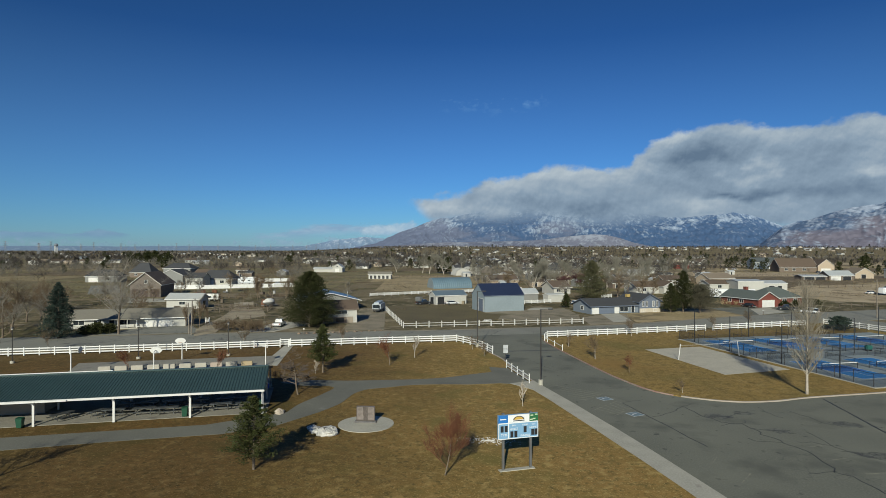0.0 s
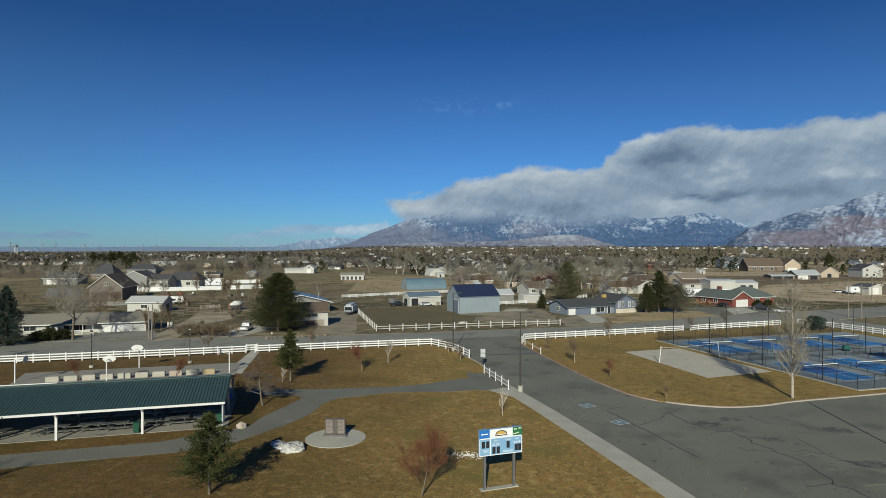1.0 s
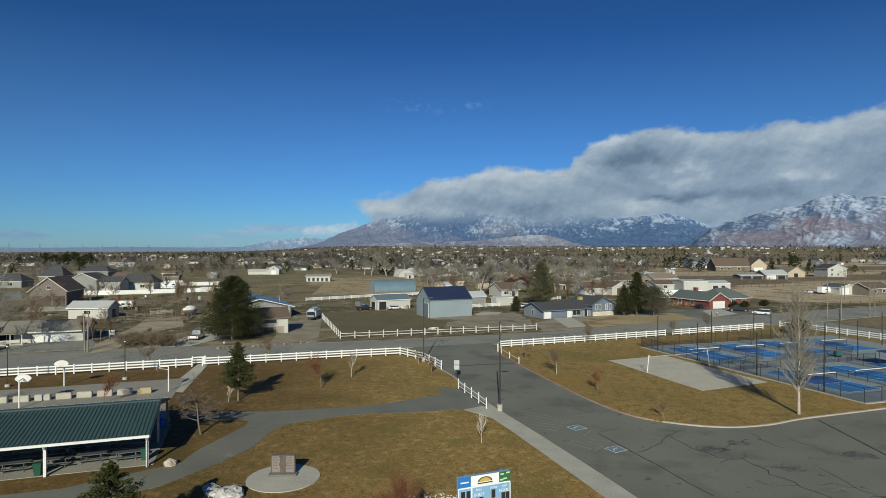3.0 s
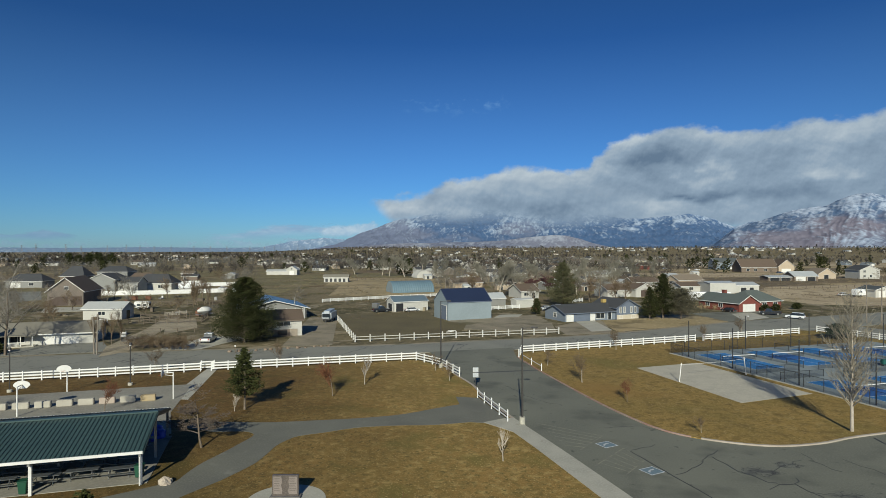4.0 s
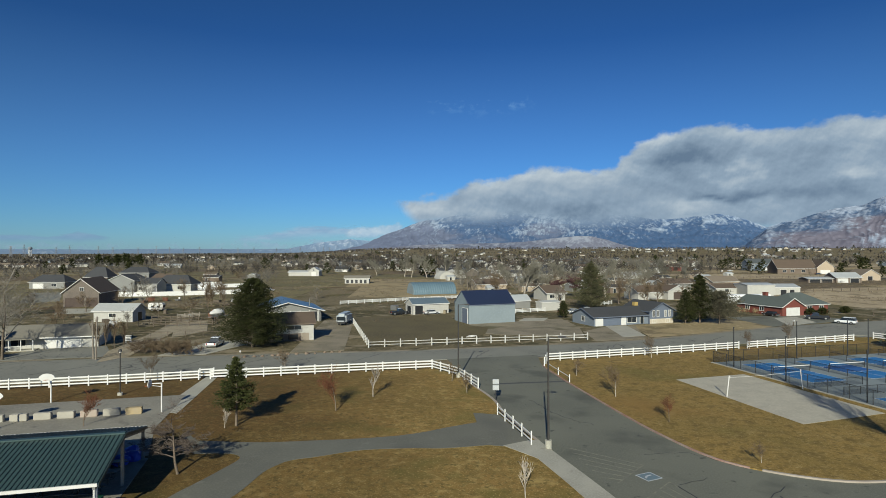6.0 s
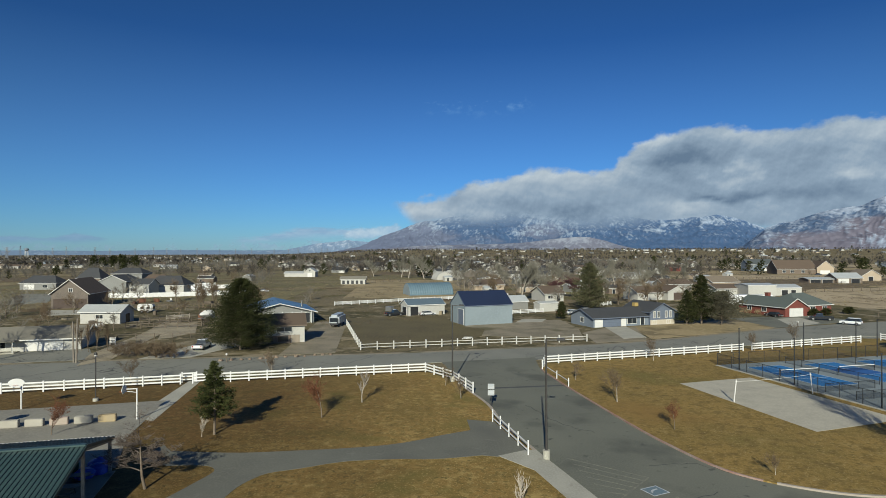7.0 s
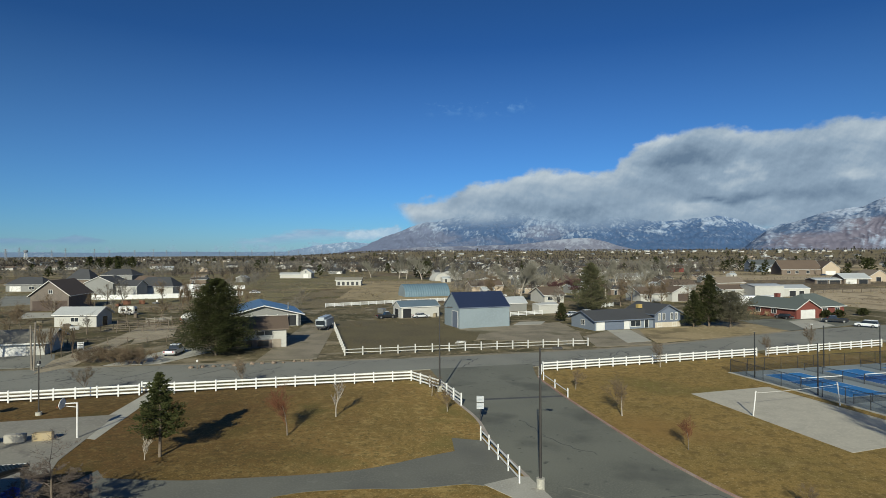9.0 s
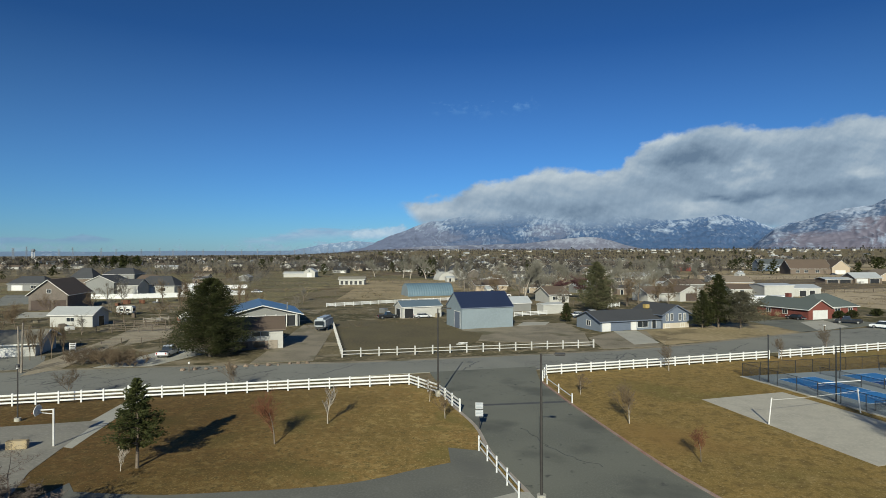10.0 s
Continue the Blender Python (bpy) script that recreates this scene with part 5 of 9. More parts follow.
house("tan_stable", "tan stable with broad gable", "barn", 181.8, 414.7, 14.0, 12.1, 12.0, 3.2, 6.7, "tan", "tan", axis="y", holes=[("opening", "front", 4, 0, 3.0, 2.6)])
house("brick_cottage", "brick cottage with dark roof", "house", 144.0, 261.3, 30.0, 14.0, 9.0, 2.8, 4.9, "brownbrick", "brown", holes=[(W_, "front", 3, 1, 1.6, 1.2), (W_, "front", 8, 1, 1.6, 1.2)])
house("red_barn", "small faded red barn", "barn", 103.0, 580.0, 12.0, 12.4, 8.0, 3.8, 5.6, "red", "brown", holes=[("brown_garage", "front", 4, 0, 3.4, 2.8)])

part("cooler", boxm(15.2, 16.3, 4.2, 5.2, 4.2, 5.1), mat("yellow_cooler", (0.42, 0.30, 0.10, 1), (0.34, 0.245, 0.085, 1), scale=1.5), sl_house, "yellowed rooftop cooler box")

# the town beyond: houses along its far lanes
rng = random.Random(11)
STYLES = [("white", "brown"), ("white", "charcoal"), ("tan", "brown"), ("grey", "charcoal"), ("cream", "tan"), ("brownbrick", "brown"), ("white", "silver"), ("brownbrick", "charcoal"), ("bluegrey", "slate"), ("tan", "charcoal")]
LABELS = {"white": "small white house with a plain gable", "tan": "tan stucco house with brown roof", "grey": "grey-sided house with dark roof", "cream": "cream house with tan roof", "brownbrick": "brown brick house with gable roof", "red": "red outbuilding with metal roof", "bluegrey": "blue-grey house with slate roof"}
protos = []
for w, r in STYLES:
    for ax in "xy":
        W, D = (rng.uniform(11, 17), rng.uniform(8, 11)) if ax == "x" else (rng.uniform(8, 11), rng.uniform(10, 14))
        protos.append(dict(name="house", label=LABELS[w], category="house", ang=0, W=W, D=D, eave=rng.uniform(2.4, 3.3), ridge=0, wall=w, roof=r, axis=ax, holes=[(W_, "front", 1.5, 1.0, 1.5, 1.2), ("garage" if ax == "x" else "door", "front", W - 5.4 if ax == "x" else W / 2, 0, 4.4 if ax == "x" else 1.0, 2.2)], group="houses of the town"))
        protos[-1]["ridge"] = protos[-1]["eave"] + rng.uniform(1.6, 2.8)
TAKEN = [(o.matrix_basis.translation.x, o.matrix_basis.translation.y) for o in bpy.data.objects if o.parent is None and "category" in o and o["category"] in ("house", "barn", "shed", "workshop", "stable")]
made = {}
count = 0
while count < 330:
    d = 400 + 1900 * rng.random() ** 1.5
    a = rng.uniform(-56, 38)
    if count > 270:
        a, d = rng.uniform(-26, 6), rng.uniform(440, 950)
    x, y, _ = polar(a, d)
    # open fields lie in front, the town thickens further out
    if a < -24 and d < 640 or -24 < a < -10 and d < 520 or a > 8 and d < 470 or a > 14 and d < 720:
        continue
    if a > 14 and d < 1200 and rng.random() < 0.5:
        continue
    if any((x - p) ** 2 + (y - q) ** 2 < 26 ** 2 for p, q in TAKEN):
        continue
    TAKEN.append((x, y))
    k = rng.randrange(len(protos))
    if rng.random() < 0.52:
        k = rng.randrange(4)
    ang = rng.choice((0, 28, 28, 118, 28, 208, 15))
    if k not in made:
        made[k] = house(x=x, y=y, **protos[k])
        made[k].matrix_basis = pose(x, y, rise(x, y) - 0.12, 0, 0, ang)
    else:
        copy_thing(made[k], pose(x, y, rise(x, y) - 0.12, 0, 0, ang))
    count += 1

# sheds and outbuildings among the near yards
SHEDS = ((-28, 276, 24), (-14, 288, 20), (8, 292, 30), (24, 284, 24), (36, 300, 28), (-46, 290, 118), (14, 318, 26), (-8, 312, 28), (52, 330, 118), (30, 346, 28), (-20, 352, 20), (4, 366, 118), (-64, 378, 28), (60, 384, 28), (86, 392, 28), (98, 440, 118), (118, 456, 28), (-208, 344, 12), (-186, 368, 100))
sheds = []
for k, (x, y, ang) in enumerate(SHEDS):
    if k < 4:
        sheds.append(house("yard_shed", ("white garden shed with low gable", "tan timber shed with brown roof", "grey metal shed with silver roof", "brown weathered lean-to barn")[k], "shed", x, y, ang, (5.0, 6.5, 8.0, 9.5)[k], (4.0, 4.5, 6.0, 6.0)[k], (2.2, 2.3, 2.6, 2.4)[k], (3.2, 3.4, 3.8, 3.6)[k], ("white", "tan", "grey", "brown")[k], ("silver", "brown", "silver", "charcoal")[k], over=0.2, holes=[("dark_door", "front", 1.5, 0, 1.2, 1.9)], group="yard sheds"))
    else:
        copy_thing(sheds[(k * 7) % 4], pose(x, y, 0, 0, 0, ang))

# a far estate in a row under the mountains
for k in range(34):
    a, d = 5.0 + 0.6 * k + rng.uniform(-0.25, 0.25), 2060 + rng.uniform(-60, 60)
    x, y, _ = polar(a, d)
    q = rng.choice([v for v in sorted(made) if v < 4 or v in (12, 13)] or sorted(made))
    copy_thing(made[q], pose(x, y, rise(x, y) - 0.12, 0, 0, rng.choice((0, 20, 90))))


# ---- trees ----
def mesh_from(name, verts, faces, material, smooth=False):
    me = bpy.data.meshes.new(name)
    me.from_pydata(verts, [], faces)
    if smooth:
        me.shade_smooth()
    me.materials.append(material)
    return me


def limb(verts, faces, p, q, r0, r1, n=4):
    d = (q - p).normalized()
    u = d.orthogonal().normalized()
    w = d.cross(u)
    k0 = len(verts)
    if n == 2:
        u = (u + w * (2.0 * ((k0 * 0.37) % 1.0) - 1.0)).normalized()
        verts += [p - u * r0, p + u * r0, q + u * r1, q - u * r1]
        faces.append((k0, k0 + 1, k0 + 2, k0 + 3))
        return
    for c, r in ((p, r0), (q, r1)):
        for k in range(n):
            a = k * math.tau / n
            verts.append(c + (u * math.cos(a) + w * math.sin(a)) * r)
    for k in range(n):
        j = (k + 1) % n
        faces.append((k0 + k, k0 + j, k0 + n + j, k0 + n + k))


def bare_meshes(seed, h, spread=0.5, levels=4, kids=5, lean=0.0, trunk_r=None, fork=0.28, upright=0.5, twig=0.02, trunk_mat=None, crown_mat=None, wiggle=0.25, thin=3):
    """A leafless tree: trunk mesh and a crown of limbs, branches and twigs."""
    r = random.Random(seed)
    tv, tf, cv, cf = [], [], [], []
    R = trunk_r or h * 0.018

    def grow(p, d, length, rad, level):
        steps = 3 if level < 2 else 2
        pts = [p]
        for s in range(steps):
            d = (d + Vector((r.gauss(0, wiggle), r.gauss(0, wiggle), r.gauss(0, wiggle * 0.6) + upright * 0.12)) * (0.5 if level == 0 else 0.8)).normalized()
            pts.append(pts[-1] + d * length / steps)
        rr = rad
        for i in range(steps):
            rn = max(twig * 0.5, rad * (1 - 0.62 * (i + 1) / steps))
            vv, ff = (tv, tf) if level == 0 else (cv, cf)
            limb(vv, ff, pts[i], pts[i + 1], rr, rn, 7 if level == 0 else min(4, thin + 1) if level < 2 else thin)
            rr = rn
        if level >= levels:
            return
        n = kids + (2 if level == 0 else 0)
        for k in range(n):
            t = (fork + (1 - fork) * (k + r.random()) / n) if level == 0 else 0.25 + 0.75 * (k + r.random()) / n
            f = t * steps
            i = min(steps - 1, int(f))
            o = pts[i].lerp(pts[i + 1], f - i)
            a = r.uniform(0, math.tau)
            side = Vector((math.cos(a), math.sin(a), 0))
            nd = (d * (0.55 if level else 0.35) + side * spread * 1.6 + Vector((0, 0, upright * r.uniform(0.5, 1.2)))).normalized()
            ln = length * r.uniform(0.42, 0.68) * (1.15 - 0.45 * t if level == 0 else 1)
            grow(o, nd, ln, max(twig, rr * 0.5 + rad * (1 - t) * 0.4), level + 1)
        grow(pts[-1], d, length * 0.5, rr, max(level + 1, 2))

    grow(Vector((0, 0, -0.1)), Vector((lean, 0, 1)).normalized(), h * 0.62, R, 0)
    top = max(v.z for v in cv)
    s = h / top
    tv, cv = [v * s for v in tv], [v * s for v in cv]
    return mesh_from("trunk", tv, tf, trunk_mat or bark_m, True), mesh_from("crown", cv, cf, crown_mat or twig_m)


def needle_meshes(seed, h, r, n, bare=0.1, power=0.8, tuft=0.45, crown_mat=None, uneven=0.25, droop=0.0, trunk_r=None, boughs_n=None, narrow=1.0):
    """A conifer: trunk and a crown of many small tufts of needles on whorled boughs."""
    q = random.Random(seed)
    tv, tf = [], []
    R = trunk_r or h * 0.02
    limb(tv, tf, Vector((0, 0, -0.1)), Vector((0.03 * h * 0.3, 0, h * 0.5)), R, R * 0.6, 8)
    limb(tv, tf, Vector((0.03 * h * 0.3, 0, h * 0.5)), Vector((0, 0, h * 0.97)), R * 0.6, R * 0.12, 8)
    cv, cf = [], []
    boughs = []
    nb = boughs_n or int(26 + h * 9)
    for k in range(nb):
        t = bare + (1 - bare) * ((k + q.random()) / nb) ** 0.9
        a = k * 2.399 + q.uniform(-0.4, 0.4)
        full = math.sin(min(1.0, (t - bare) / 0.16 + 0.35) * math.pi / 2)
        ln = r * (1 - t) ** power * full * (1 + q.uniform(-uneven, uneven)) + 0.12 * r * 0.4
        boughs.append((t, a, ln))
    for t, a, ln in boughs:
        base = Vector((0, 0, h * t))
        tip = Vector((math.cos(a) * ln, math.sin(a) * ln, h * t + ln * (0.22 - droop)))
        limb(tv, tf, base, tip, max(0.012, R * 0.25 * (1 - t) + 0.01), 0.008, 3)
        m = max(4, int(n / nb * (0.35 + 1.1 * ln / r)))
        for _ in range(m):
            s = 0.12 + 0.9 * q.random() ** 0.7
            c = base.lerp(tip, s) + Vector((q.gauss(0, 0.11), q.gauss(0, 0.11), q.gauss(0, 0.07))) * (ln * 0.75 + 0.2)
            for _b in range(3):
                d = Vector((math.cos(a) + q.gauss(0, 0.7), math.sin(a) + q.gauss(0, 0.7), q.gauss(0.35, 0.5))).normalized()
                w = d.cross(Vector((q.gauss(0, 1), q.gauss(0, 1), q.gauss(0, 1)))).normalized() * tuft * narrow * q.uniform(0.16, 0.3)
                L = tuft * q.uniform(0.6, 1.1)
                k0 = len(cv)
                cv += [c - d * L * 0.4, c + w, c + d * L * 0.6, c - w]
                cf.append((k0, k0 + 1, k0 + 2, k0 + 3))
    return mesh_from("trunk", tv, tf, bark_m, True), mesh_from("crown", cv, cf, crown_mat or needle_m)


def tree(name, meshes, x, y, label, rot=0.0, scale=1.0, z=0.0, group="", category="tree"):
    t = thing(name, pose(x, y, z, 0, 0, rot), label, category, group)
    t.scale = (scale,) * 3
    part("trunk", meshes[0], None, t)
    part("crown", meshes[1], None, t)
    return t


LZ = LAWN_Z
big_pine = needle_meshes(1, 13.2, 6.2, 30000, bare=0.02, power=0.58, tuft=0.36, uneven=0.26, narrow=0.5, boughs_n=250)
tree("pine_tree", big_pine, -57.2, 126.8, "large dark green pine beside the street", 40)
pine2 = needle_meshes(2, 7.2, 2.45, 7600, bare=0.22, power=0.78, tuft=0.28, narrow=0.5, boughs_n=110, crown_mat=needle_light_m, uneven=0.5)
tree("young_pine", pine2, -33.1, 79.1, "young green pine on the lawn", 0, z=LZ, group="young pines of the park")
pine3 = needle_meshes(5, 6.2, 2.6, 7500, bare=0.15, power=0.74, tuft=0.26, narrow=0.45, boughs_n=104, crown_mat=needle_light_m, uneven=0.5)
tree("young_pine", pine3, -23.1, 41.7, "olive-green young pine beside the path", 0, z=LZ, group="young pines of the park")
cone_big = needle_meshes(6, 14.4, 4.9, 8000, bare=0.03, power=0.50, tuft=0.52, uneven=0.4, crown_mat=mat("olive_needles", (0.085, 0.085, 0.034, 1), (0.058, 0.062, 0.026, 1), (0.125, 0.118, 0.055, 1), scale=0.5, fine=3, bump=0, rough=0.75), narrow=0.6, boughs_n=190)
tree("pine_tree", cone_big, 11.4, 214, "tall green pine behind the split-level house")
fir = needle_meshes(7, 12.2, 3.9, 7500, bare=0.08, power=0.66, tuft=0.46, uneven=0.5, narrow=0.6, boughs_n=170)
tree("pine_tree", fir, 36.6, 181.6, "broad dark pine beside the street", 20)
fir2 = needle_meshes(8, 8.2, 5.2, 6000, bare=0.14, power=0.42, tuft=0.42, uneven=0.5, narrow=0.6, boughs_n=150, crown_mat=mat("dry_needles", (0.092, 0.086, 0.052, 1), (0.065, 0.061, 0.037, 1), (0.125, 0.116, 0.072, 1), scale=0.5, fine=3, bump=0, rough=0.8))
tree("pine_tree", fir2, 41.0, 180.4, "spreading grey-brown pine beside the street", 80)
tree("spruce_tree", needle_meshes(14, 8.6, 2.9, 4000, bare=0.03, power=0.75, tuft=0.42, narrow=0.6, boughs_n=110), 32.9, 180.4, "dark narrow spruce beside two taller pines", 10)
spruce = needle_meshes(9, 11.6, 3.6, 9000, bare=0.02, power=0.80, tuft=0.42, narrow=0.6, boughs_n=180, crown_mat=spruce_m, droop=0.15)
tree("spruce_tree", spruce, -100.6, 99.3, "blue-green spruce before the ranch house")
shrub_c = needle_meshes(10, 4.4, 3.6, 2600, bare=0.02, power=0.42, tuft=0.5, crown_mat=spruce_m)
tree("juniper_shrub", shrub_c, 64.0, 147.0, "rounded blue-green evergreen by the fence", scale=0.72, z=LZ, category="shrub")
ever = needle_meshes(12, 2.6, 2.2, 900, bare=0.02, power=0.45, tuft=0.45)
for x, y, s, lab in ((-95.5, 107.5, 0.8, "dark evergreen shrub by the street"), (-98.9, 104.6, 0.75, "dark evergreen shrub by the street"), (-97.2, 105.9, 0.95, "dark evergreen shrub by the street"), (72.5, 207.3, 0.7, "clipped evergreen at the brick house"), (76.4, 209.2, 0.7, "clipped evergreen at the brick house"), (84, 213, 0.75, "clipped evergreen at the brick house")):
    tree("evergreen_shrub", ever, x, y, lab, x * 31 % 360, s, category="shrub")

tree("evergreen_shrub", needle_meshes(13, 4.6, 1.6, 1000, bare=0.02, power=0.55, tuft=0.4), 2.6, 187.5, "dark upright evergreen by the sheds", category="shrub")


def aspen_meshes(seed, h, width, n):
    """A leafless aspen: one trunk to the top, with many rising side branches, boughlets and twigs."""
    q = random.Random(seed)
    tv, tf, cv, cf = [], [], [], []
    pts = [Vector((q.gauss(0, 0.02) * h * 0.3 * k / 8, q.gauss(0, 0.02) * h * 0.3 * k / 8, -0.1 + h * 0.97 * k / 8)) for k in range(9)]
    for k in range(8):
        limb(tv, tf, pts[k], pts[k + 1], 0.19 * (1 - k / 8.6), 0.19 * (1 - (k + 1) / 8.6), 8)

    def branch(p, d, ln, r, level):
        bend = [p]
        for s in range(3):
            d = (d + Vector((q.gauss(0, 0.13), q.gauss(0, 0.13), 0.14 + q.gauss(0, 0.06)))).normalized()
            bend.append(bend[-1] + d * ln / 3)
        for s in range(3):
            limb(cv, cf, bend[s], bend[s + 1], r * (1 - s / 3.5), r * (1 - (s + 1) / 3.5), 4 if level == 0 else 2)
        if level < 2:
            for s in range(7 if level == 0 else 4):
                f = 0.5 + 2.4 * (s + q.random()) / (7 if level == 0 else 4)
                i = min(2, int(f))
                a = q.uniform(0, math.tau)
                nd = (d + Vector((math.cos(a), math.sin(a), 0.3)) * 0.62).normalized()
                branch(bend[i].lerp(bend[i + 1], f - i), nd, ln * q.uniform(0.32, 0.5), max(0.020, r * 0.55), level + 1)

    for k in range(n):
        t = 0.17 + 0.8 * (k + q.random()) / n
        f = t * 8
        i = min(7, int(f))
        a = k * 2.399 + q.uniform(-0.5, 0.5)
        ln = width * (0.45 + 0.75 * math.sin(min(1.0, (1 - t) * 1.35) * math.pi * 0.62)) * q.uniform(0.75, 1.15)
        branch(pts[i].lerp(pts[i + 1], f - i), Vector((math.cos(a), math.sin(a), 0.95)).normalized(), ln, 0.045 * (1.1 - t) + 0.018, 0)
    return mesh_from("trunk", tv, tf, pale_bark_m, True), mesh_from("crown", cv, cf, mat("aspen_twigs", (0.27, 0.235, 0.175, 1), (0.20, 0.175, 0.13, 1), scale=0.5, bump=0))


poplar = aspen_meshes(21, 14.4, 2.8, 110)
tree("aspen_tree", poplar, 33.1, 80.2, "tall leafless pale-barked aspen by the car park", z=LZ)
ash = bare_meshes(22, 15.6, spread=1.15, levels=4, kids=6, upright=0.8, fork=0.13, twig=0.018, thin=2, trunk_r=0.21, trunk_mat=bark_m, crown_mat=pale_twig_m)
tree("bare_tree", ash, -92.8, 107.0, "large leafless tree before the ranch house", scale=1.25)
red1 = bare_meshes(23, 6.5, spread=0.66, levels=4, kids=7, upright=1.0, fork=0.18, thin=2, twig=0.009, trunk_r=0.075, crown_mat=red_twig_m)
tree("red_twig_tree", red1, -7.05, 43.9, "small leafless tree with reddish twigs", z=LZ)
mid_behind = bare_meshes(43, 9.0, spread=0.75, levels=4, kids=5, upright=0.5, fork=0.3, twig=0.016, trunk_r=0.17, thin=2)
shade_tree = bare_meshes(27, 5.6, spread=1.35, levels=5, kids=5, upright=0.42, thin=2, fork=0.36, twig=0.013, trunk_r=0.13, wiggle=0.28, crown_mat=mat("dark_twigs", (0.13, 0.10, 0.078, 1), (0.09, 0.07, 0.056, 1), bump=0))
tree("bare_tree", mid_behind, -43.2, 28.5, "leafless tree at the edge of the lawn", 30, 1.0, z=LZ)
tree("bare_tree", shade_tree, -30.8, 66.0, "small spreading leafless tree beside the shelter", scale=1.1, z=LZ)
sap = [bare_meshes(30 + k, 4.0, spread=0.62, levels=4, kids=5, upright=0.6, fork=0.22, thin=2, twig=0.009, trunk_r=0.06, trunk_mat=pale_bark_m if k != 1 else bark_m, crown_mat=(twig_m, red_twig_m, MATS["aspen_twigs"])[k]) for k in range(3)]
sap[2] = bare_meshes(37, 4.0, spread=0.42, levels=2, kids=7, upright=1.1, fork=0.26, twig=0.028, trunk_r=0.07, trunk_mat=pale_bark_m, crown_mat=pale_bark_m)
for k, x, y, s, lab in ((1, -24.9, 86.6, 1.05, "reddish leafless sapling on the lawn"), (2, -22.6, 93.5, 0.78, "pale leaning sapling on the lawn"), (2, -2.3, 66.5, 0.58, "pale multi-stemmed sapling on the lawn"), (0, 7.5, 99.0, 0.95, "brown leafless sapling on the lawn"), (0, 3.1, 110.6, 0.6, "brown twiggy sapling on the lawn"), (1, 12.0, 88.8, 0.62, "reddish twiggy sapling on the lawn"), (0, 17.5, 77.4, 0.4, "small dead sapling near the kerb"),
                        (0, -11.2, 97.5, 0.62, "brown sapling by the drive"), (0, -14.3, 104.0, 0.6, "brown sapling by the fence bend"), (1, -48.9, 76.1, 0.85, "reddish sapling behind the shelter"), (1, -62.3, 73.9, 0.8, "brown sapling behind the shelter"), (0, 16.3, 127.6, 0.9, "leafless sapling by the white fence"), (0, 45, 147.0, 1.0, "leafless sapling by the white fence"), (0, -40.3, 105.6, 0.85, "leafless sapling by the white fence"), (0, -57, 97.5, 0.9, "leafless sapling by the white fence"), (0, 35.7, 140.2, 0.8, "leafless sapling by the fence gap"), (0, -90, 86.5, 0.9, "bushy leafless sapling by the fence"), (2, -33.9, 78.2, 0.42, "thin bare sapling beside the young pine")):
    tree("sapling", sap[k], x, y, lab, x * 37 % 360, s * 1.28, z=LZ, group="park saplings")
grey_yard_m = mat("grey_yard_twigs", (0.20, 0.18, 0.145, 1), (0.15, 0.135, 0.11, 1), scale=0.5, bump=0)
mid = [bare_meshes(40 + k, 9.0, spread=0.65, levels=4, kids=5, upright=0.6, fork=0.2, twig=0.026, trunk_r=0.2, thin=2, crown_mat=(twig_m, grey_yard_m, twig_m)[k]) for k in range(3)]
WEST_YARDS = ((0, -118, 104, 1.5), (1, -112, 97, 1.2), (2, -126, 108, 1.3), (0, -107, 92, 0.8), (1, -131, 120, 1.2), (0, -150, 150, 0.9), (0, -116, 142, 0.7), (1, -100, 146, 0.6), (2, -142, 196, 0.8), (1, -156, 218, 0.9), (0, -132, 238, 0.9), (2, -120, 244, 0.8), (0, -100, 222, 0.7), (1, -172, 244, 1.0), (2, -186, 262, 1.0), (0, -152, 256, 0.9), (1, -146, 284, 1.0), (0, -168, 320, 1.1), (2, -196, 332, 1.1), (1, -90, 236, 0.7))
BACK_YARDS = ((1, -158, 176, 0.9), (2, -108, 168, 0.6), (0, -178, 222, 0.8), (0, -140, 178, 0.8), (1, -127, 186, 0.7), (2, -164, 183, 0.7), (1, -106, 128, 0.55), (2, -98, 195, 0.8), (0, -112, 200, 0.9), (1, -145, 212, 0.95), (2, -137, 222, 1.1), (0, -126, 228, 1.0), (1, 2, 226, 0.8), (2, 22, 232, 1.3), (0, 30, 226, 1.2), (1, 27, 243, 1.4), (2, 36, 240, 1.1), (0, 16, 250, 1.2), (0, 56, 262, 0.9), (1, -30, 240, 1.2))
MID_YARDS = ((2, -22, 252, 1.3), (1, -14, 262, 1.2), (0, 208, 396, 1.1), (0, -122, 116, 1.35), (1, -116, 112, 1.1), (2, -136, 130, 1.2), (0, -146, 140, 1.1), (1, -150, 165, 0.9), (2, -172, 205, 0.9), (0, -104, 176, 0.7), (2, -88, 186, 0.7), (1, -76, 200, 0.6), (0, -121, 150, 0.6), (2, -133, 160, 0.7), (0, -20, 246, 1.2), (1, -8, 270, 1.3), (2, 0, 280, 1.2), (0, 20, 268, 1.3), (2, 44, 236, 0.9))
for k, x, y, s in WEST_YARDS + BACK_YARDS + MID_YARDS:
    tree("bare_tree", mid[k], x, y, "leafless brown tree among the yards", x * 53 % 360, s, group="bare trees of the yards")
maroon = bare_meshes(50, 8.0, spread=0.8, levels=4, kids=6, upright=0.5, fork=0.15, twig=0.05, thin=2, crown_mat=mat("maroon_twigs", (0.10, 0.045, 0.045, 1), (0.075, 0.035, 0.036, 1), bump=0))
tree("red_twig_tree", maroon, 8.5, 262, "broad dark maroon leafless tree", scale=1.25)
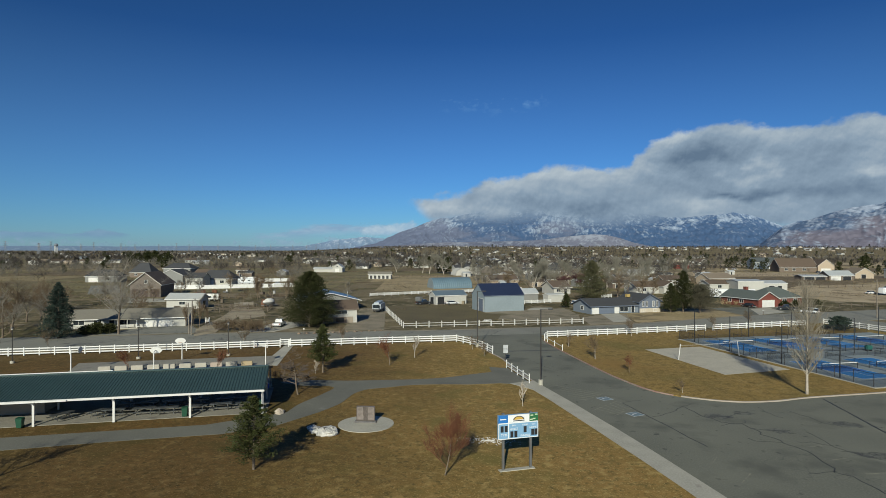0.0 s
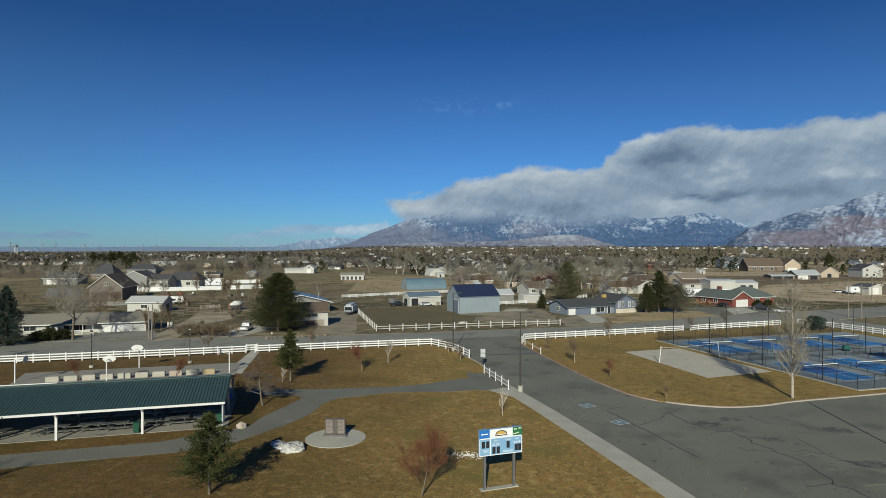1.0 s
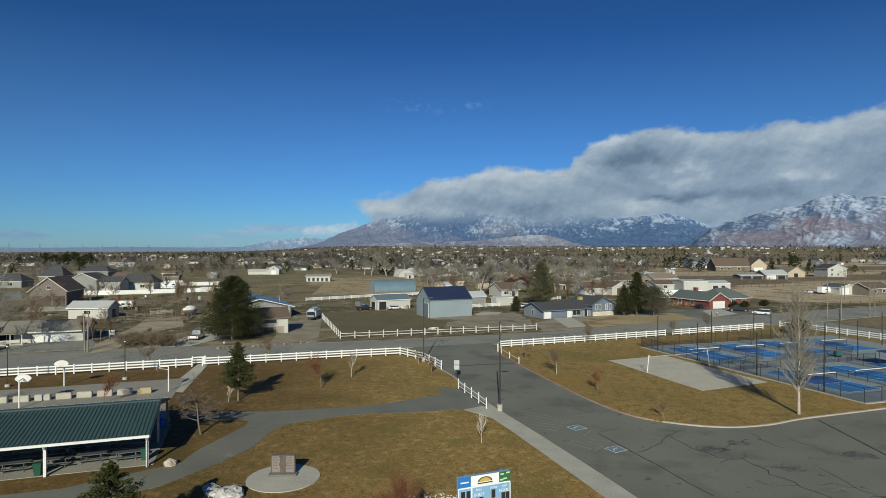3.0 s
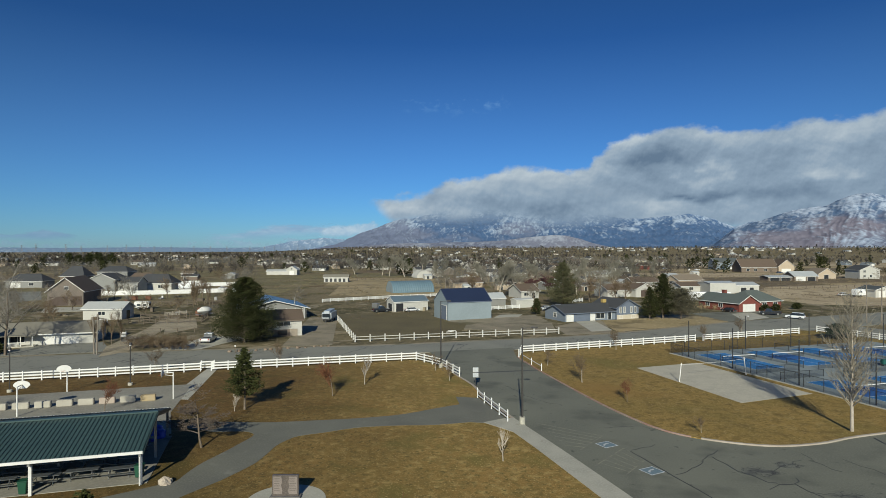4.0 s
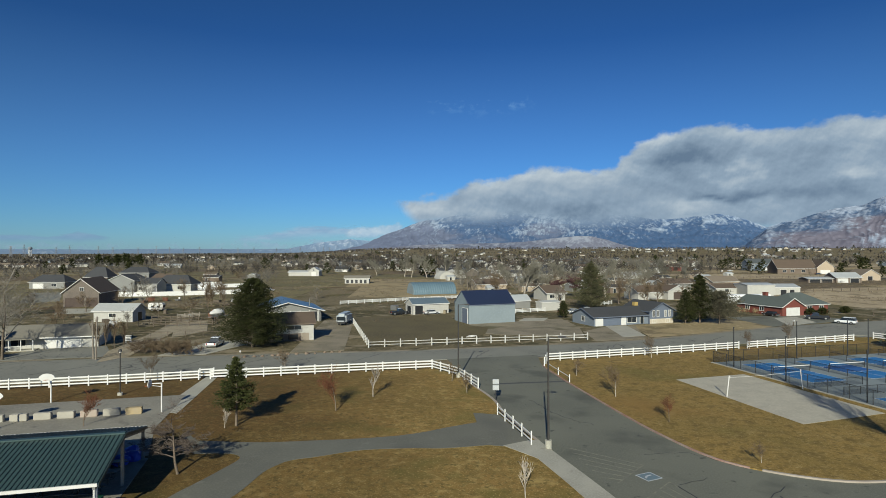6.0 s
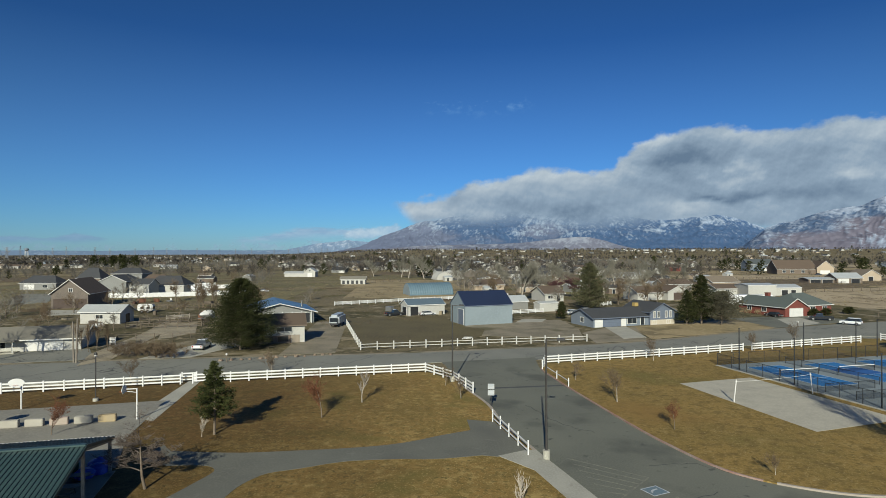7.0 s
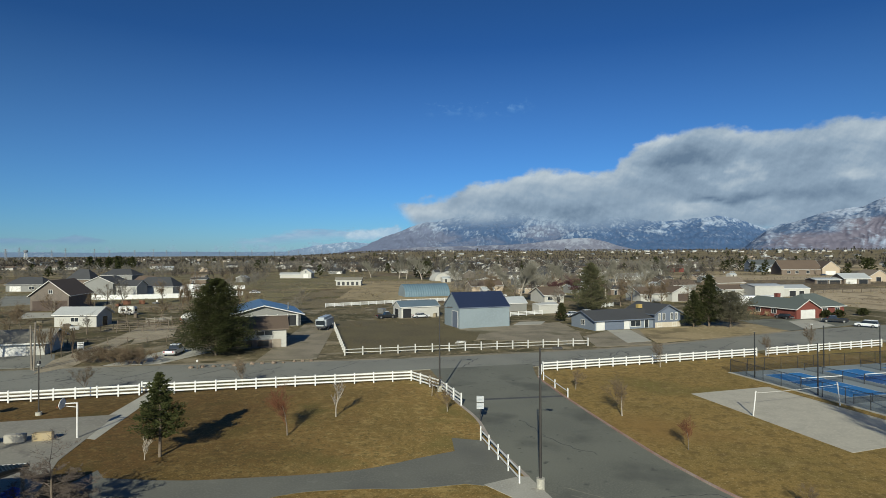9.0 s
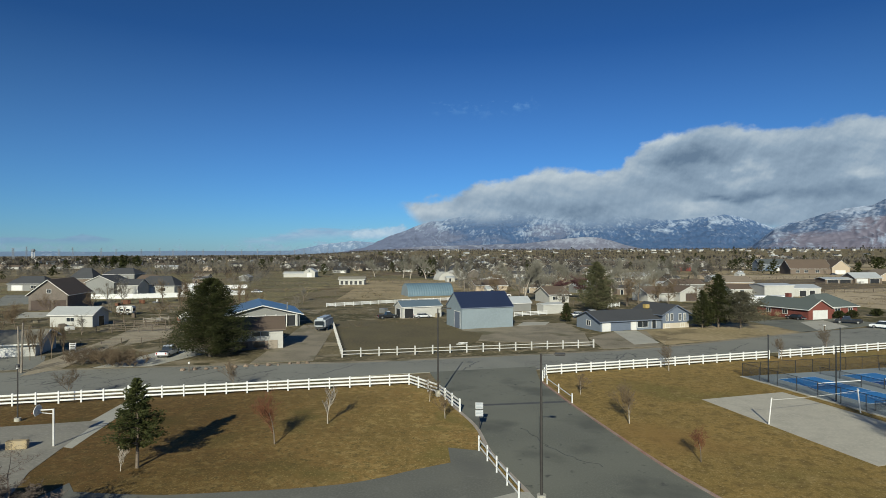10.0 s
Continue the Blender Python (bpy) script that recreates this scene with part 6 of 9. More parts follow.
tree("red_twig_tree", maroon, 0.5, 270, "broad dark maroon leafless tree", 120)


def scatter(name, protos_, spots, material, label, category):
    """Many far trees joined into one mesh."""
    vs, fs, base = [], [], 0
    packs = []
    for me in protos_:
        v = np.empty(len(me.vertices) * 3)
        me.vertices.foreach_get("co", v)
        packs.append((v.reshape(-1, 3), [tuple(p.vertices) for p in me.polygons]))
    for k, x, y, s, rot in spots:
        v, f = packs[k % len(packs)]
        c, q = math.cos(rot), math.sin(rot)
        w = np.column_stack((v[:, 0] * c - v[:, 1] * q, v[:, 0] * q + v[:, 1] * c, v[:, 2])) * s + (x, y, rise(x, y) - 0.15 if math.hypot(x, y) > 1200 else 0)
        vs.append(w)
        fs += [tuple(i + base for i in p) for p in f]
        base += len(v)
    me = bpy.data.meshes.new(name)
    me.from_pydata(np.concatenate(vs).tolist(), [], fs)
    return tagged(part(name, me, material), label, category, "", "stuff")


tall = [bare_meshes(55 + k, 17.0, spread=0.55, levels=4, kids=6, upright=0.95, fork=0.12, twig=0.05, trunk_r=0.4, thin=2, trunk_mat=pale_bark_m, crown_mat=mat("cottonwood_twigs", (0.205, 0.192, 0.152, 1), (0.15, 0.142, 0.112, 1), scale=0.1, bump=0)) for k in range(2)]
for k, (x, y, s) in enumerate(((-84, 411, 1.05), (-96, 416, 0.95), (-73, 420, 1.0), (-104, 428, 1.1), (-11, 243, 1.0), (-5, 254, 0.9), (16, 300, 0.85), (30, 318, 0.9), (44, 336, 0.95), (58, 352, 0.9), (-128, 440, 0.8), (-60, 440, 0.9), (-24, 330, 0.85), (20, 262, 0.75), (34, 270, 0.8), (-48, 330, 0.8), (4, 330, 0.9), (72, 370, 0.8))):
    tree("cottonwood_tree", tall[k % 2], x, y, "tall pale leafless cottonwood", x * 41 % 360, s, group="cottonwoods")
stems = [bare_meshes(58 + k, 6.5, spread=0.16, levels=3, kids=6, upright=1.8, fork=0.15, twig=0.02, trunk_r=0.07, thin=2) for k in range(2)]
for k, (x, y, s) in enumerate(((-84.5, 118.5, 1), (-83.2, 119.5, 0.9), (-82.0, 120.2, 1.05), (-80.6, 121.0, 0.85), (-85.8, 120.8, 0.8), (-104, 186, 1.3), (-101, 190, 1.5), (-97, 193, 1.4), (-92, 196, 1.3), (-110, 198, 1.5), (-87, 191, 1.2), (-116, 206, 1.3))):
    tree("poplar_stem", stems[k % 2], x, y, "thin upright leafless poplar", x * 71 % 360, s, group="thin poplars")
rng = random.Random(5)
grey_twig_m = mat("grey_twigs", (0.14, 0.126, 0.104, 1), (0.092, 0.084, 0.070, 1), (0.19, 0.172, 0.138, 1), scale=0.02, fine=0.3, bump=0)
near_protos = [bare_meshes(60 + k, 9.5, spread=0.7, levels=3, kids=4, upright=0.65, fork=0.14, twig=0.07, trunk_r=0.2, thin=2)[1] for k in range(3)]
far_protos = [bare_meshes(64 + k, 8.5, spread=0.75, levels=2, kids=5, upright=0.5, fork=0.10, twig=0.15, trunk_r=0.25, thin=2)[1] for k in range(3)]


def dome_mesh(seed):
    """A far leafless crown: a fan of branches over a short stem."""
    q = random.Random(seed)
    vs, fs = [], []
    limb(vs, fs, Vector((0, 0, -0.1)), Vector((0, 0, 3.0)), 0.3, 0.2, 2)
    for k in range(13):
        a, e = q.uniform(0, math.tau), q.uniform(0.25, 1.4)
        p = Vector((0, 0, q.uniform(0.8, 3.0)))
        tip = Vector((3.6 * math.cos(a) * math.cos(e), 3.6 * math.sin(a) * math.cos(e), 2.6 + 5.4 * math.sin(e) * q.uniform(0.75, 1.0)))
        limb(vs, fs, p, p.lerp(tip, 0.55), 0.22, 0.42, 2)
        limb(vs, fs, p.lerp(tip, 0.5), tip, 0.42, 0.12, 2)
    return mesh_from("crown", vs, fs, far_twig_m)


dim_protos = [dome_mesh(68 + k) for k in range(4)]
groups = {"near": [], "near_grey": [], "far": [], "far_grey": [], "dim": [], "dim_grey": []}
while sum(len(v) for v in groups.values()) < 11000:
    d = 270 + 2900 * rng.random() ** 1.2
    a = rng.uniform(-60, 40)
    x, y, _ = polar(a, d)
    dens = 0.34 + 0.85 * noise.noise((x * 0.006, y * 0.006, 4.0)) + (0.25 if d > 480 else 0) + (0.12 if a < -22 and d > 700 else 0)
    if d < 470 and (-26 < a < -9 or a > 13):
        dens -= 0.6
    if a < -28 and d < 440 or a > 14 and d < 760:
        dens -= 0.5
    if a > 5 and d > 700:
        dens -= 0.10 if d > 1250 else 0.25
    if -25 < a < 5 and d > 480:
        dens += 0.25
    if rng.random() < dens:
        key = ("near" if d < 560 else "far" if d < 820 else "dim") + ("_grey" if noise.noise((x * 0.004, y * 0.004, 9.0)) > 0.12 else "")
        groups[key].append((rng.randrange(3), x, y, rng.uniform(0.55, 1.15), rng.uniform(0, 6.3)))
scatter("woods", near_protos, groups["near"], far_twig_m, "leafless brown trees between the houses", "trees")
scatter("woods", near_protos, groups["near_grey"], grey_twig_m, "leafless pale grey trees between the houses", "trees")
scatter("far_woods", far_protos, groups["far"], far_twig_m, "leafless brown trees spread over the town", "trees")
scatter("horizon_woods", dim_protos, groups["dim"], far_twig_m, "leafless brown woods towards the horizon", "trees")
scatter("horizon_woods", dim_protos, groups["dim_grey"], grey_twig_m, "leafless grey woods towards the horizon", "trees")
scatter("far_woods", far_protos, groups["far_grey"], grey_twig_m, "leafless grey trees spread over the town", "trees")
far_ever = [needle_meshes(70 + k, 8.0, 2.9, 80, bare=0.04, power=0.5, tuft=1.5, boughs_n=26, uneven=0.5)[1] for k in range(2)]
spots = []
for k in range(210):
    d = 480 + 2200 * rng.random() ** 1.4
    a = rng.uniform(-58, 40)
    spots.append((rng.randrange(2), *polar(a, d)[:2], rng.uniform(0.6, 1.5), rng.uniform(0, 6.3)))
spots += [(k % 2, 158 + 5 * k, 624 + 3 * (k % 3), 1.1 + 0.15 * (k % 3), k) for k in range(5)] + [(0, 263, 583, 1.5, 1), (1, -86, 431, 1.5, 2), (0, -92, 433, 1.2, 0)] + [(k % 2, -140 + 9 * k, 560 + 5 * k, 1.3, k) for k in range(4)]
spots += [(k % 2, *polar(-40.9 + 3.6 * rng.random(), 800 + 70 * rng.random())[:2], rng.uniform(1.2, 1.9), k) for k in range(22)]
scatter("far_evergreens", far_ever, spots, needle_m, "dark evergreens spread over the town", "trees")
hedge_p = [bare_meshes(80 + k, 2.9, spread=0.9, levels=3, kids=6, upright=0.6, fork=0.05, twig=0.013, trunk_r=0.05, thin=2)[1] for k in range(2)]
spots = [(k % 2, -75.5 + 13 * rng.random(), 114.8 + 3.6 * rng.random(), rng.uniform(0.8, 1.15), rng.uniform(0, 6.3)) for k in range(42)]
scatter("hedge", hedge_p, spots, twig_m, "tangled brown leafless hedge beside the drive", "hedge")
spots = [(k % 2, *p, rng.uniform(0.4, 0.7), rng.uniform(0, 6.3)) for k, p in enumerate([(52 + 8 * rng.random(), 207 + 6 * rng.random()) for _ in range(22)])]
scatter("dry_grass", hedge_p, spots, mat("straw", (0.42, 0.32, 0.18, 1), (0.34, 0.26, 0.14, 1), bump=0), "clumps of tall straw-coloured grass", "grass")

# weeds and straw tufts over yards and fields
def tuft_mesh(seed, h, n):
    q = random.Random(seed)
    vs, fs = [], []
    for _ in range(n):
        p = Vector((q.gauss(0, 0.35), q.gauss(0, 0.35), -0.05))
        limb(vs, fs, p, p + Vector((q.gauss(0, 0.22), q.gauss(0, 0.22), h * q.uniform(0.5, 1.0))), 0.05, 0.02, 2)
    return mesh_from("tuft", vs, fs, twig_m)


tufts = [tuft_mesh(90 + k, 0.55, 9) for k in range(3)]
for nm, col, lab, n0 in (("weeds", (0.15, 0.115, 0.07, 1), "brown dead weeds over the fields", 1), ("straw_tufts", (0.29, 0.235, 0.125, 1), "tufts of straw-coloured dry grass", 2)):
    spots = []
    wr = random.Random(n0)
    while len(spots) < 3800:
        d, a = (150 if n0 == 1 else 215) + 380 * wr.random() ** 0.9, wr.uniform(-52, 40)
        x, y, _ = polar(a, d)
        if noise.noise((x * 0.03, y * 0.03, 3.0 * n0)) < 0.05 or y < 0.55 * x + 190:
            continue
        spots.append((wr.randrange(3), x, y, wr.uniform(0.4, 1.1), wr.uniform(0, 6.3)))
    scatter(nm, tufts, spots, mat(nm, col, tuple(v * 0.7 for v in col[:3]) + (1,), scale=0.1, bump=0), lab, "weeds")


# ---- fences ----
def rail_fence(name, label, pts, height=1.42, spacing=2.44, rails=(0.38, 0.80, 1.22), post=0.16, rail_h=0.19, rail_t=0.05, z=LAWN_Z, material=None, group=""):
    """A post-and-rail fence along plan points."""
    material = material or vinyl_m
    f = thing(name, pose(pts[0][0], pts[0][1], z), label, "fence", group)
    inv = f.matrix_basis.inverted()
    pb = bmesh.new()
    box(pb, -post / 2, post / 2, -post / 2, post / 2, -0.1, height)
    top = [pb.verts.new((sx * (post / 2 + 0.015), sy * (post / 2 + 0.015), height)) for sx, sy in ((-1, -1), (1, -1), (1, 1), (-1, 1))]
    tip = pb.verts.new((0, 0, height + 0.06))
    pb.faces.new(top[::-1])
    for k in range(4):
        pb.faces.new((top[k], top[(k + 1) % 4], tip))
    pm = bpy.data.meshes.new("post")
    pb.to_mesh(pm)
    pm.materials.append(material)
    for a, b in zip(pts, pts[1:]):
        a, b = Vector(a), Vector(b)
        L = (b - a).length
        n = max(1, round(L / spacing))
        ang = math.degrees(math.atan2(b.y - a.y, b.x - a.x))
        s = L / n
        rb = boxm(post / 2 - 0.01, s - post / 2 + 0.01, -rail_t / 2, rail_t / 2, -rail_h / 2, rail_h / 2)
        rm = bpy.data.meshes.new("rail")
        rb.to_mesh(rm)
        rb.free()
        rm.materials.append(material)
        for k in range(n):
            p = a.lerp(b, k / n)
            o = part("post", pm, None, f)
            o.matrix_basis = inv @ pose(p.x, p.y, z, 0, 0, ang)
            for h in rails:
                o = part("rail", rm, None, f)
                o.matrix_basis = inv @ pose(p.x, p.y, z + h, 0, 0, ang)
    o = part("post", pm, None, f)
    o.matrix_basis = inv @ pose(pts[-1][0], pts[-1][1], z, 0, 0, ang)
    return f


rail_fence("park_fence", "white vinyl three-rail park fence", [(-150, 54), (-91.3, 79.9), (-62.8, 92.4), (-50.1, 98.4)], group="park fence")
rail_fence("park_fence", "white vinyl three-rail park fence bending to the drive", [(-48.7, 99.1), (-33, 106.0), (-18.8, 112.0), (-13.9, 107.3), (-10.1, 100.3)], group="park fence")
rail_fence("gap_rail", "short white rail set back behind the fence gap", [(-50.6, 99.5), (-48.9, 100.3)], group="park fence")
rail_fence("park_fence", "white vinyl three-rail fence along the street", [(-1.6, 117.2), (-1.2, 121.4), (15.6, 130.2), (33.8, 140.0)], group="park fence")
rail_fence("park_fence", "white vinyl three-rail fence before the courts", [(35.6, 141.0), (46, 146.8), (59.6, 154.4)], group="park fence")
rail_fence("park_fence", "white vinyl three-rail fence beside the side road", [(65, 158.2), (70.0, 151.5), (78.4, 135.0), (90, 112)], group="park fence")
rail_fence("drive_rail", "low white two-rail barrier at the drive", [(-6.4, 88.2), (-2.3, 78.6)], height=1.28, rails=(0.42, 0.98), spacing=2.6, rail_h=0.13, post=0.11, z=PZ, group="low barriers")
rail_fence("drive_rail", "low white rail beside the drive", [(-1.0, 115.5), (2.0, 106.2)], height=1.1, rails=(0.75,), spacing=4.5, rail_h=0.09, post=0.12, group="low barriers")
rail_fence("arena_fence", "white two-rail fence round the riding arena", [(-53.6, 172.5), (-35.0, 130.2), (-18, 137.5), (6.8, 147.8)], height=1.5, rails=(0.50, 1.05), spacing=3.0, rail_h=0.11, post=0.22, z=-0.02, material=mat("weathered_white", (0.52, 0.51, 0.47, 1), (0.40, 0.39, 0.35, 1), (0.60, 0.59, 0.55, 1), scale=0.8, fine=3))
rail_fence("far_rail_fence", "white rail fence behind the arena", [(-72.5, 215), (-50, 236), (-36, 246)], height=1.3, rails=(0.4, 0.75, 1.1), spacing=3.0, z=-0.02)
rail_fence("far_rail_fence", "white rail fence beside the barn", [(-11.2, 196.5), (-2.6, 203)], height=1.3, rails=(0.4, 0.75, 1.1), z=-0.02)
rail_fence("corral_fence", "weathered wooden corral fence", [(-108, 140), (-97, 158), (-90, 170), (-78, 176)], height=1.3, rails=(0.5, 1.0), spacing=2.8, post=0.16, rail_h=0.1, z=-0.02, material=wood_m)
for pts in ([(-96, 150), (-84, 156), (-88, 166)], [(-104, 160), (-93, 164)], [(-125, 196), (-100, 206), (-84, 214)]):
    rail_fence("corral_fence", "weathered wooden corral fence", pts, height=1.4, rails=(0.45, 0.85, 1.25), spacing=2.6, post=0.18, rail_h=0.12, z=-0.02, material=wood_m, group="corral fences")
rail_fence("corral_fence", "weathered pole fence in the yard", [(-100, 131), (-72, 140)], height=1.1, rails=(0.9,), spacing=3.5, post=0.12, rail_h=0.08, z=-0.02, material=wood_m)
for pts in ([(-160, 330), (-120, 350), (-70, 372)], [(-40, 215), (10, 236)], [(-190, 300), (-230, 360), (-280, 420)], [(90, 420), (200, 470)], [(60, 470), (150, 520)], [(-60, 470), (40, 500)], [(88, 206), (150, 240), (230, 290)], [(95, 300), (160, 330), (240, 372)], [(110, 360), (220, 420)]):
    rail_fence("field_fence", "sagging wooden field fence", pts, height=1.3, rails=(0.55, 1.05), spacing=5.0, post=0.16, rail_h=0.09, z=-0.06, material=wood_m, group="field fences")


def panel_fence(name, label, pts, height, z=-0.05):
    f = thing(name, pose(pts[0][0], pts[0][1], z), label, "fence", "vinyl privacy fences")
    inv = f.matrix_basis.inverted()
    for a, b in zip(pts, pts[1:]):
        a, b = Vector(a), Vector(b)
        n = max(1, round((b - a).length / 2.4))
        ang = math.degrees(math.atan2(b.y - a.y, b.x - a.x))
        s = (b - a).length / n
        pb = bmesh.new()
        box(pb, 0.07, s - 0.07, -0.02, 0.02, 0.05, height - 0.05)
        box(pb, 0.07, s - 0.07, -0.035, 0.035, height - 0.2, height - 0.05)
        box(pb, 0.07, s - 0.07, -0.035, 0.035, 0.05, 0.2)
        pm = bpy.data.meshes.new("panel")
        pb.to_mesh(pm)
        pm.materials.append(vinyl_m)
        qm = bpy.data.meshes.new("post")
        boxm(-0.07, 0.07, -0.07, 0.07, -0.1, height + 0.06).to_mesh(qm)
        qm.materials.append(vinyl_m)
        for k in range(n):
            p = a.lerp(b, k / n)
            for nm, me in (("panel", pm), ("post", qm)):
                o = part(nm, me, None, f)
                o.matrix_basis = inv @ pose(p.x, p.y, z, 0, 0, ang)
    return f


panel_fence("privacy_fence", "white vinyl privacy fence behind the sheds", [(-178, 230), (-160, 236), (-134, 254), (-128, 262)], 1.9)
panel_fence("privacy_fence", "white vinyl privacy fence along the back lane", [(-192, 273), (-150, 303)], 1.9)
panel_fence("privacy_fence", "white vinyl privacy fence along the back lane", [(-205, 298), (-176, 312)], 1.9)
rail_fence("yard_gate_rail", "short white rail fence beside the tall pine", [(15.7, 226.7), (19.7, 231.8)], height=1.3, rails=(0.4, 0.75, 1.1), z=-0.02)
rail_fence("corral_rail", "pale weathered rail panels in the corral", [(-101.2, 166.6), (-97.7, 171.6)], height=1.4, rails=(0.4, 0.75, 1.1), z=-0.02, material=mat("grey_rail", (0.38, 0.34, 0.28, 1), (0.28, 0.25, 0.2, 1), scale=1))


# ---- picnic shelter ----
veil = bpy.data.materials.new("chain_link")
veil.use_nodes = True
_n, _l = veil.node_tree.nodes, veil.node_tree.links
_t, _m = _n.new("ShaderNodeBsdfTransparent"), _n.new("ShaderNodeMixShader")
_n["Principled BSDF"].inputs["Base Color"].default_value = (0.02, 0.022, 0.025, 1)
_n["Principled BSDF"].inputs["Roughness"].default_value = 0.6
_m.inputs[0].default_value = 0.14
_l.new(_t.outputs[0], _m.inputs[1])
_l.new(_n["Principled BSDF"].outputs[0], _m.inputs[2])
_l.new(_m.outputs[0], _n["Material Output"].inputs[0])

SH = pose(-74.4, 37.3, PZ, 0, 0, 24.5)
LEN, DEEP, EAVE, RIDGE, MIDL = 48.0, 12.6, 2.85, 4.15, 6.3
setting("shelter_floor", slab(bmesh.new(), [tuple((SH @ Vector(p)).xy) for p in ((-1, 0.2, 0), (LEN + 0.3, 0.2, 0), (LEN + 0.3, DEEP, 0), (-1, DEEP, 0))], -0.1, PZ + 0.03), slab_m, "concrete floor slab under the shelter", "floor")
shelter = thing("picnic_shelter", SH, "long open picnic shelter with green metal roof", "shelter")
for s, (y0, y1, z0, z1) in (("roof", (-0.35, MIDL, EAVE - 0.08, RIDGE)), ("roof", (DEEP + 0.35, MIDL, EAVE - 0.08, RIDGE))):
    bm = bmesh.new()
    vs = [bm.verts.new(p) for p in ((-0.6, y0, z0), (LEN + 0.1, y0, z0), (LEN + 0.1, y1, z1), (-0.6, y1, z1), (-0.6, y0, z0 - 0.1), (LEN + 0.1, y0, z0 - 0.1), (LEN + 0.1, y1, z1 - 0.1), (-0.6, y1, z1 - 0.1))]
    for f in ((0, 1, 2, 3), (7, 6, 5, 4), (0, 4, 5, 1), (1, 5, 6, 2), (2, 6, 7, 3), (3, 7, 4, 0)):
        bm.faces.new([vs[k] for k in f])
    bmesh.ops.recalc_face_normals(bm, faces=bm.faces)
    rf = part("roof", bm, green_roof_m, shelter)
    rib = bmesh.new()
    vs = []
    for x in (-0.03, 0.03):
        for p in ((y0, z0 + 0.001), (y1, z1 + 0.001), (y1, z1 + 0.05), (y0, z0 + 0.05)):
            vs.append(rib.verts.new((x, *p)))
    for f in ((0, 1, 2, 3), (7, 6, 5, 4), (0, 4, 5, 1), (1, 5, 6, 2), (2, 6, 7, 3), (3, 7, 4, 0)):
        rib.faces.new([vs[k] for k in f])
    bmesh.ops.recalc_face_normals(rib, faces=rib.faces)
    rm = bpy.data.meshes.new("seam")
    rib.to_mesh(rm)
    rm.materials.append(green_dark_m)
    n = 150
    for k in range(n + 1):
        o = part("seam", rm, None, rf)
        o.location = (-0.5 + (LEN + 0.55) * k / n, 0, 0)
part("ridge_cap", boxm(-0.6, LEN + 0.1, MIDL - 0.2, MIDL + 0.2, RIDGE - 0.02, RIDGE + 0.1), green_roof_m, shelter)
part("fascia", boxm(-0.6, LEN + 0.1, -0.47, -0.36, EAVE - 0.27, EAVE - 0.05), white_m, shelter, "white fascia board and gutter")
part("fascia", boxm(-0.6, LEN + 0.1, DEEP + 0.36, DEEP + 0.47, EAVE - 0.27, EAVE - 0.05), white_m, shelter)
for y0, y1, z0, z1 in ((-0.35, MIDL, EAVE - 0.16, RIDGE), (DEEP + 0.35, MIDL, EAVE - 0.16, RIDGE)):
    bm = bmesh.new()
    vs = [bm.verts.new((x, y, z)) for x in (LEN + 0.11, LEN + 0.18) for y, z in ((y0, z0 - 0.16), (y1, z1 - 0.2), (y1, z1 + 0.04), (y0, z0 + 0.06))]
    for f in ((0, 1, 2, 3), (7, 6, 5, 4), (0, 4, 5, 1), (1, 5, 6, 2), (2, 6, 7, 3), (3, 7, 4, 0)):
        bm.faces.new([vs[k] for k in f])
    bmesh.ops.recalc_face_normals(bm, faces=bm.faces)
    part("rake_board", bm, green_dark_m, shelter)
POSTS = [LEN - 0.12 - 7.65 * k for k in range(4)]
for x in POSTS:
    for y in (0.0, MIDL, DEEP):
        top = EAVE - 0.3 if y != MIDL else RIDGE - 0.35
        part("post", boxm(x - 0.11, x + 0.11, y - 0.11, y + 0.11, 0.0, top), white_m if y == 0 else steel_m, shelter)
    bm = bmesh.new()
    vs = [bm.verts.new((x + sx, y, z)) for sx in (-0.09, 0.09) for y, z in ((-0.4, EAVE - 0.5), (MIDL, RIDGE - 0.45), (DEEP + 0.4, EAVE - 0.5), (DEEP + 0.4, EAVE - 0.25), (MIDL, RIDGE - 0.14), (-0.4, EAVE - 0.25))]
    for f in ((0, 1, 4, 5), (1, 2, 3, 4), (6, 11, 10, 7), (7, 10, 9, 8), (0, 6, 7, 1), (1, 7, 8, 2), (5, 4, 10, 11), (4, 3, 9, 10), (0, 5, 11, 6), (2, 8, 9, 3)):
        bm.faces.new([vs[k] for k in f])
    bmesh.ops.recalc_face_normals(bm, faces=bm.faces)
    part("rafter", bm, steel_m, shelter)
part("ridge_flashing", boxm(16.0, 30.5, MIDL + 0.22, MIDL + 0.36, RIDGE - 0.05, RIDGE + 0.17), white_m, shelter, "white ridge flashing")
part("gutter", boxm(8.0, 28.2, -0.62, -0.48, EAVE - 0.26, EAVE - 0.08), white_m, shelter)
part("downpipe", tubem((LEN - 0.15, -0.3, 0.02), (LEN - 0.15, -0.3, EAVE - 0.4), 0.05, 0.05, 8), white_m, shelter)
room = bmesh.new()
box(room, -0.4, 23.9, 5.2, DEEP - 0.6, 0.0, EAVE - 0.3)
part("store_room", room, block_m, shelter, "tan block store room under the roof")


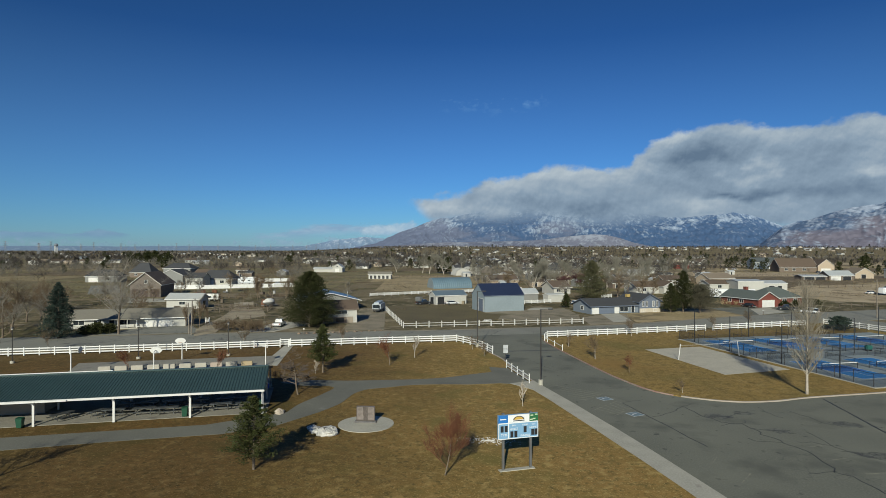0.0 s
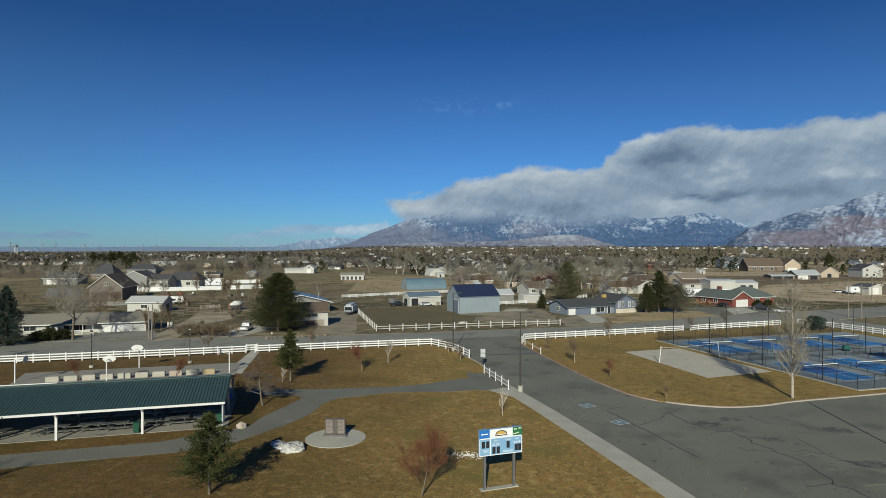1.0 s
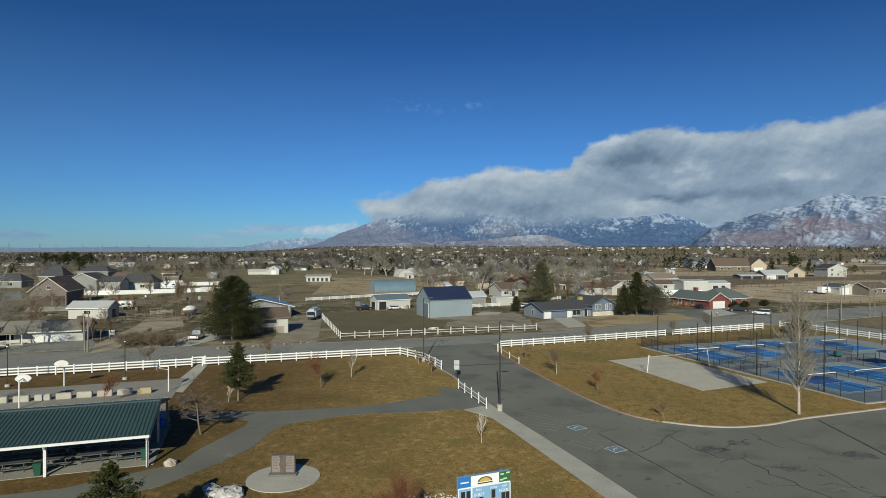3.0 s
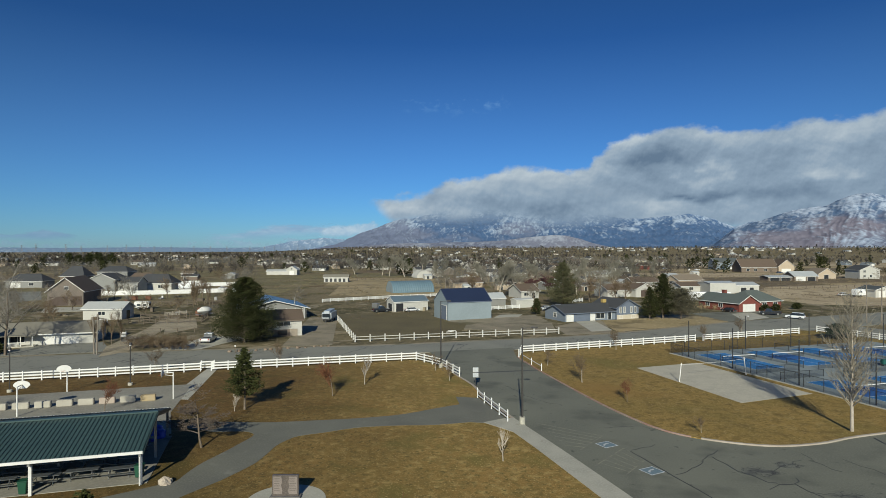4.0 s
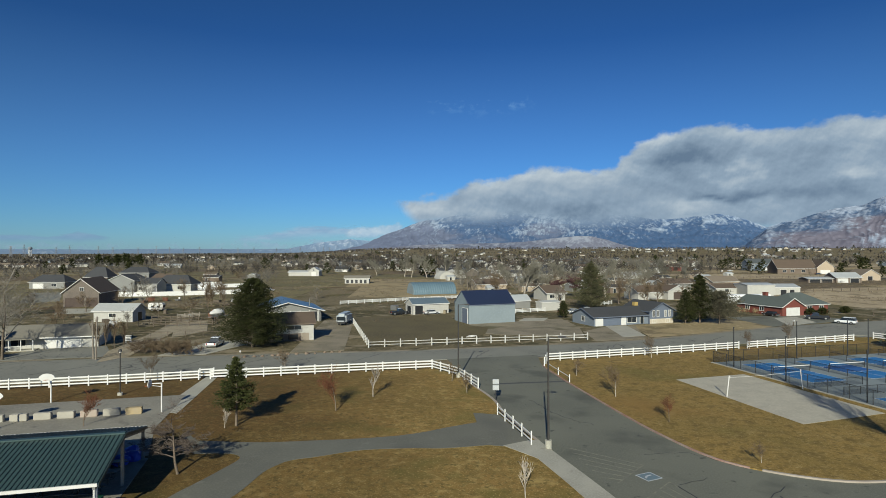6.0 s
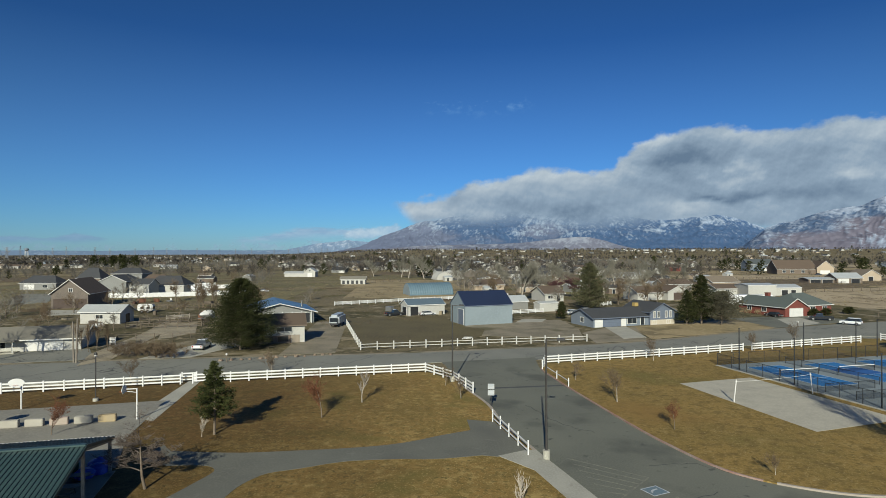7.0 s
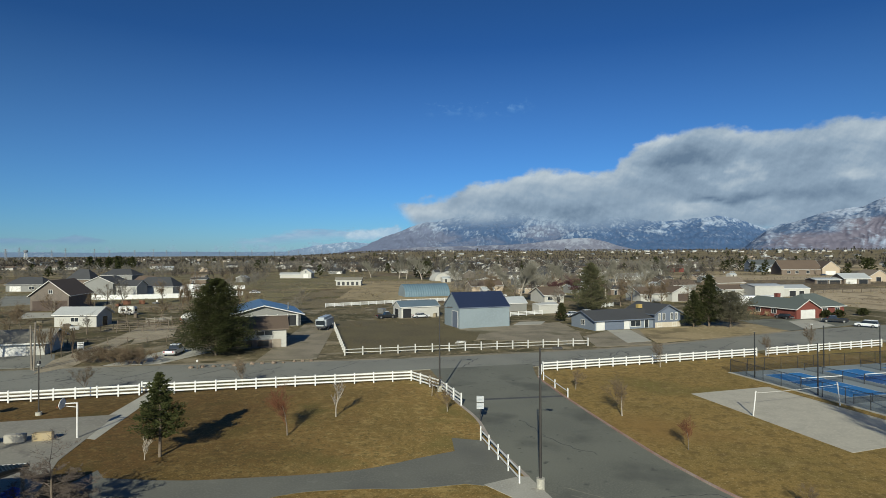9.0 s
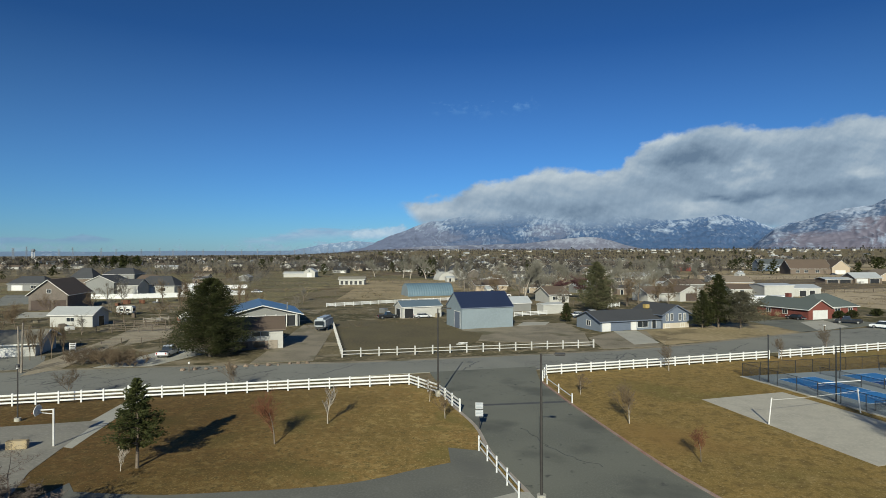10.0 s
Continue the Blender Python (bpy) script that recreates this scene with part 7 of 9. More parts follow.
def table_thing():
    dark_steel = mat("weathered_bench_steel", (0.10, 0.105, 0.105, 1), (0.07, 0.074, 0.075, 1), rough=0.5, metal=0.3, scale=3)
    t = thing("picnic_table", SH @ pose(26.9, 1.9, 0.03, 0, 0, 52), "grey steel picnic table with two benches", "table", "picnic tables in the shelter")
    for k in range(3):
        part("plank", boxm(-1.2, 1.2, -0.37 + 0.25 * k, -0.14 + 0.25 * k, 0.70, 0.75), dark_steel, t)
    for sgn in (-1, 1):
        part("bench", boxm(-1.2, 1.2, sgn * 0.72 - 0.13, sgn * 0.72 + 0.13, 0.41, 0.45), dark_steel, t)
    for x in (-0.75, 0.75):
        fr = bmesh.new()
        tube(fr, (x, -0.72, 0.40), (x, 0.72, 0.40), 0.03, 0.03, 6)
        tube(fr, (x, -0.55, 0.0), (x, -0.2, 0.70), 0.03, 0.03, 6)
        tube(fr, (x, 0.55, 0.0), (x, 0.2, 0.70), 0.03, 0.03, 6)
        part("leg_frame", fr, dark_steel, t)
    return t


table = table_thing()
trng = random.Random(3)
for i in range(8):
    for j in range(4):
        if i or j:
            if i < 2:
                continue
            copy_thing(table, SH @ pose(26.5 + 2.75 * i + trng.uniform(-0.3, 0.3), 2.4 + 2.6 * j + trng.uniform(-0.25, 0.25), 0.03, 0, 0, trng.uniform(-5, 5)))


copy_thing(table, SH @ pose(30.4, 2.6, 0.03, 0, 0, 58))


def litter_bin(x, y, z, rot):
    b = thing("litter_bin", pose(x, y, z, 0, 0, rot), "green plastic wheeled litter bin with lid", "bin", "green bins")
    bm = bmesh.new()
    lo, hi = [(-0.24, -0.26), (0.24, -0.26), (0.24, 0.26), (-0.24, 0.26)], [(-0.31, -0.34), (0.31, -0.34), (0.31, 0.34), (-0.31, 0.34)]
    va = [bm.verts.new((*p, 0.04)) for p in lo]
    vb = [bm.verts.new((*p, 0.98)) for p in hi]
    bm.faces.new(va[::-1])
    bm.faces.new(vb)
    for k in range(4):
        bm.faces.new((va[k], va[(k + 1) % 4], vb[(k + 1) % 4], vb[k]))
    bmesh.ops.bevel(bm, geom=bm.edges[:], offset=0.03, segments=2, affect="EDGES")
    part("body", bm, bin_m, b)
    lid = bmesh.new()
    box(lid, -0.34, 0.34, -0.38, 0.36, 0.985, 1.05)
    bmesh.ops.bevel(lid, geom=lid.edges[:], offset=0.025, segments=2, affect="EDGES")
    part("lid", lid, bin_m, b)
    for sx in (-0.24, 0.24):
        part("wheel", tubem((sx - 0.03, 0.3, 0.12), (sx + 0.03, 0.3, 0.12), 0.12, 0.12, 12), tyre_m, b)


litter_bin(-52.6, 46.9, PZ + 0.03, 20)
litter_bin(-38.6, 54.2, PZ + 0.03, 26)
litter_bin(-31.9, 58.5, PZ + 0.03, 15)
litter_bin(-38.2, 67.2, PZ + 0.03, 60)
litter_bin(6.5, 182.6, 0.02, 25)
for k, (x, y, rot) in enumerate(((-36.7, 68.2, 10), (-37.6, 69.2, 35), (-37.0, 67.0, 70), (-39.4, 67.9, 20))):
    b = thing("folded_canopy", pose(x, y, PZ + 0.03, 0, 0, rot), "crumpled blue plastic tarpaulin pile on the floor", "tarpaulin", "blue tarpaulins")
    bm = bmesh.new()
    bmesh.ops.create_icosphere(bm, subdivisions=3, radius=0.75)
    for v in bm.verts:
        v.co *= 1 + 0.35 * noise.noise(v.co * 1.9 + Vector((k * 7, 0, 0)))
        v.co.z = max(0, v.co.z * 0.75 + 0.25)
    part("sheet", bm, blue_m, b)

# ---- basketball hoops and blocks ----
def hoop(x, y, face, label):
    """face: degrees to which the board looks."""
    h = thing("basketball_hoop", pose(x, y, PZ + 0.006, 0, 0, face), label, "basketball hoop", "basketball hoops")
    bm = tubem((0, 0, 0), (0, 0, 3.35), 0.085, 0.085, 10)
    part("pole", bm, white_m, h)
    arm = bmesh.new()
    tube(arm, (0, 0, 3.3), (0, -1.25, 3.3), 0.06, 0.06, 8)
    tube(arm, (0, 0, 2.9), (0, -1.2, 3.1), 0.035, 0.035, 6)
    part("arm", arm, white_m, h)
    pts = [(-0.5, 2.88), (0.5, 2.88)] + [(0.86 * math.cos(a), 3.22 + 0.56 * math.sin(a)) for a in (k * math.pi / 12 for k in range(13))]
    bd = bmesh.new()
    fr = [bd.verts.new((px, -1.3, pz)) for px, pz in pts]
    bk = [bd.verts.new((px, -1.25, pz)) for px, pz in pts]
    bd.faces.new(fr)
    bd.faces.new(bk[::-1])
    for k in range(len(fr)):
        j = (k + 1) % len(fr)
        bd.faces.new((fr[k], bk[k], bk[j], fr[j]))
    bmesh.ops.recalc_face_normals(bd, faces=bd.faces)
    board = part("backboard", bd, white_m, h, "white fan-shaped steel board")
    rim = bmesh.new()
    for k in range(16):
        a, b = k * math.tau / 16, (k + 1) * math.tau / 16
        tube(rim, (0.23 * math.cos(a), -1.55 + 0.23 * math.sin(a), 3.05), (0.23 * math.cos(b), -1.55 + 0.23 * math.sin(b), 3.05), 0.012, 0.012, 5, cap=False)
    part("rim", rim, mat("orange_paint", (0.5, 0.12, 0.03, 1)), board)


hoop(-60.3, 83.7, 25, "white basketball hoop at the far side of the slab")
hoop(-57.0, 72.6, 204, "white basketball hoop seen from behind its board")
hoop(-44.3, 82.4, -66, "white basketball hoop at the slab's end")
hoop(-70.1, 71.2, 114, "white basketball hoop by the block row")
BLOCK_COL = [("yellow-painted concrete barrier block", mat("yellow_block", (0.40, 0.31, 0.17, 1), (0.34, 0.28, 0.185, 1), scale=1.5)), ("plain concrete barrier block", kerb_m), ("pink-painted concrete barrier block", mat("pink_block", (0.40, 0.315, 0.26, 1), (0.38, 0.33, 0.27, 1), scale=1.5))]
pale_block = mat("pale_block", (0.42, 0.395, 0.33, 1), (0.34, 0.315, 0.265, 1), scale=1)
for k in range(10):
    p = Vector((-46.9, 81.2)).lerp(Vector((-60.6, 75.0)), k / 6.6)
    lab, m_ = BLOCK_COL[0] if k == 0 else BLOCK_COL[2] if k == 2 else ("plain concrete barrier block", pale_block)
    bm = boxm(-0.85, 0.85, -0.3, 0.3, 0, 0.75)
    bmesh.ops.bevel(bm, geom=bm.edges[:], offset=0.05, segments=2, affect="EDGES")
    b = part("barrier_block", bm, m_)
    b.matrix_basis = pose(p.x, p.y, PZ + 0.006, 0, 0, 24 + trng.uniform(-3, 3))
    tagged(b, lab, "concrete block", "row of barrier blocks")

# ---- lawn: monument, rocks, scoreboard ----
bm = bmesh.new()
bmesh.ops.create_cone(bm, cap_ends=True, segments=64, radius1=2.95, radius2=2.95, depth=0.2, matrix=pose(0, 0, 0.0))
disc = part("monument_pad", bm, concrete_m)
disc.matrix_basis = pose(-18.1, 55.9, LZ - 0.04)
tagged(disc, "round pale concrete pad under the monument", "pad", "", "structure")
mon = thing("monument", pose(-18.3, 56.4, LZ + 0.055, 0, 0, 8), "brown granite monument slab with engraved sides and dark centre", "monument")
base = boxm(-1.15, 1.15, -0.35, 0.35, 0, 0.16)
bmesh.ops.bevel(base, geom=base.edges[:], offset=0.02, segments=1, affect="EDGES")
part("plinth", base, mat("grey_granite", (0.16, 0.15, 0.145, 1), (0.12, 0.115, 0.11, 1), scale=2, fine=18), mon)
s = boxm(-1.0, 1.0, -0.13, 0.13, 0.16, 1.72)
bmesh.ops.bevel(s, geom=s.edges[:], offset=0.025, segments=2, affect="EDGES")
tablet = part("tablet", s, granite_m, mon)
panel_m = mat("honed_granite", (0.20, 0.165, 0.145, 1), (0.165, 0.138, 0.12, 1), (0.235, 0.20, 0.18, 1), scale=2.5, fine=20, rough=0.5, bump=0.05)
for x0, x1, inner in ((-0.9, -0.26, -0.18), (0.26, 0.9, 0.18)):
    side = [(x0 if inner < 0 else x1, 0.3), (x0 if inner < 0 else x1, 1.62), (inner * 1.7, 1.62), (inner * 1.3, 1.2), (inner * 1.8, 0.95), (inner * 1.2, 0.6), (inner * 1.5, 0.3)]
    pb = bmesh.new()
    front, back = [pb.verts.new((px, -0.137, pz)) for px, pz in side], [pb.verts.new((px, -0.128, pz)) for px, pz in side]
    pb.faces.new(front)
    pb.faces.new(back[::-1])
    for k in range(len(side)):
        q = (k + 1) % len(side)
        pb.faces.new((front[k], back[k], back[q], front[q]))
    bmesh.ops.recalc_face_normals(pb, faces=pb.faces)
    part("engraved_panel", pb, panel_m, tablet)
    for k in range(8):
        a = min(x0, x1) + 0.06
        part("text_line", boxm(a, a + trng.uniform(0.38, 0.5), -0.142, -0.1375, 1.48 - 0.13 * k, 1.51 - 0.13 * k), mat("etched_text", (0.10, 0.085, 0.075, 1)), tablet)


def rock(name, x, y, z, r, seed, material, label, flat=0.6, group=""):
    bm = bmesh.new()
    bmesh.ops.create_icosphere(bm, subdivisions=3, radius=r)
    for v in bm.verts:
        v.co *= 1 + 0.30 * noise.noise(v.co / r * 1.3 + Vector((seed * 5.1, 0, 0))) + 0.20 * noise.noise(v.co / r * 3.5 + Vector((0, seed * 3.3, 0))) + 0.08 * noise.noise(v.co / r * 8.0)
        v.co.z = max(v.co.z * flat, -0.25 * r)
    o = part(name, bm, material)
    o.matrix_basis = pose(x, y, z + 0.22 * r, 0, 0, seed * 47)
    return tagged(o, label, "rock", group)


rock("rock", -20.8, 52.0, LZ, 1.1, 1, marble_m, "large pale craggy rock on the lawn", 0.42)
rock("rock", -22.2, 52.4, LZ, 0.75, 2, marble_m, "pale craggy rock beside a larger one", 0.4)
rock("rock", -23.0, 53.2, LZ, 0.55, 6, marble_m, "flat pale rock by the path", 0.35)
rock("rock", -29.0, 57.6, LZ, 0.5, 3, boulder_m, "tan boulder beside the footpath", 0.9)
for k in range(13):
    p = Vector((-54.5, 115.6)).lerp(Vector((-38.5, 124.4)), k / 12)
    rock("boulder", p.x + trng.uniform(-0.3, 0.3), p.y + trng.uniform(-0.3, 0.3), 0, trng.uniform(0.22, 0.46), 10 + k, kerb_stone_m, "tan boulder in a row along the street", 0.8, "boulders along the street")
vs, fs = [], []
for k in range(280):
    a, r = trng.uniform(0, math.tau), trng.gauss(0, 0.8)
    c = Vector((-4.6 + 1.9 * r * math.cos(a), 53.26 + 0.8 * r * math.sin(a), LZ + 0.005))
    s = trng.uniform(0.03, 0.08)
    k0 = len(vs)
    vs += [c + Vector(p) * s for p in ((-1, -0.7, 0), (1, -0.6, 0), (0.8, 0.9, 0), (-0.9, 0.7, 0), (0.1, 0, 0.9))]
    fs += [(k0, k0 + 1, k0 + 4), (k0 + 1, k0 + 2, k0 + 4), (k0 + 2, k0 + 3, k0 + 4), (k0 + 3, k0, k0 + 4)]
tagged(part("pebbles", mesh_from("pebbles", vs, fs, marble_m), None), "scatter of white stones on the lawn", "stones", "", "stuff")

SB = pose(-2.45, 45.85, LZ, 0, 0, 28)
sb = thing("scoreboard", SB, "light blue ball-game scoreboard on two steel posts", "scoreboard")
foot = boxm(-0.35, 2.85, -0.25, 0.25, -0.1, 0.06)
part("footing", foot, concrete_m, sb)
for x in (0.0, 2.5):
    part("post", boxm(x - 0.09, x + 0.09, -0.09, 0.09, 0.06, 4.85), mat("grey_steel_post", (0.2, 0.2, 0.2, 1), rough=0.4, metal=0.4), sb)
panel = part("cabinet", boxm(-0.55, 3.05, -0.34, -0.1, 2.75, 4.75), mat("light_blue_panel", (0.22, 0.39, 0.57, 1), (0.195, 0.36, 0.54, 1), scale=1, bump=0.03, rough=0.4), sb)
sign_white = mat("sign_white", (0.78, 0.79, 0.78, 1), (0.74, 0.75, 0.74, 1), bump=0.02, rough=0.4)


def plate(x0, x1, z0, z1, m_, proud=0.345, nm="plate"):
    return part(nm, boxm(x0, x1, -proud, -0.335, z0, z1), m_, panel)


plate(-0.55, 0.30, 4.10, 4.75, mat("sponsor_blue", (0.02, 0.16, 0.48, 1), bump=0.02), nm="sponsor_panel")
plate(0.30, 2.25, 4.12, 4.75, sign_white, nm="crest_panel")
plate(2.25, 3.05, 4.05, 4.75, mat("sponsor_green", (0.02, 0.13, 0.045, 1), bump=0.02), nm="sponsor_panel")
for x0, x1, z0, z1 in ((-0.56, 3.06, 2.74, 2.80), (-0.56, -0.50, 2.8, 4.1), (3.0, 3.06, 2.8, 4.05), (-0.5, 3.0, 4.03, 4.11), (0.32, 0.40, 2.8, 4.03)):
    plate(x0, x1, z0, z1, sign_white, 0.352, "trim")
plate(-0.40, 0.15, 4.38, 4.46, sign_white, 0.352, "emblem")
for k, (r, c) in enumerate(((0.5, (0.05, 0.05, 0.05, 1)), (0.4, (0.55, 0.36, 0.08, 1)))):
    bm = bmesh.new()
    arc = [bm.verts.new((1.27 + r * math.cos(a), -0.350 - 0.003 * k, 4.32 + 0.62 * r * math.sin(a))) for a in (j * math.pi / 14 for j in range(15))]
    bm.faces.new(arc[::-1])
    part("emblem", bm, mat("emblem_%s" % ("dark", "gold")[k], c, bump=0), panel)
plate(0.75, 1.8, 4.2, 4.27, black_m, 0.352, "emblem_line")
for j, (x, z) in enumerate(((2.35, 4.55), (2.55, 4.25), (2.75, 4.6), (2.3, 4.2))):
    plate(x, x + 0.25, z, z + 0.1, mat("sponsor_light", (0.5, 0.6, 0.4, 1), bump=0), 0.352, "emblem")
for x, z in ((-0.36, 3.35), (0.0, 3.35), (0.52, 2.86), (0.88, 2.86), (1.72, 3.2), (2.42, 2.92), (2.72, 2.92)):
    plate(x, x + 0.27, z, z + 0.52, black_m, 0.35, "digit_window")


def lettering(text, x, z, size, parent, m_, y=-0.356):
    cu = bpy.data.curves.new("letters", "FONT")
    cu.body, cu.size, cu.extrude = text, size, 0.003
    cu.align_x = "CENTER"
    tmp = bpy.data.objects.new("letters", cu)
    me = bpy.data.meshes.new_from_object(tmp)
    bpy.data.objects.remove(tmp)
    o = part("lettering", me, m_, parent)
    o.matrix_basis = pose(x, y, z, 90)
    return o


for text, x, z, size in (("TIME", -0.05, 3.02, 0.27), ("GUEST", 0.86, 3.48, 0.24), ("BALL", 0.86, 3.80, 0.19), ("STRIKE", 1.86, 3.80, 0.17), ("OUT", 2.64, 3.80, 0.17), ("HOME", 2.58, 3.50, 0.24), ("INNING", 1.86, 2.88, 0.24)):
    lettering(text, x, z, size, panel, sign_white)

# ---- signs and lamps by the drive ----
sg = thing("park_sign", pose(-7.2, 94.6, LZ, 0, 0, 6), "white double sign board on a post by the drive", "sign")
part("post", boxm(-0.06, 0.06, -0.06, 0.06, 0, 2.6), black_m, sg)
for z in (1.25, 1.98):
    pl = part("board", boxm(-0.38, 0.38, -0.10, -0.065, z, z + 0.62), mat("grey_sign", (0.50, 0.51, 0.51, 1), (0.42, 0.43, 0.43, 1), scale=2, bump=0.02, rough=0.5), sg)
    for k in range(4):
        part("text_line", boxm(-0.32, 0.32 - 0.1 * (k % 2), -0.106, -0.102, z + 0.1 + 0.14 * k, z + 0.15 + 0.14 * k), mat("sign_text", (0.3, 0.34, 0.36, 1)), pl)


def street_lamp(x, y, h, label, arm=True, z=LAWN_Z, rot=0):
    l_ = thing("street_lamp", pose(x, y, z, 0, 0, rot), label, "street lamp", "park lamps")
    part("footing", tubem((0, 0, -0.1), (0, 0, 0.75 if arm else 0.35), 0.32, 0.32, 16), concrete_m, l_)
    part("pole", tubem((0, 0, 0.3), (0, 0, h), 0.11 if arm else 0.075, 0.07 if arm else 0.06, 10), bronze_m, l_)
    if arm:
        part("arm", tubem((0, 0, h - 0.08), (1.1, 0, h), 0.04, 0.04, 8), bronze_m, l_)
        hd = boxm(0.9, 1.65, -0.2, 0.2, h - 0.08, h + 0.1)
        bmesh.ops.bevel(hd, geom=hd.edges[:], offset=0.05, segments=2, affect="EDGES")
        part("lamp_head", hd, bronze_m, l_)
    else:
        part("lamp_head", tubem((0, 0, h), (0, 0, h + 0.28), 0.22, 0.16, 12), bronze_m, l_)
        part("globe", tubem((0, 0, h - 0.16), (0, 0, h - 0.002), 0.13, 0.16, 12), white_m, l_)


street_lamp(-0.7, 78.0, 10.4, "tall dark bronze street lamp at the drive")
street_lamp(-13.8, 106.6, 10.6, "tall dark bronze street lamp by the fence", rot=8)
street_lamp(-54.7, 88.5, 5.6, "dark post-top lamp by the ball court", False)
street_lamp(-67.8, 82.6, 5.6, "dark post-top lamp by the ball court", False)
street_lamp(-85.0, 75.0, 5.6, "dark post-top lamp by the ball court", False)

# ---- volleyball ----
for x, y, lab in ((21.2, 101.3, "leaning white volleyball post"), (32.3, 107.6, "white volleyball post by the court fence")):
    v = thing("volleyball_post", pose(x, y, PZ, 0, 8 if x < 25 else -9, 29), lab, "net post", "volleyball posts")
    part("pole", tubem((0, 0, -0.05), (0, 0, 2.6), 0.07, 0.07, 10), white_m, v)
    part("cap", tubem((0, 0, 2.6), (0, 0, 2.66), 0.1, 0.08, 10), white_m, v)
vn = thing("volleyball_net", pose(21.2, 101.3, PZ, 0, 0, 29.6), "sagging white-taped volleyball net", "net")
bm = bmesh.new()
for k in range(12):
    a, b = k / 12, (k + 1) / 12
    za, zb = 2.42 - 0.5 * a * (1 - a), 2.42 - 0.5 * b * (1 - b)
    tube(bm, (0.15 + 12.5 * a, 0, za), (0.15 + 12.5 * b, 0, zb), 0.02, 0.02, 6, cap=False)
part("tape", bm, white_m, vn)

# ---- pickleball courts ----
CT = pose(25.6, 125.2, 0, 0, 0, 24.4)
CU, CV = 47.0, 43.0


def ct(u, v):
    return tuple((CT @ Vector((u, -v, 0))).xy)


setting("sport_courts", slab(bmesh.new(), [ct(0, 0), ct(0, CV), ct(CU - 3, CV), ct(CU, CV - 16), ct(CU + 1, 0)], -0.2, PZ), court_grey_m, "grey acrylic surface of the pickleball courts", "court")
setting("court_edge", ribbon(bmesh.new(), [ct(-0.2, 0), ct(-0.2, CV + 0.3), ct(CU - 3, CV + 0.3)], 0.25, 0.25, -0.2, PZ + 0.04), concrete_m, "pale concrete edge round the courts", "kerb")
CZ = PZ + 0.004
for i in range(4):
    for j, vc in enumerate((9.4, 31.8)):
        uc = 6.3 + 10.4 * i
        if i == 3 and j == 1:
            continue
        q = pose(0, 0, CZ) @ CT @ pose(uc, -vc, 0)
        c = thing("pickleball_court", q, "blue pickleball court with white lines", "court", "pickleball courts")
        for y0, y1 in ((-6.7, -2.134), (2.134, 6.7)):
            part("service_box", boxm(-3.05, 3.05, y0, y1, -0.002, 0.004), court_blue_m, c)
        part("kitchen", boxm(-3.05, 3.05, -2.13, 2.13, -0.002, 0.004), mat("kitchen_blue", (0.022, 0.115, 0.36, 1), (0.018, 0.10, 0.31, 1), scale=0.3, fine=5) if (i + j) % 2 else court_blue_m, c)
        ln = bmesh.new()
        for x0, x1, y0, y1 in ((-3.05, -3.0, -6.7, 6.7), (3.0, 3.05, -6.7, 6.7), (-3, 3, -6.7, -6.65), (-3, 3, 6.65, 6.7), (-3, 3, -2.16, -2.11), (-3, 3, 2.11, 2.16), (-0.025, 0.025, -6.65, -2.16), (-0.025, 0.025, 2.16, 6.65)):
            box(ln, x0, x1, y0, y1, 0.0045, 0.009)
        part("lines", ln, line_m, c)
        nt = thing("court_net", q, "black court net with white tape", "net", "court nets")
        for x in (-3.35, 3.35):
            part("post", tubem((x, 0, 0), (x, 0, 0.95), 0.05, 0.05, 8), black_m, nt)
        part("mesh", boxm(-3.3, 3.3, -0.012, 0.012, 0.12, 0.84), veil, nt)
        part("tape", boxm(-3.3, 3.3, -0.02, 0.02, 0.84, 0.93), white_m, nt)


def chain_fence(label, pts, h, spacing=3.0):
    f = thing("chain_link_fence", pose(pts[0][0], pts[0][1], PZ), label, "fence", "court fences")
    inv = f.matrix_basis.inverted()
    pm = bpy.data.meshes.new("post")
    tubem((0, 0, -0.05), (0, 0, h + 0.03), 0.045, 0.045, 6).to_mesh(pm)
    pm.materials.append(black_m)
    for a, b in zip(pts, pts[1:]):
        a, b = Vector(a), Vector(b)
        L = (b - a).length
        n = max(1, round(L / spacing))
        ang = math.degrees(math.atan2(b.y - a.y, b.x - a.x))
        s = L / n
        rm, wm = bpy.data.meshes.new("rail"), bpy.data.meshes.new("mesh")
        tubem((0, 0, h), (s, 0, h), 0.03, 0.03, 6).to_mesh(rm)
        boxm(0.05, s - 0.05, -0.008, 0.008, 0.05, h - 0.03).to_mesh(wm)
        rm.materials.append(black_m)
        wm.materials.append(veil)
        for k in range(n + 1):
            p = a.lerp(b, k / n)
            for nm, me in (("post", pm), ("rail", rm), ("mesh", wm)) if k < n else (("post", pm),):
                o = part(nm, me, None, f)
                o.matrix_basis = inv @ pose(p.x, p.y, PZ, 0, 0, ang)


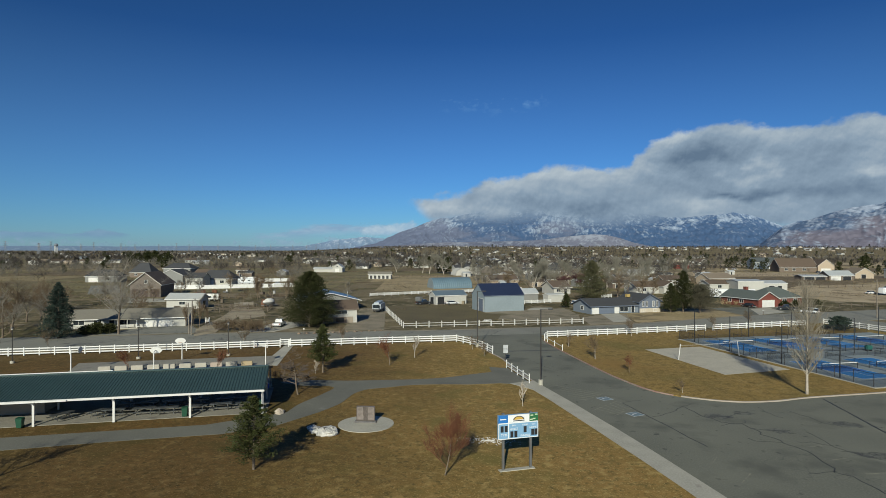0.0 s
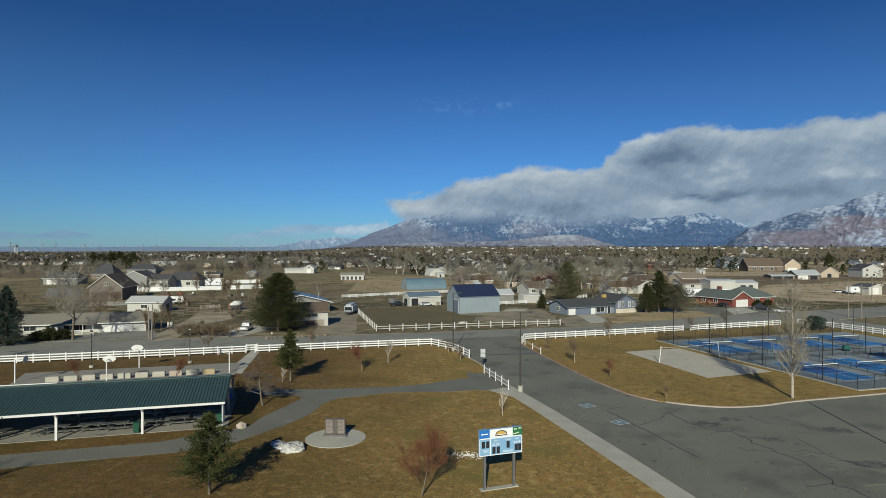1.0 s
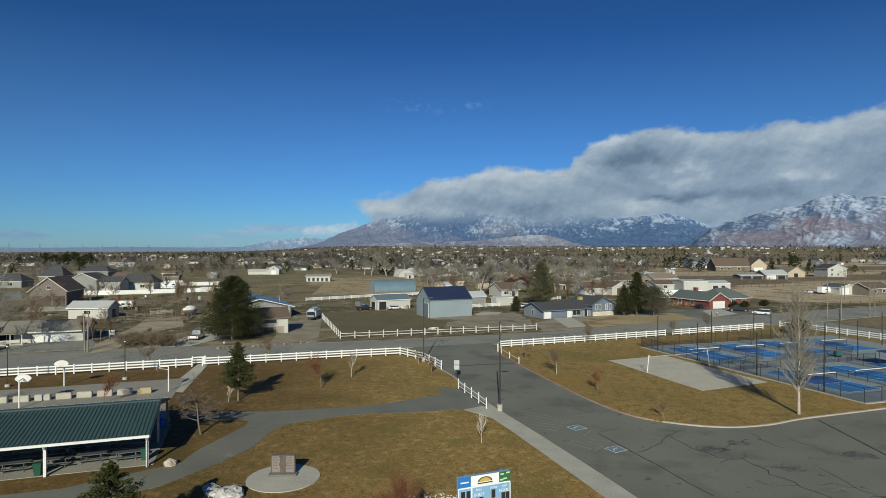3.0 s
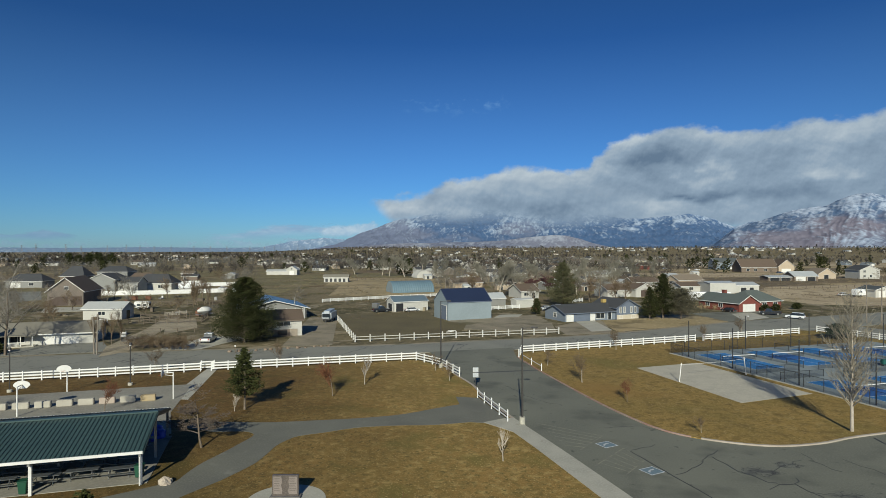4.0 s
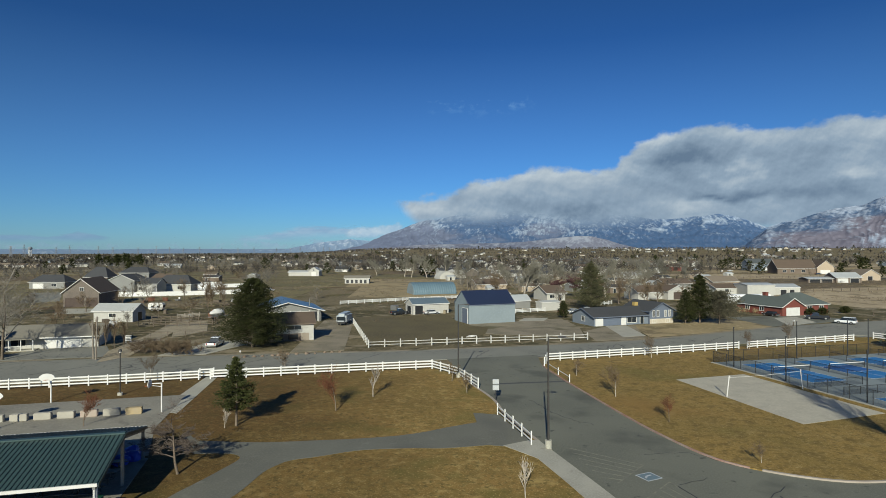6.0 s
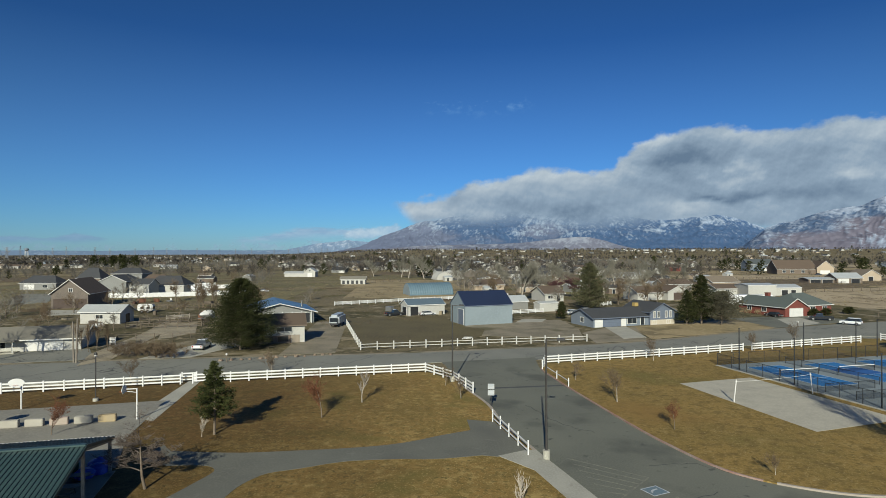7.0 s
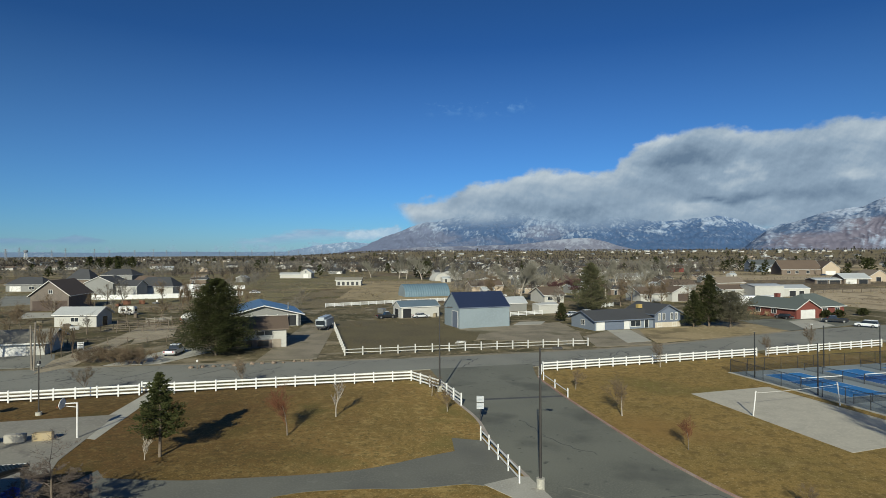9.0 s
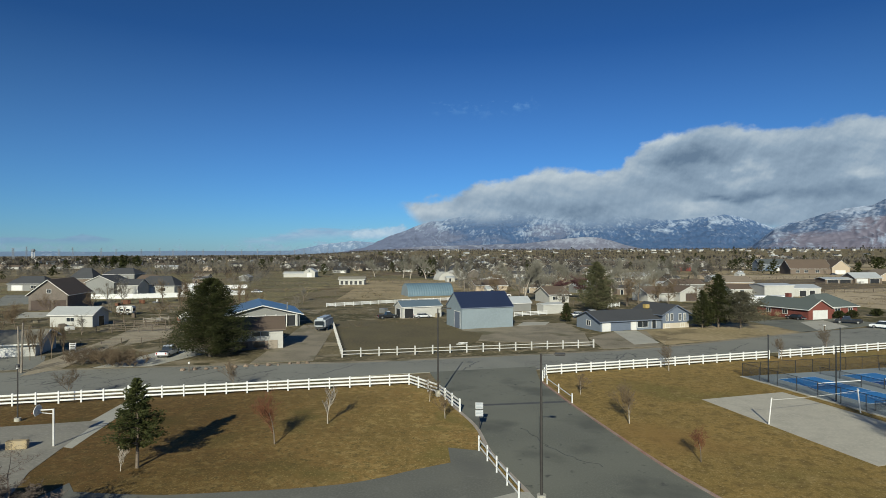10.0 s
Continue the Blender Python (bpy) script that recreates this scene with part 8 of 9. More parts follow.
chain_fence("black chain-link fence round the courts", [ct(CU, 0), ct(0, 0), ct(0, CV), ct(CU - 3, CV)], 1.85)
for u in (11.5, 21.9, 32.3):
    chain_fence("low black chain-link divider between courts", [ct(u, 1.5), ct(u, 17.2)], 1.05)
    chain_fence("low black chain-link divider between courts", [ct(u, 24.0), ct(u, 40.5)], 1.05)
chain_fence("low black chain-link divider along the court walk", [ct(1, 18.6), ct(9, 18.6)], 1.05)
chain_fence("low black chain-link divider along the court walk", [ct(13, 18.6), ct(30, 18.6)], 1.05)
chain_fence("low black chain-link divider along the court walk", [ct(1, 22.9), ct(9, 22.9)], 1.05)
chain_fence("low black chain-link divider along the court walk", [ct(13, 22.9), ct(30, 22.9)], 1.05)
for u, v in ((0.6, 4), (0.6, 14.2), (0.6, 26.4), (0.6, 37.2), (26.7, 0.6), (31.2, 0.6), (20.8, 21), (28.4, 21), (44, 5.5), (46, 12.7), (38, 21), (16, 0.6)):
    x, y = ct(u, v)
    lp = thing("court_light_pole", pose(x, y, PZ), "slim black light pole at the courts", "light pole", "court light poles")
    part("pole", tubem((0, 0, 0), (0, 0, 6.2), 0.09, 0.07, 8), black_m, lp)
    part("cap", tubem((0, 0, 6.2), (0, 0, 6.3), 0.12, 0.1, 8), black_m, lp)
x, y = ct(26.5, 28.8)
sc = thing("shade_canopy", pose(x, y, PZ, 0, 0, 24), "small blue fabric shade canopy at the courts", "canopy")
for px, py in ((-2, -1.4), (2, -1.4), (2, 1.4), (-2, 1.4)):
    part("leg", tubem((px, py, 0), (px, py, 2.3), 0.05, 0.05, 8), black_m, sc)
part("roof", slab(bmesh.new(), [(-2.3, -1.7), (2.3, -1.7), (2.3, 1.7), (-2.3, 1.7)], 2.3, 2.42), mat("navy_canopy", (0.02, 0.035, 0.16, 1), (0.016, 0.03, 0.13, 1)), sc)
x, y = ct(25.5, 19.6)
gb = thing("ball_cart", pose(x, y, PZ, 0, 0, 10), "green mesh bin beside the court walk", "bin")
bm = boxm(-0.55, 0.55, -0.4, 0.4, 0.25, 1.05)
bmesh.ops.bevel(bm, geom=bm.edges[:], offset=0.12, segments=2, affect="EDGES")
part("basket", bm, mat("teal_green", (0.012, 0.10, 0.085, 1), (0.01, 0.08, 0.07, 1)), gb)
for px in (-0.7, 0.7):
    part("leg", boxm(px * 0.55 - 0.05, px * 0.55 + 0.05, -0.35, 0.35, 0, 0.25), black_m, gb)

# ---- asphalt markings and cracks ----
def strip(name, pts, w, z, m_, label, category="marking", wob=0.0, seed=0):
    q = random.Random(seed)
    line = []
    for a, b in zip(pts, pts[1:]):
        n = max(2, int((Vector(b) - Vector(a)).length / 0.7)) if wob else 1
        for k in range(n):
            p = Vector(a).lerp(Vector(b), k / n)
            line.append((p.x + q.gauss(0, wob), p.y + q.gauss(0, wob)))
    line.append(pts[-1])
    return tagged(part(name, ribbon(bmesh.new(), line, w / 2, w / 2, z - 0.01, z), m_), label, category, "", "structure")


CRACKS = [
    [(34.3, 78.6), (34.8, 64.8), (35.3, 51.3)],
    [(17.4, 72.3), (16.5, 71), (15.5, 69.8), (14.5, 67.6), (12.2, 65.7)],
    [(16.2, 70.7), (17.1, 69.1), (17.8, 67.4), (19.3, 65.6), (20, 64.7), (21.4, 65), (21.9, 63.5), (22.6, 61.5), (23.4, 59.3), (24.3, 57.8), (24.9, 56.4), (25.3, 55.2), (25.2, 53.8), (25.2, 51.9), (26, 51), (26.8, 47.7)],
    [(25.2, 51.8), (22.6, 50.9)],
    [(9.4, 71.1), (10.9, 67.8), (12, 65.2), (13.5, 62.1), (14.7, 58.9), (15.9, 56.4)],
]
FINE_CRACKS = [
    [(25.2, 72.9), (25.2, 70.9), (25.6, 69), (26.4, 68.4)],
    [(24.1, 71.1), (22.8, 69.7), (21.3, 68.1), (19.7, 67.3), (18.6, 67.6)],
    [(28.1, 71.5), (29.2, 69.3), (29.7, 67.5), (30.7, 66.6), (32.3, 67.3), (33.5, 66.6), (35.7, 66.5)],
    [(26.9, 63), (27.2, 61.5), (27.7, 59.5), (28, 58), (29, 56.7), (30.6, 55.8)],
    [(27.9, 57.6), (29.5, 57.3), (31, 57.3)],
    [(20, 64.7), (18.8, 63.6)],
    [(21.4, 65), (21.9, 66.4)],
    [(21.9, 63.5), (23.5, 63), (25, 62.9)],
    [(20.4, 59.7), (21.8, 59), (23.3, 59.2)],
    [(24.7, 59.6), (26.2, 59.9), (27.8, 59.2)],
    [(9.5, 71.4), (12.1, 73.4)],
    [(8, 78), (12, 79.5), (16, 76)], [(-3, 96), (0, 90), (4, 86.5)]]
for k, pts in enumerate(CRACKS + FINE_CRACKS):
    strip("crack", pts, (0.20, 0.07, 0.10, 0.06, 0.10)[k] if k < 5 else 0.06, 0.018, crack_m, "dark sealed crack in the asphalt", "crack", 0.02 if k in (0, 4) else 0.16, k)
for k, pts in enumerate([[(-78, 97), (-73, 106)], [(-60, 106), (-58.5, 113)], [(-51, 110), (-48.5, 117)], [(-44, 112), (-41, 119)], [(-69, 103), (-66, 111)], [(-33, 117), (-31, 124)], [(-90, 92), (-86, 101)], [(-14, 121), (-12, 131)], [(10, 136), (12, 143)], [(30, 148), (36, 158)]]):
    strip("crack", pts, 0.13, 0.008, crack_m, "dark sealed crack across the street", "crack", 0.18, 40 + k)
strip("tyre_patch", [(-8, 104), (2, 107.5)], 0.7, 0.016, mat("dark_patch", (0.07, 0.07, 0.07, 1), (0.09, 0.09, 0.088, 1), scale=1.5), "dark asphalt patch across the drive", "patch")
for cx, cy in ((7.46, 72.75), (10.4, 66.35)):
    sy = thing("parking_symbol", pose(cx, cy, 0.018, 0, 0, 36), "faded blue accessible parking symbol with white border", "marking", "accessible parking symbols", "structure")
    part("border", boxm(-0.80, 0.80, -0.74, 0.74, -0.005, 0.0), mat("worn_white", (0.55, 0.58, 0.6, 1), (0.35, 0.37, 0.38, 1), scale=2, fine=9), sy)
    part("field", boxm(-0.70, 0.70, -0.64, 0.64, 0.0005, 0.004), mat("worn_blue", (0.13, 0.205, 0.25, 1), (0.17, 0.205, 0.22, 1), scale=2, fine=9), sy)
    part("figure", slab(bmesh.new(), [(-0.45, -0.25), (-0.1, 0.05), (0.4, 0.1), (0.42, 0.28), (-0.15, 0.22), (-0.5, -0.05)], 0.0045, 0.008), MATS["worn_white"], sy)
# two hatched aisles, each a row of stripes running out to a slanting line
for root0, root1, tip0, tip1, n in (((1.0, 78.8), (4.0, 70.6), (7.4, 75.4), (4.8, 70.9), 6), ((8.9, 71.9), (5.7, 66.8), (10.3, 68.9), (8.1, 65.2), 6)):
    for k in range(n):
        a, b = Vector(root0).lerp(Vector(root1), k / n), Vector(tip0).lerp(Vector(tip1), k / n)
        strip("hatch_line", [tuple(a), tuple(b)], 0.1, 0.016, faint_m, "worn hatched line beside a parking bay")
    strip("bay_line", [tip0, tip1], 0.12, 0.0165, faint_m, "worn parking bay line")
strip("bay_line", [(8.9, 71.9), (5.7, 66.8)], 0.12, 0.0165, faint_m, "worn parking bay line")
for a, b in (((16.1, 53.6), (15.2, 51.5)), ((17.9, 50.0), (16.2, 47.0)), ((25.3, 58.3), (26.7, 59.0)), ((26.0, 55.0), (27.4, 55.6)), ((27.3, 51.9), (29.3, 52.6))):
    strip("bay_line", [a, b], 0.12, 0.016, faint_m, "worn remnant of a parking bay line")
# crazed and damp patches beside the cracks
damp_m = mat("damp_asphalt", (0.075, 0.076, 0.068, 1), (0.155, 0.157, 0.125, 1), (0.10, 0.10, 0.086, 1), scale=0.9, fine=5, rough=0.8, contrast=(0.40, 0.60), bump=0.1)
map_cracks(damp_m, (0.03, 0.03, 0.03, 1), 1.6, 0.05, 0.30)
PATCHES = ((19.3, 67.4, 2.2), (22.6, 69.4, 1.5), (24.4, 63.1, 1.7), (32.2, 67.1, 2), (30.2, 57, 2))
pr = random.Random(12)
for k, (px, py, w) in enumerate(PATCHES):
    ring = [(px + w * math.cos(q * math.tau / 18) * pr.uniform(0.55, 1.1), py + 0.55 * w * math.sin(q * math.tau / 18) * pr.uniform(0.55, 1.1)) for q in range(18)]
    setting("damp_patch", slab(bmesh.new(), ring, 0.0, 0.0145), damp_m, "crazed dark patch in the worn asphalt", "patch")


# ---- vehicles ----
def wheel(parent, x, y, r=0.36):
    w = part("wheel", tubem((x, y - 0.11, r), (x, y + 0.11, r), r, r, 18), tyre_m, parent)
    part("rim", tubem((x, y - 0.118, r), (x, y + 0.118, r), r * 0.6, r * 0.6, 14), steel_m, w)


def vehicle(name, label, category, x, y, rot, paint, L=4.9, Wd=1.85, kind="suv"):
    """A car along local x, nose at +x."""
    c = thing(name, pose(x, y, 0.02, 0, 0, rot), label, category, "parked vehicles")
    h = 0.98 if kind != "sedan" else 0.85
    prof = [(-L / 2, 0.35), (-L / 2, h), (L / 2 - 1.25, h), (L / 2 - 0.1, h - 0.12), (L / 2, 0.7), (L / 2, 0.35)]
    bm = bmesh.new()
    rows = [[bm.verts.new((px, sy * Wd / 2, pz)) for px, pz in prof] for sy in (-1, 1)]
    bm.faces.new(rows[0])
    bm.faces.new(rows[1][::-1])
    for k in range(len(prof)):
        j = (k + 1) % len(prof)
        bm.faces.new((rows[0][k], rows[0][j], rows[1][j], rows[1][k]))
    bmesh.ops.recalc_face_normals(bm, faces=bm.faces)
    bmesh.ops.bevel(bm, geom=bm.edges[:], offset=0.07, segments=2, affect="EDGES")
    part("body", bm, paint, c)
    x0, x1 = {"suv": (-L / 2 + 0.15, L / 2 - 1.5), "pickup": (-0.55, L / 2 - 1.6), "sedan": (-L / 2 + 0.9, L / 2 - 1.5)}[kind]
    top = h + (0.72 if kind != "sedan" else 0.5)
    for nm, inset, zz0, zz1, m_ in (("cabin_glass", 0.0, h - 0.05, top - 0.06, glass_m), ("roof", 0.02, top - 0.07, top, paint)):
        bm = bmesh.new()
        lo = [(x0, -Wd / 2 + 0.08), (x1 + 0.45, -Wd / 2 + 0.08), (x1 + 0.45, Wd / 2 - 0.08), (x0, Wd / 2 - 0.08)]
        hi = [(x0 + 0.22, -Wd / 2 + 0.22), (x1 - 0.25, -Wd / 2 + 0.22), (x1 - 0.25, Wd / 2 - 0.22), (x0 + 0.22, Wd / 2 - 0.22)]
        f0, f1 = ((0, 1) if nm == "cabin_glass" else (0.96, 1.0))
        mixp = lambda f: [(a[0] + (b[0] - a[0]) * f, a[1] + (b[1] - a[1]) * f) for a, b in zip(lo, hi)]
        va = [bm.verts.new((*p, zz0)) for p in mixp(f0)]
        vb = [bm.verts.new((*p, zz1)) for p in mixp(f1)]
        bm.faces.new(va[::-1])
        bm.faces.new(vb)
        for k in range(4):
            bm.faces.new((va[k], va[(k + 1) % 4], vb[(k + 1) % 4], vb[k]))
        part(nm, bm, m_, c)
    for px in (-L / 2 + 0.95, L / 2 - 0.95):
        for sy in (-1, 1):
            wheel(c, px, sy * (Wd / 2 - 0.1))
    for sy in (-1, 1):
        part("headlight", boxm(L / 2 - 0.04, L / 2 + 0.02, sy * 0.62 - 0.2, sy * 0.62 + 0.2, 0.66, 0.8), sign_white, c)
        part("tail_light", boxm(-L / 2 - 0.02, -L / 2 + 0.04, sy * 0.75 - 0.1, sy * 0.75 + 0.1, 0.65, 0.95), mat("tail_red", (0.3, 0.02, 0.02, 1)), c)
    part("bumper", boxm(-L / 2 - 0.08, -L / 2 + 0.02, -Wd / 2 + 0.1, Wd / 2 - 0.1, 0.38, 0.58), steel_m, c)
    if kind == "pickup":
        part("bed", boxm(-L / 2 + 0.12, -0.75, -Wd / 2 + 0.14, Wd / 2 - 0.14, h - 0.02, h + 0.012), black_m, c)
    return c


silver_p = mat("silver_paint", (0.62, 0.63, 0.64, 1), (0.58, 0.59, 0.60, 1), rough=0.35, metal=0.0, bump=0)
white_p = mat("white_car_paint", (0.75, 0.76, 0.76, 1), (0.72, 0.73, 0.73, 1), rough=0.25, bump=0)
black_p = mat("black_car_paint", (0.02, 0.022, 0.025, 1), (0.025, 0.027, 0.03, 1), rough=0.25, bump=0)
blue_p = mat("dark_blue_paint", (0.03, 0.05, 0.10, 1), rough=0.3, bump=0)
vehicle("pickup_truck", "white pickup parked on a concrete drive", "pickup", -65.0, 126.6, 104, white_p, 5.6, 1.95, "pickup")
vehicle("pickup_truck", "black pickup parked before the brick house", "pickup", 69.2, 195.0, 165, black_p, 5.6, 1.95, "pickup")
vehicle("estate_car", "white sport utility car parked by the street", "car", 72.0, 185.6, 140, white_p, 4.6, 1.85, "suv")
vehicle("estate_car", "dark car beside the brick garage", "car", 60.0, 201.5, 120, black_p, 4.7, 1.8, "sedan")
vehicle("pickup_truck", "dark pickup by the equipment shed", "pickup", -44.0, 187.0, 35, black_p, 5.2, 1.9, "pickup")
vehicle("estate_car", "dark silver car before the equipment shed", "car", -34.9, 189.5, 30, silver_p, 4.7, 1.8, "sedan")
vehicle("estate_car", "white car far down the side road", "car", 140.8, 274.7, 30, white_p, 4.8, 1.85, "suv")
vehicle("estate_car", "white car parked in the far field", "car", 126.8, 272.6, 25, white_p, 4.6, 1.8, "sedan")
for k, (x, y, r) in enumerate(((-142, 273, 30), (-150, 268, 30), (-128, 272, 20), (10, 205, 30), (6, 199, 20))):
    vehicle("estate_car", "parked car among the back yards", "car", x, y, r, (white_p, blue_p, silver_p, silver_p, white_p)[k], 4.6, 1.8, "sedan")

spare = [o for o in bpy.data.objects if o.parent is None and o.name.startswith("estate_car")]
for k, (x, y, r) in enumerate(((-20, 268, 30), (12, 300, 118), (40, 290, 28), (-60, 392, 28), (-44, 384, 118), (66, 300, 28), (150, 566, 14), (196, 508, 6), (128, 590, 20), (-196, 330, 12), (-222, 286, 12), (20, 340, 28))):
    copy_thing(spare[(0, 1, 4, 6)[k % 4]], pose(x, y, -0.03, 0, 0, r))


def camper(name, label, x, y, rot, L, Wd, H, m_, bev=0.22):
    c = thing(name, pose(x, y, 0.0, 0, 0, rot), label, "camper", "campers")
    bm = boxm(-L / 2, L / 2, -Wd / 2, Wd / 2, 0.55, H)
    bmesh.ops.bevel(bm, geom=bm.edges[:], offset=bev, segments=4, affect="EDGES")
    part("body", bm, m_, c)
    for u in (-L * 0.28, L * 0.12):
        part("window", boxm(u, u + 1.0, -Wd / 2 - 0.02, -Wd / 2 + 0.02, H - 1.3, H - 0.75), glass_m, c)
    part("window", boxm(L / 2 - 0.02, L / 2 + 0.02, -Wd / 2 + 0.35, Wd / 2 - 0.35, H - 1.45, H - 0.7), glass_m, c)
    part("stripe", boxm(-L / 2 + 0.25, L / 2 - 0.25, -Wd / 2 - 0.012, -Wd / 2 + 0.01, 1.1, 1.25), mat("stripe_grey", (0.3, 0.33, 0.36, 1)), c)
    for u in (-L * 0.2, L * 0.2):
        for sy in (-1, 1):
            wheel(c, u, sy * (Wd / 2 - 0.14), 0.38)
    part("hitch", tubem((L / 2 - 0.1, 0, 0.5), (L / 2 + 0.8, 0, 0.45), 0.05, 0.05, 6), steel_m, c)


camper("motorhome", "silver-white motorhome parked beside the arena", -51.9, 163.2, -84, 7.2, 2.5, 3.0, mat("motorhome_silver", (0.40, 0.43, 0.45, 1), (0.34, 0.37, 0.39, 1), rough=0.35, scale=0.6, bump=0.02), 0.5)
mh = bpy.data.objects["motorhome"]
part("windscreen", boxm(3.58, 3.64, -1.0, 1.0, 1.35, 2.2), glass_m, mh)
part("grille", boxm(3.58, 3.65, -0.9, 0.9, 0.62, 1.05), black_m, mh)
camper("travel_trailer", "old white travel trailer in a yard", -120.4, 184.0, 12, 4.5, 2.2, 2.5, white_m)
camper("travel_trailer", "white fifth-wheel camper behind the brick house", 61.0, 238, 20, 9.0, 2.5, 3.4, white_p)
camper("travel_trailer", "white travel trailer beside a workshop", 70.5, 244, 15, 7.5, 2.5, 3.1, white_p)
camper("travel_trailer", "white camper by the far fence", -158, 270, 25, 8.0, 2.5, 3.2, white_p)
camper("travel_trailer", "long white trailer in a field", 131.8, 269.7, 28, 8.0, 2.5, 3.0, white_p)
bt = thing("covered_boat", pose(-90.4, 168.6, 0, 0, 0, 70), "boat under a pale cover on a trailer", "boat")
for nm, sgn, m_ in (("cover", 1, white_m), ("hull", -1, WALLS["grey"])):
    bm = bmesh.new()
    bmesh.ops.create_uvsphere(bm, u_segments=24, v_segments=12, radius=1.0)
    bmesh.ops.delete(bm, geom=[v for v in bm.verts if v.co.z * sgn < -0.01], context="VERTS")
    for v in bm.verts:
        nose = 1 - 0.45 * max(0.0, v.co.x) ** 2
        v.co = Vector((v.co.x * 2.4, v.co.y * 1.15 * nose, 1.6 + v.co.z * (1.0 if sgn > 0 else 0.95) * (1.15 if v.co.x > -0.4 else 0.9)))
    part(nm, bm, m_, bt)
part("trailer_frame", boxm(-2.6, 3.2, -0.6, 0.6, 0.55, 0.75), steel_m, bt)
for sy in (-1, 1):
    wheel(bt, -0.8, sy * 0.85, 0.34)

# ---- poles, mailboxes and yard clutter ----
pole_m = mat("pole_timber", (0.21, 0.18, 0.145, 1), (0.15, 0.128, 0.102, 1), (0.27, 0.235, 0.19, 1), scale=0.8, fine=6, bump=0.4)


def utility_pole(x, y, h, label, cross=True, lean=0.0):
    u = thing("utility_pole", pose(x, y, -0.05, 0, lean, 28), label, "utility pole", "utility poles")
    part("pole", tubem((0, 0, 0), (0, 0, h), 0.16, 0.11, 10), pole_m, u)
    if cross:
        part("crossarm", boxm(-1.1, 1.1, -0.06, 0.06, h - 0.7, h - 0.56), wood_m, u)
        for px in (-0.95, 0.95):
            part("insulator", tubem((px, 0, h - 0.56), (px, 0, h - 0.36), 0.05, 0.04, 6), steel_m, u)


utility_pole(-77.0, 109.9, 7.4, "weathered timber utility pole by the street", False, 1.5)
utility_pole(-77.9, 110.4, 6.8, "weathered timber pole leaning on its neighbour", False, -1.5)
utility_pole(87.3, 174.4, 9.4, "timber utility pole by the side road")
utility_pole(86.0, 178.5, 10.5, "timber utility pole by the side road")
utility_pole(100.5, 185.3, 9.0, "pale timber utility pole in the field", False)
utility_pole(102.5, 186.5, 9.0, "pale timber utility pole in the field", False)
utility_pole(121, 236, 9.0, "timber utility pole in the field")
utility_pole(-31, 236, 8.0, "timber utility pole behind the barn", False)
for x, y, lab in ((-53.2, 115.2, "small white yard lamp on a post"), (57.5, 178.8, "white mailbox on a post by the street"), (-101.5, 98.0, "white mailbox on a post by the street")):
    mb = thing("mailbox", pose(x, y, 0, 0, 0, 28), lab, "mailbox")
    part("post", boxm(-0.06, 0.06, -0.06, 0.06, 0, 1.1), wood_m, mb)
    bx = boxm(-0.14, 0.14, -0.26, 0.26, 1.1, 1.4)
    bmesh.ops.bevel(bx, geom=bx.edges[:], offset=0.05, segments=2, affect="EDGES")
    part("box", bx, white_m, mb)
sl = thing("slatted_rack", pose(-84.9, 127.6, 0, 0, 0, 15), "white slatted rack standing in a yard", "rack")
for px in (-0.5, 0.5):
    part("upright", boxm(px - 0.05, px + 0.05, -0.05, 0.05, 0, 1.5), white_m, sl)
for k in range(4):
    part("slat", boxm(-0.6, 0.6, -0.09, -0.055, 0.35 + 0.3 * k, 0.52 + 0.3 * k), white_m, sl)
sc2 = thing("broken_rails", pose(-17.4, 147.0, 0, 0, 0, 26), "stack of fallen white rails at the arena fence", "rails")
for k in range(6):
    bm = boxm(-0.9, 0.9, -0.07, 0.07, 0.0, 0.06)
    for v in bm.verts:
        v.co = pose(0.12 * k - 0.3, 0.05 * k, 0.02 + 0.062 * k, 0, 0, (8, -14, 22, -6, 16, -20)[k]) @ v.co
    part("rail", bm, white_m, sc2)
crng = random.Random(9)
junk_m = [white_m, wood_m, steel_m, mat("rust", (0.18, 0.08, 0.045, 1), (0.13, 0.06, 0.035, 1), scale=1), gravel_m]
for k in range(46):
    a = crng.choice(((-110, 165, 22, 14), (-75, 182, 10, 8), (-40, 196, 9, 4), (8, 205, 10, 8), (-120, 210, 30, 14), (60, 268, 12, 8), (100, 560, 70, 40)))
    x, y = a[0] + crng.uniform(-a[2], a[2]), a[1] + crng.uniform(-a[3], a[3])
    L, D, H = crng.uniform(0.8, 3.4), crng.uniform(0.6, 1.5), crng.uniform(0.4, 1.5)
    bm = bmesh.new()
    box(bm, -L / 2, L / 2, -D / 2, D / 2, 0.0, H)
    bmesh.ops.bevel(bm, geom=bm.edges[:], offset=0.08, segments=2, affect="EDGES")
    o = part("yard_crate", bm, junk_m[k % 5])
    o.matrix_basis = pose(x, y, -0.06, 0, 0, crng.uniform(0, 180))
    tagged(o, ("white tarpaulined stack in a yard", "weathered wooden crate in a yard", "grey metal bin in a yard", "rusty metal tank in a yard", "pale heap of gravel in a yard")[k % 5], "crate", "yard clutter")

